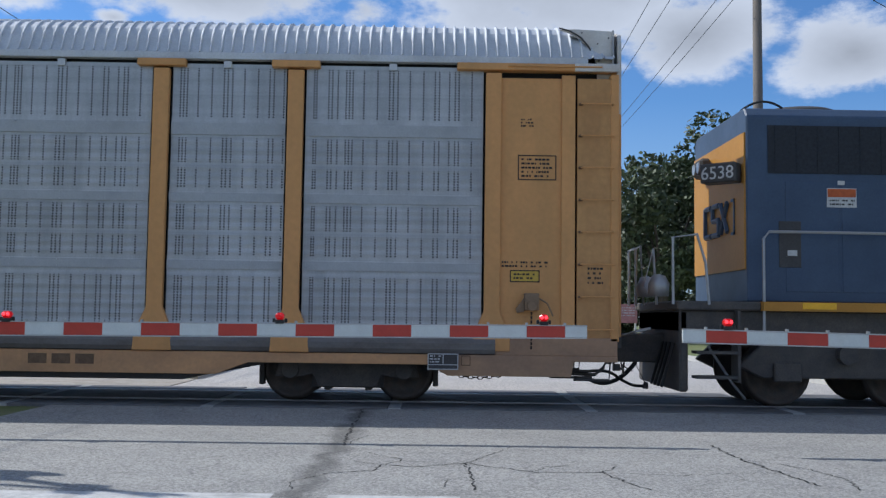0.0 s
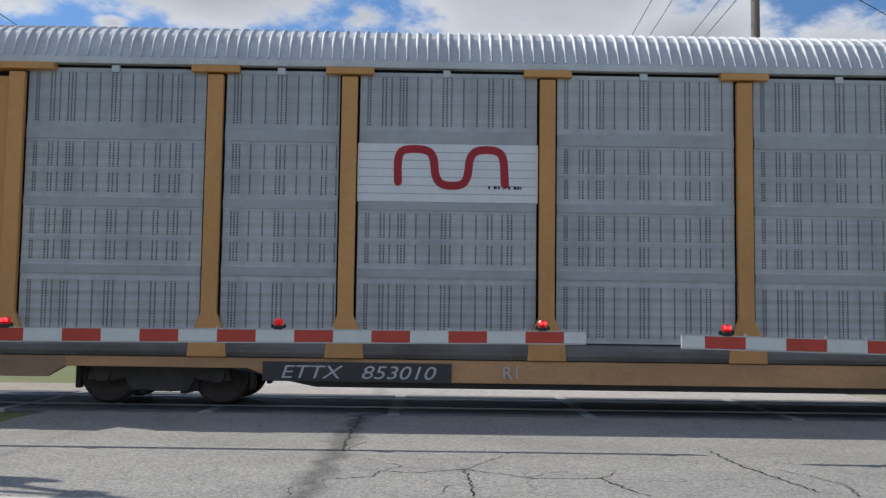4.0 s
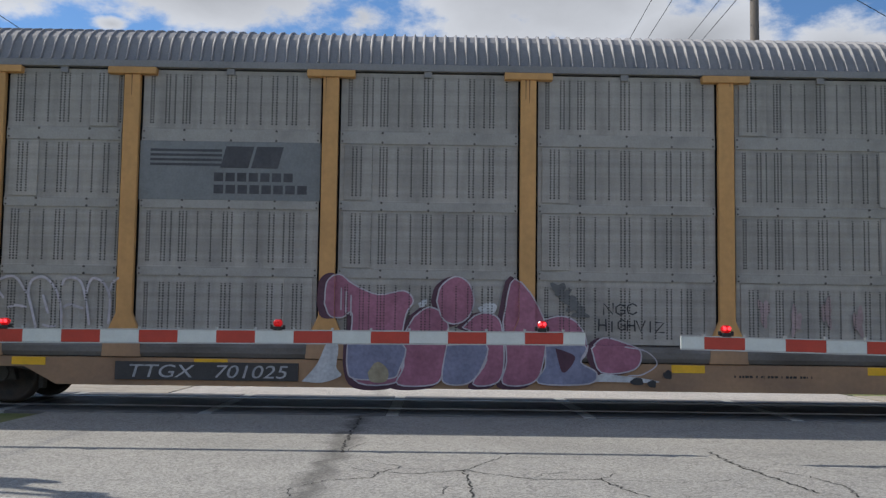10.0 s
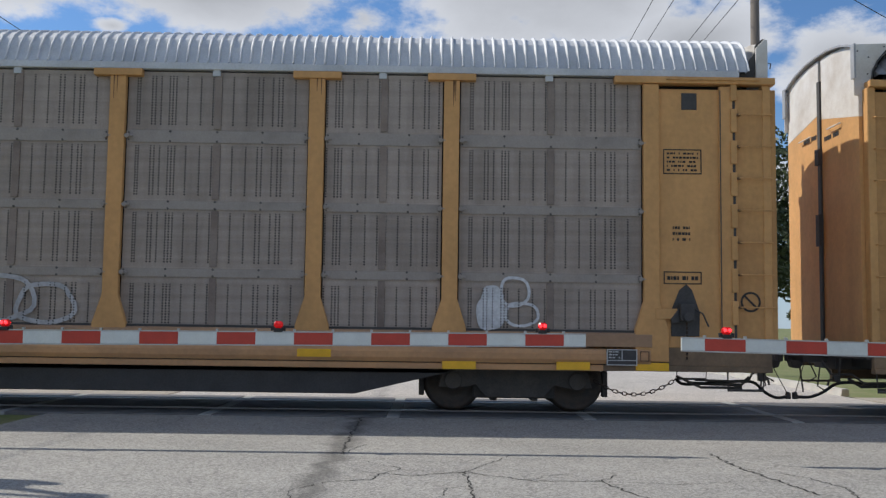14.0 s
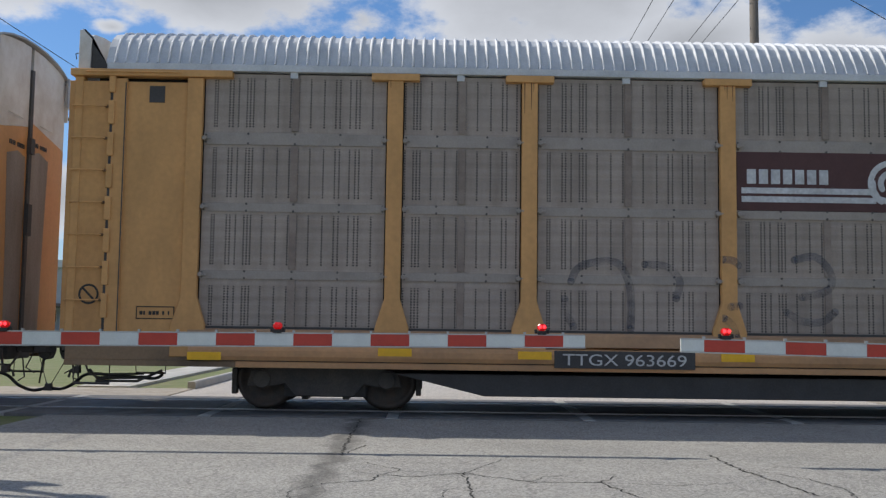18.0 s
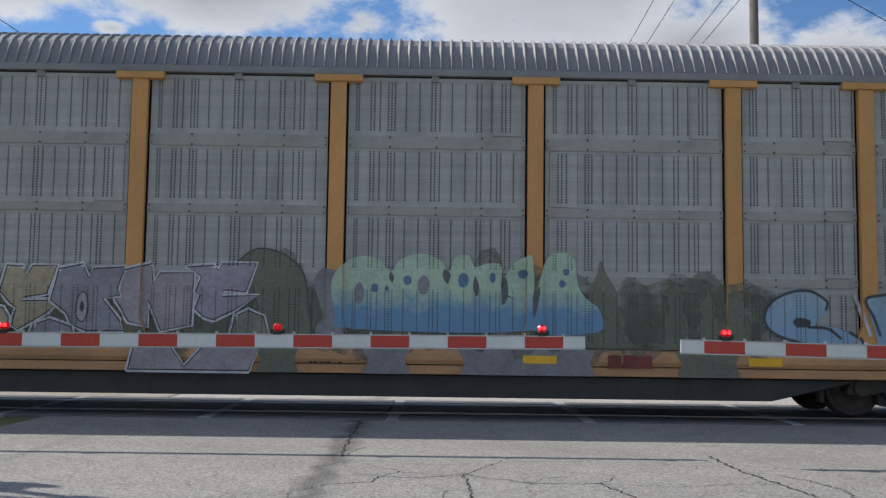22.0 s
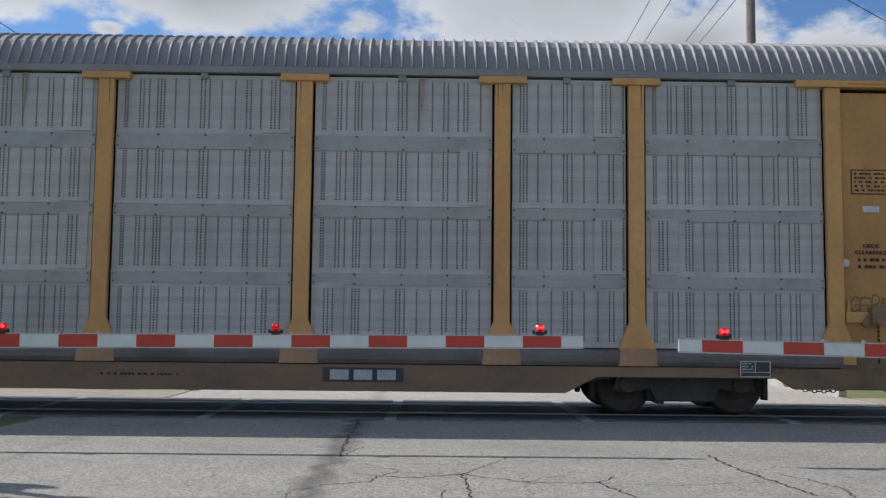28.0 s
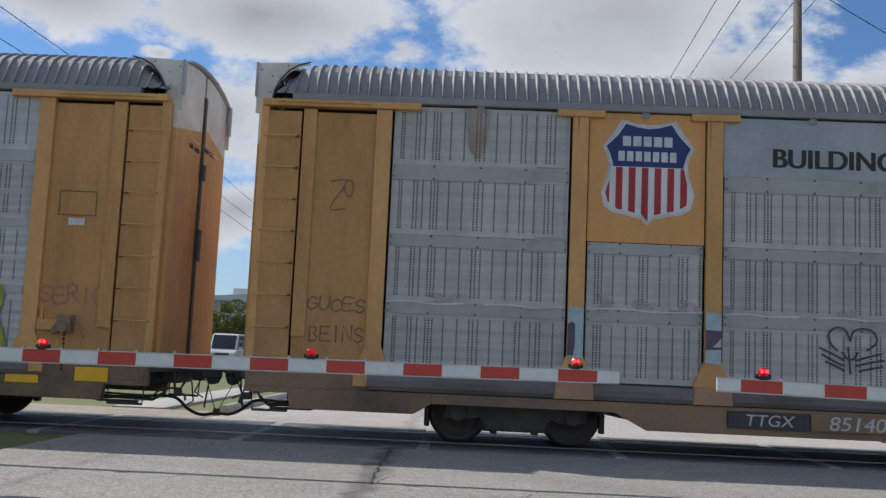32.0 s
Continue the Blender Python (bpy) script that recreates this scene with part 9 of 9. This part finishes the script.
def palm(x, y, h, seed):
    r = random.Random(seed)
    t = thing("palm_tree", "palm tree with a ragged drooping crown", "palm tree", (x, y, 0))
    part("trunk", Shape().lathe([(-0.1, 0.22), (h * 0.5, 0.17), (h - 0.4, 0.20), (h, 0.08)], 0, 0, "z", 10).mesh("trunk", m_bark, 0, True), t)
    V, Fc = [], []
    for k in range(46):
        a, up = r.uniform(0, 6.28), r.uniform(-0.5, 1.2)
        ln = r.uniform(1.2, 1.7)
        p = Vector((0, 0, h - 0.1))
        d = Vector((math.cos(a) * math.cos(up), math.sin(a) * math.cos(up), math.sin(up)))
        side = Vector((-math.sin(a), math.cos(a), 0))
        for i in range(8):
            q = p + d * ln / 8
            wd = 0.26 * math.sin(0.35 + i / 8 * 2.6)
            n = len(V)
            V += [tuple(p), tuple(p + side * wd + d * 0.10 - Vector((0, 0, 0.10))), tuple(q), tuple(p - side * wd + d * 0.10 - Vector((0, 0, 0.10)))]
            Fc += [(n, n + 1, n + 2), (n, n + 2, n + 3)]
            p = q
            d = (d + Vector((0, 0, -0.16))).normalized()
    me = bpy.data.meshes.new("fronds")
    me.from_pydata(V, [], Fc)
    me.materials.append(m_frond)
    part("fronds", me, t, "drooping fronds")


palm(-8.3, 72, 4.6, 4)
palm(-19.5, 118, 6.0, 5)

# ---------------------------------------------------------------- buildings
m_wall = mat("pale_grey_siding", (0.50, 0.53, 0.56), 0.7, 0, 0.06, 0.6, 20, 0.05, col2=(0.42, 0.45, 0.48))
m_roofm = mat("pale_metal_roof", (0.60, 0.62, 0.64), 0.5, 0.3, 0.06, 0.6, 20, 0.05)
m_glass = mat("dark_window_glass", (0.02, 0.025, 0.03), 0.08, 0, 0.02, 2, 10, 0.0, spec=0.8)


def warehouse(x0, x1, y0, y1, h, label):
    w = thing("warehouse", label, "building", ((x0 + x1) / 2, y0, 0))
    hx, d = (x1 - x0) / 2, y1 - y0
    part("wall", Shape().box(-hx, hx, 0, d, -0.1, h - 0.9).mesh("wall", m_wall), w)
    part("roof", Shape().prism([(-hx - 0.4, h - 0.9), (hx + 0.4, h - 0.9), (hx + 0.4, h - 0.6), (0, h + 0.35), (-hx - 0.4, h - 0.6)], "y", -0.5, d + 0.5).mesh("roof", m_roofm, 0.02), w, "low-pitched metal roof")
    part("roof_unit", Shape().box(-hx * 0.7, -hx * 0.3, d * 0.1, d * 0.2, h - 0.4, h + 0.9).mesh("roof_unit", m_roofm, 0.02), w)
    n = int(hx * 2 / 1.2)
    for i in range(n):
        x = -hx + (i + 0.5) * 2 * hx / n
        part("siding_rib", cached(("siding", round(h, 1)), m_wall, lambda: Shape().box(-0.05, 0.05, -0.06, 0.0, 0, h - 0.95).mesh("siding_rib", m_wall)), w, "", (x, 0, 0))
    for i in range(5):
        x = -hx + (i + 0.5) * 2 * hx / 5
        f = part("window", Shape().box(x - 1.0, x + 1.0, -0.09, -0.06, 1.0, 2.3).mesh("window", m_white), w)
        part("pane", Shape().box(x - 0.92, x + 0.92, -0.10, -0.092, 1.08, 2.22).mesh("pane", m_glass), f)
    part("awning", Shape().prism([(-0.0, 2.9), (-2.2, 2.6), (-2.2, 2.45), (0.0, 2.7)], "x", -hx, hx).mesh("awning", m_under), w, "dark awning along the front")


warehouse(-31, -12.6, 108, 160, 7.2, "long pale grey warehouse with a low metal roof")
warehouse(-52, -33, 96, 140, 7.4, "pale grey industrial hall with a low metal roof")

# ---------------------------------------------------------------- waiting and parked vehicles
m_tyre = mat("tyre_rubber", (0.02, 0.02, 0.02), 0.8, 0, 0.1, 8, 50, 0.1)
m_rim = mat("alloy_rim", (0.5, 0.5, 0.5), 0.35, 0.9, 0.05, 8, 50, 0.0)
m_lens = mat("clear_headlamp", (0.75, 0.76, 0.78), 0.15, 0.2, 0.03, 8, 50, 0.0)


def vehicle(x, y, turn, col, label, tall=1.7, length=4.7, van=False):
    """A car that faces -y before it is turned."""
    paint = mat("car_paint_" + label.split()[0], col, 0.25, 0.1, 0.03, 4, 40, 0.0)
    c = thing("car", label, "car", (x, y, 0), turn)
    L, W = length / 2, 0.90
    hood = -L * (0.45 if not van else 0.72)
    side = [(-L, 0.38), (-L, 0.78), (-L + 0.12, 0.92), (hood, 1.02), (L - 0.08, 1.05), (L, 0.85), (L, 0.40)]
    part("body", Shape().prism(side, "x", -W, W).mesh("body", paint, 0.05), c)
    cab = [(hood - 0.05, 1.0), (hood + 0.65, tall - 0.05), (hood + 0.95, tall), (L - 0.55, tall), (L - 0.10, 1.02)]
    part("cabin", Shape().prism(cab, "x", -W + 0.10, W - 0.10).mesh("cabin", paint, 0.05), c)
    ws = [(hood + 0.03, 1.06), (hood + 0.60, tall - 0.10)]
    part("windscreen", Shape().prism([(ws[0][0] - 0.09, ws[0][1]), (ws[1][0] - 0.09, ws[1][1]), (ws[1][0], ws[1][1]), (ws[0][0], ws[0][1])], "x", -W + 0.20, W - 0.20).mesh("windscreen", m_glass), c, "dark windscreen")
    for sx in (-1, 1):
        part("side_window", Shape().prism([(hood + 0.35, 1.08), (hood + 0.85, tall - 0.12), (L - 0.7, tall - 0.12), (L - 0.5, 1.08)], "x", sx * (W - 0.10), sx * (W - 0.085)).mesh("side_window", m_glass), c)
        part("headlight", Shape().box(sx * 0.72 - 0.15, sx * 0.72 + 0.15, -L - 0.02, -L + 0.05, 0.70, 0.84).mesh("headlight", m_lens, 0.02), c)
        part("mirror", Shape().box(sx * 1.0 - 0.10, sx * 1.0 + 0.10, hood + 0.35, hood + 0.45, 1.05, 1.18).mesh("mirror", paint, 0.02), c)
        for yy in (-L + 0.85, L - 0.85):
            w = part("wheel", cached("tyre", m_tyre, lambda: Shape().lathe([(-0.11, 0.20), (-0.11, 0.31), (-0.08, 0.34), (0.08, 0.34), (0.11, 0.31), (0.11, 0.20)], 0, 0, "y", 20).mesh("tyre", m_tyre, 0, True)), c, "", (sx * (W - 0.05), yy, 0.34), 90)
            part("rim", cached("rim", m_rim, lambda: Shape().disc(0, 0, 0, 0.20, "y", -0.10, 0.10, 18).mesh("rim", m_rim)), w)
    part("grille", Shape().box(-0.5, 0.5, -L - 0.015, -L + 0.03, 0.55, 0.80).mesh("grille", m_back, 0.01), c)
    part("bumper", Shape().box(-W, W, -L - 0.06, -L + 0.1, 0.36, 0.55).mesh("bumper", paint, 0.03), c)
    part("number_plate", Shape().box(-0.15, 0.15, -L - 0.07, -L - 0.06, 0.42, 0.52).mesh("number_plate", m_white), c)


vehicle(-15.0, 60, 4, (0.72, 0.72, 0.72), "white van waiting beside the road", 2.0, 5.2, True)
vehicle(-10.9, 94, 0, (0.70, 0.70, 0.69), "white pickup waiting in a row of cars", 1.75, 5.0)
vehicle(-13.6, 97, 6, (0.36, 0.38, 0.40), "silver saloon parked near a warehouse", 1.5)
vehicle(-8.2, 100, 0, (0.45, 0.46, 0.47), "grey saloon parked near a warehouse", 1.5)
vehicle(-5.9, 108, 0, (0.05, 0.06, 0.08), "dark saloon parked near a warehouse", 1.5)

# ---------------------------------------------------------------- signs and far signals
sg = thing("notice_board", "faded pink-red notice board on two posts", "sign", (9.15, 46, 0))
part("panel", Shape().box(-0.62, 0.62, -0.03, 0.03, 1.05, 1.95).mesh("panel", spraypaint("faded_pink_board", (0.50, 0.22, 0.22)), 0.01), sg)
part("panel_lines", bars(random.Random(3), -0.5, 0.5, 1.35, 1.85, -0.034, 4).mesh("panel_lines", p_white), sg)
for sx in (-0.55, 0.55):
    part("leg", Shape().box(sx - 0.04, sx + 0.04, 0.03, 0.09, -0.05, 1.9).mesh("leg", m_white, 0.005), sg)
rs = thing("road_sign", "small square white road sign on a post", "sign", (8.6, 112, 0))
part("panel", Shape().box(-0.45, 0.45, -0.03, 0.0, 2.6, 3.6).mesh("panel", m_wht, 0.01), rs)
part("post", Shape().rod([(0, 0.03, -0.1), (0, 0.03, 3.6)], 0.04).mesh("post", m_alu), rs)
cab = thing("signal_cabinet", "grey relay cabinet beside the track", "cabinet", (11.5, 19.6, 0))
part("body", Shape().box(-0.6, 0.6, -0.4, 0.4, -0.04, 1.9).mesh("body", m_alu, 0.02), cab)
part("roof", Shape().box(-0.66, 0.66, -0.46, 0.46, 1.9, 1.98).mesh("roof", m_alu, 0.01), cab)
part("door", Shape().box(-0.55, 0.55, -0.43, -0.40, 0.15, 1.8).mesh("door", m_alu, 0.006), cab)
ts = thing("traffic_signals", "row of far traffic lights on a mast arm over the road", "traffic light", (0, 320, 0))
part("mast", Shape().rod([(9.5, 0, 0), (9.5, 0, 6.2), (-10, 0, 6.4)], 0.12).mesh("mast", m_alu), ts)
for x in (-8, -4.5, -1.0, 2.5):
    b = part("signal_head", Shape().box(x - 0.25, x + 0.25, -0.3, -0.05, 5.6, 6.9).mesh("signal_head", m_back, 0.02), ts)
    part("red_lens", Shape().disc(x, 0, 6.6, 0.14, "y", -0.32, -0.30, 14).mesh("red_lens", lamp_dim), b)
# ---------------------------------------------------------------- the locomotive ahead of the first car
m_blue = mat("dark_blue_loco_paint", (0.066, 0.10, 0.16), 0.45, 0, 0.08, 1.0, 30, 0.03, col2=(0.05, 0.076, 0.125), spec=0.3)
m_lyel = mat("loco_yellow_paint", (0.52, 0.255, 0.05), 0.5, 0, 0.06, 1.0, 30, 0.03, spec=0.2)
m_grille = mat("black_intake_mesh", (0.022, 0.026, 0.034), 0.7, 0, 0.2, 20, 90, 0.4)
m_steel = mat("grey_handrail", (0.42, 0.42, 0.42), 0.45, 0.5, 0.06, 6, 60, 0.0)
loco = thing("locomotive", "dark blue diesel locomotive with a yellow rear end", "locomotive")
LO = 3.05    # its rear platform's edge, at the start


def lp(name, shape, m, parent=None, label="", bevel=0.0, smooth=False):
    return part(name, shape.mesh(name, m, bevel, smooth), parent or loco, label)


hood = [(1.40, 1.55), (1.40, 4.28), (1.30, 4.40), (-1.20, 4.40), (-1.33, 4.26), (-1.33, 1.55)]
lp("hood_cable", Shape().rod(sag((1.5, -0.9, 4.42), (2.2, -0.7, 4.52), -0.12), 0.018), m_hose)
lp("long_hood", Shape().prism([(y, z) for y, z in hood], "x", 1.44, 17.5), m_blue, None, "dark blue hood with flared radiator section", 0.02)
endw = lp("end_sheet", Shape().prism([(1.36, 2.02), (1.36, 4.02), (-1.29, 4.02), (-1.29, 2.02)], "x", 1.415, 1.44), m_lyel, None, "yellow rear end sheet")
nb = lp("number_board", Shape().box(-0.27, 0.27, -0.03, 0.25, -0.145, 0.145), m_black, None, "black angled board with white numerals", 0.02)
nb.location, nb.rotation_euler = (1.08, -1.15, 3.44), (0, 0, radians(-40))
writing("numerals", "6538", 0.185, m_letter, nb, 0, -0.036, -0.092, 0.95)
for y0, runs in ((0.62, [[(0, 0), (0.32, 0)], [(0, 0), (0, 0.46)], [(0, 0.46), (0.32, 0.46)]]), (0.20, [[(0, 0), (0.32, 0)], [(0.32, 0), (0.32, 0.23)], [(0.32, 0.23), (0, 0.23)], [(0, 0.23), (0, 0.46)], [(0, 0.46), (0.32, 0.46)]]), (-0.22, [[(0, 0), (0.34, 0.46)], [(0, 0.46), (0.34, 0)]])):
    s = Shape()
    for p, q in runs:
        s.rod([(1.404, y0 - p[0], 2.62 + p[1]), (1.404, y0 - q[0], 2.62 + q[1])], 0.045, 6)
    lp("dark_mark", s, m_blue, endw, "dark blue block mark")
lp("dark_mark", Shape().box(1.400, 1.416, -0.86, -0.82, 2.56, 3.10).box(1.400, 1.416, -0.86, -0.70, 2.56, 2.60).box(1.400, 1.416, -0.86, -0.70, 3.06, 3.10), m_blue, endw, "dark blue bracket mark")
lp("headlight_housing", Shape().box(1.22, 1.40, 0.28, 0.72, 3.60, 3.90), m_under, endw, "twin headlight housing", 0.04)
for y in (0.38, 0.62):
    lp("headlight", Shape().disc(0, y, 3.75, 0.09, "x", 1.20, 1.22, 18), m_alu, endw, "round headlight")
lp("intake", Shape().box(1.75, 7.5, -1.345, -1.30, 3.42, 4.12), m_grille, None, "black radiator intake")
for k in range(18):
    x = 1.85 + 0.31 * k
    lp("intake_bar", Shape().box(x, x + 0.02, -1.352, -1.345, 3.42, 4.12), m_grille)
for k in range(3):
    x = 2.65 + 1.75 * k
    lp("roof_fan", Shape().lathe([(4.38, 0.78), (4.50, 0.78), (4.58, 0.60), (4.60, 0.0)], x, 0.0, "z", 24), m_black, None, "round black radiator fan", 0, True)
for k in range(6):
    x0 = 2.0 + 0.82 * k
    lp("hood_door", Shape().box(x0, x0 + 0.78, -1.338, -1.325, 1.70, 3.30), m_blue, None, "", 0.004)
ctl = lp("door_recess", Shape().box(1.90, 2.22, -1.342, -1.335, 2.05, 2.72), m_black, None, "recessed control panel with a white label", 0.004)
lp("label", Shape().box(2.02, 2.16, -1.348, -1.343, 2.22, 2.30), m_letter, ctl)
wn = lp("warning_sign", Shape().box(2.60, 3.03, -1.346, -1.339, 2.93, 3.21), m_letter, None, "white warning sign with an orange head")
lp("sign_head", Shape().box(2.61, 3.02, -1.350, -1.346, 3.08, 3.20), spraypaint("orange_print", (0.60, 0.13, 0.03)), wn)
lp("sign_lines", bars(random.Random(4), 2.64, 3.0, 2.95, 3.06, -1.350, 2), m_ink, wn)
lp("small_label", Shape().box(2.76, 2.86, -1.346, -1.339, 3.26, 3.32), m_letter)
# frame, walkway and platform
lp("frame", Shape().box(0.45, 17.5, -1.35, 1.35, 1.10, 1.42), m_under, None, "black frame", 0.02)
lp("walkway", Shape().box(1.60, 17.5, -1.55, -1.33, 1.42, 1.55).box(1.60, 17.5, 1.33, 1.55, 1.42, 1.55), m_lyel, None, "yellow walkway edge")
for k in range(5):
    x = 2.15 + 1.55 * k
    lp("reflector", Shape().box(x, x + 0.48, -1.56, -1.55, 1.45, 1.54), m_bright)
lp("rear_platform", Shape().box(0.40, 1.60, -1.45, 1.45, 1.42, 1.55), m_under, None, "black rear platform", 0.02)
lp("pilot", Shape().box(0.45, 0.58, -1.35, 1.35, 0.25, 1.42), m_under, None, "black pilot plate", 0.03)
for z in (0.45, 0.80, 1.12):
    lp("step", Shape().box(0.65, 1.25, -1.52, -1.25, z, z + 0.04), m_under)
lp("step_side", Shape().box(1.24, 1.28, -1.52, -1.2, 0.40, 1.42), m_under)
rails = [[(0.85, -1.46, 1.50), (0.80, -1.46, 2.10), (0.68, -1.46, 2.50), (0.35, -1.40, 2.46), (0.35, -1.40, 1.50)],
         [(1.62, -1.50, 1.05), (1.62, -1.50, 2.45), (1.70, -1.50, 2.55), (2.6, -1.50, 2.55), (9.0, -1.50, 2.50), (17.0, -1.50, 2.50)],
         [(0.30, -0.6, 1.50), (0.25, -0.6, 2.35), (0.10, -0.6, 1.75)], [(0.30, 0.3, 1.50), (0.25, 0.3, 2.45), (0.30, 0.9, 2.45), (0.30, 0.9, 1.5)], [(0.28, 1.35, 1.5), (0.28, 1.35, 2.45), (0.28, 0.9, 2.45)]]
for ln in rails:
    lp("handrail", Shape().rod(ln, 0.022, 6), m_steel, None, "grey tubular handrail")
for x in (4.2, 6.4, 8.6, 10.8):
    lp("stanchion", Shape().rod([(x, -1.50, 1.5), (x, -1.50, 2.51)], 0.020), m_steel)
for y in (-0.15, -0.95):
    lp("bell_cup", Shape().lathe([(1.62, 0.0), (1.62, 0.15), (1.80, 0.16), (1.92, 0.10), (1.95, 0.0)], 0.25, y, "z", 14), m_steel, None, "pale rounded hose box", 0, True)
lp("drawbar_box", Shape().box(-0.35, 0.46, -0.35, 0.35, 0.62, 1.05), m_under, None, "", 0.02)
lp("coupler", Shape().prism([(-0.95, -0.15), (-0.75, -0.20), (-0.55, -0.10), (-0.2, -0.10), (-0.2, 0.10), (-0.55, 0.12), (-0.80, 0.18), (-0.78, 0.04), (-0.88, 0.02)], "z", 0.70, 1.0), m_under, None, "black cast coupler head", 0.02)
for k in range(4):
    y = -1.15 + 0.22 * k
    lp("air_hose", Shape().rod(sag((0.42, y, 0.95), (0.25, y + 0.05, 0.30), 0.02) , 0.025), m_hose)
lp("jumper_cable", Shape().rod(sag((0.05, -0.3, 0.62), (-0.75, -0.4, 0.40), 0.20), 0.035), m_hose)
lp("uncoupling_rod", Shape().rod([(0.05, -1.3, 1.15), (-0.15, -1.25, 1.1), (-0.25, -0.5, 1.0), (-0.4, -0.2, 1.08)], 0.02), m_steel)
tk = lp("truck", Shape().prism([(1.35, 0.62), (1.7, 0.95), (6.0, 0.95), (6.4, 0.62), (6.0, 0.45), (1.7, 0.45)], "y", -1.18, -1.02).prism([(1.35, 0.62), (1.7, 0.95), (6.0, 0.95), (6.4, 0.62), (6.0, 0.45), (1.7, 0.45)], "y", 1.02, 1.18), m_under, None, "black three-axle truck", 0.02)
for k, x in enumerate((2.05, 3.85, 5.65)):
    s = Shape().disc(0, 0, 0, 0.09, "y", -1.1, 1.1, 12)
    for sgn in (-1, 1):
        s.lathe([(sgn * d, q) for d, q in ((0.80, 0.09), (0.80, 0.20), (0.76, 0.22), (0.76, 0.40), (0.80, 0.43), (0.80, 0.49), (0.68, 0.50), (0.66, 0.525), (0.65, 0.45), (0.66, 0.09))], 0, 0)
    w = part("wheelset", s.mesh("wheelset", m_wheel, 0, True), tk, "", (x, 0, 0.52))
    WHEELS.append((w, 0.50))
    lp("axle_box", Shape().box(x - 0.2, x + 0.2, -1.25, -1.18, 0.40, 0.68), m_under, tk, "", 0.02)
    lp("brake_cylinder", Shape().disc(x + 0.85, 0, 0.80, 0.14, "y", -1.32, -1.15, 14), m_under, tk)
lp("fuel_tank", Shape().prism([(-1.35, 1.0), (1.35, 1.0), (1.25, 0.40), (0.8, 0.28), (-0.8, 0.28), (-1.25, 0.40)], "x", 7.3, 12.0), m_under, None, "black fuel tank", 0.02)
lp("sand_pipe", Shape().rod([(1.0, -0.85, 0.9), (1.35, -0.9, 0.35), (1.55, -0.85, 0.12)], 0.02), m_steel)


# ---------------------------------------------------------------- what moves
def motions():
    """The train rolls past at a nearly even pace; wheels turn with it."""
    shift = [(0.0, 0.0), (0.5, 2.094), (1.0, 4.19), (2.0, 8.397), (2.5, 10.491), (4.5, 19.052), (5.0, 21.168), (6.0, 25.403), (7.0, 29.643), (8.0, 33.898), (9.0, 38.163), (10.0, 42.42), (11.0, 46.693),
             (12.0, 50.967), (13.0, 55.254), (14.0, 59.548), (14.5, 61.703), (16.5, 70.377), (17.0, 72.554), (18.0, 76.894), (19.0, 81.229), (19.5, 83.541), (20.0, 85.69), (21.0, 89.974), (22.0, 94.25),
             (23.0, 98.521), (24.0, 102.787), (25.0, 107.026), (26.0, 111.241), (26.5, 113.329), (28.5, 121.729), (29.0, 123.815), (30.0, 127.99), (31.0, 132.143), (32.0, 136.279)]
    for n, c in enumerate(CARS):
        walk(c, [(t, pose(MIDDLES[n] + s, TRACK_Y, 0.012)) for t, s in shift])
    walk(loco, [(t, pose(LO + s, TRACK_Y, 0.012)) for t, s in shift])
    ts, ss = [t for t, s in shift], [s for t, s in shift]
    for w, r in WHEELS:
        at = w.location.copy()
        n = int(136.3 / r / 1.30) + 1
        rows = []
        for k in range(n + 1):
            t = 32.0 * k / n
            a = float(np.interp(t, ts, ss)) / r
            rows.append((t, pose(at.x, at.y, at.z, 0, math.degrees(a) % 360, 0)))
        walk(w, rows)


motions()
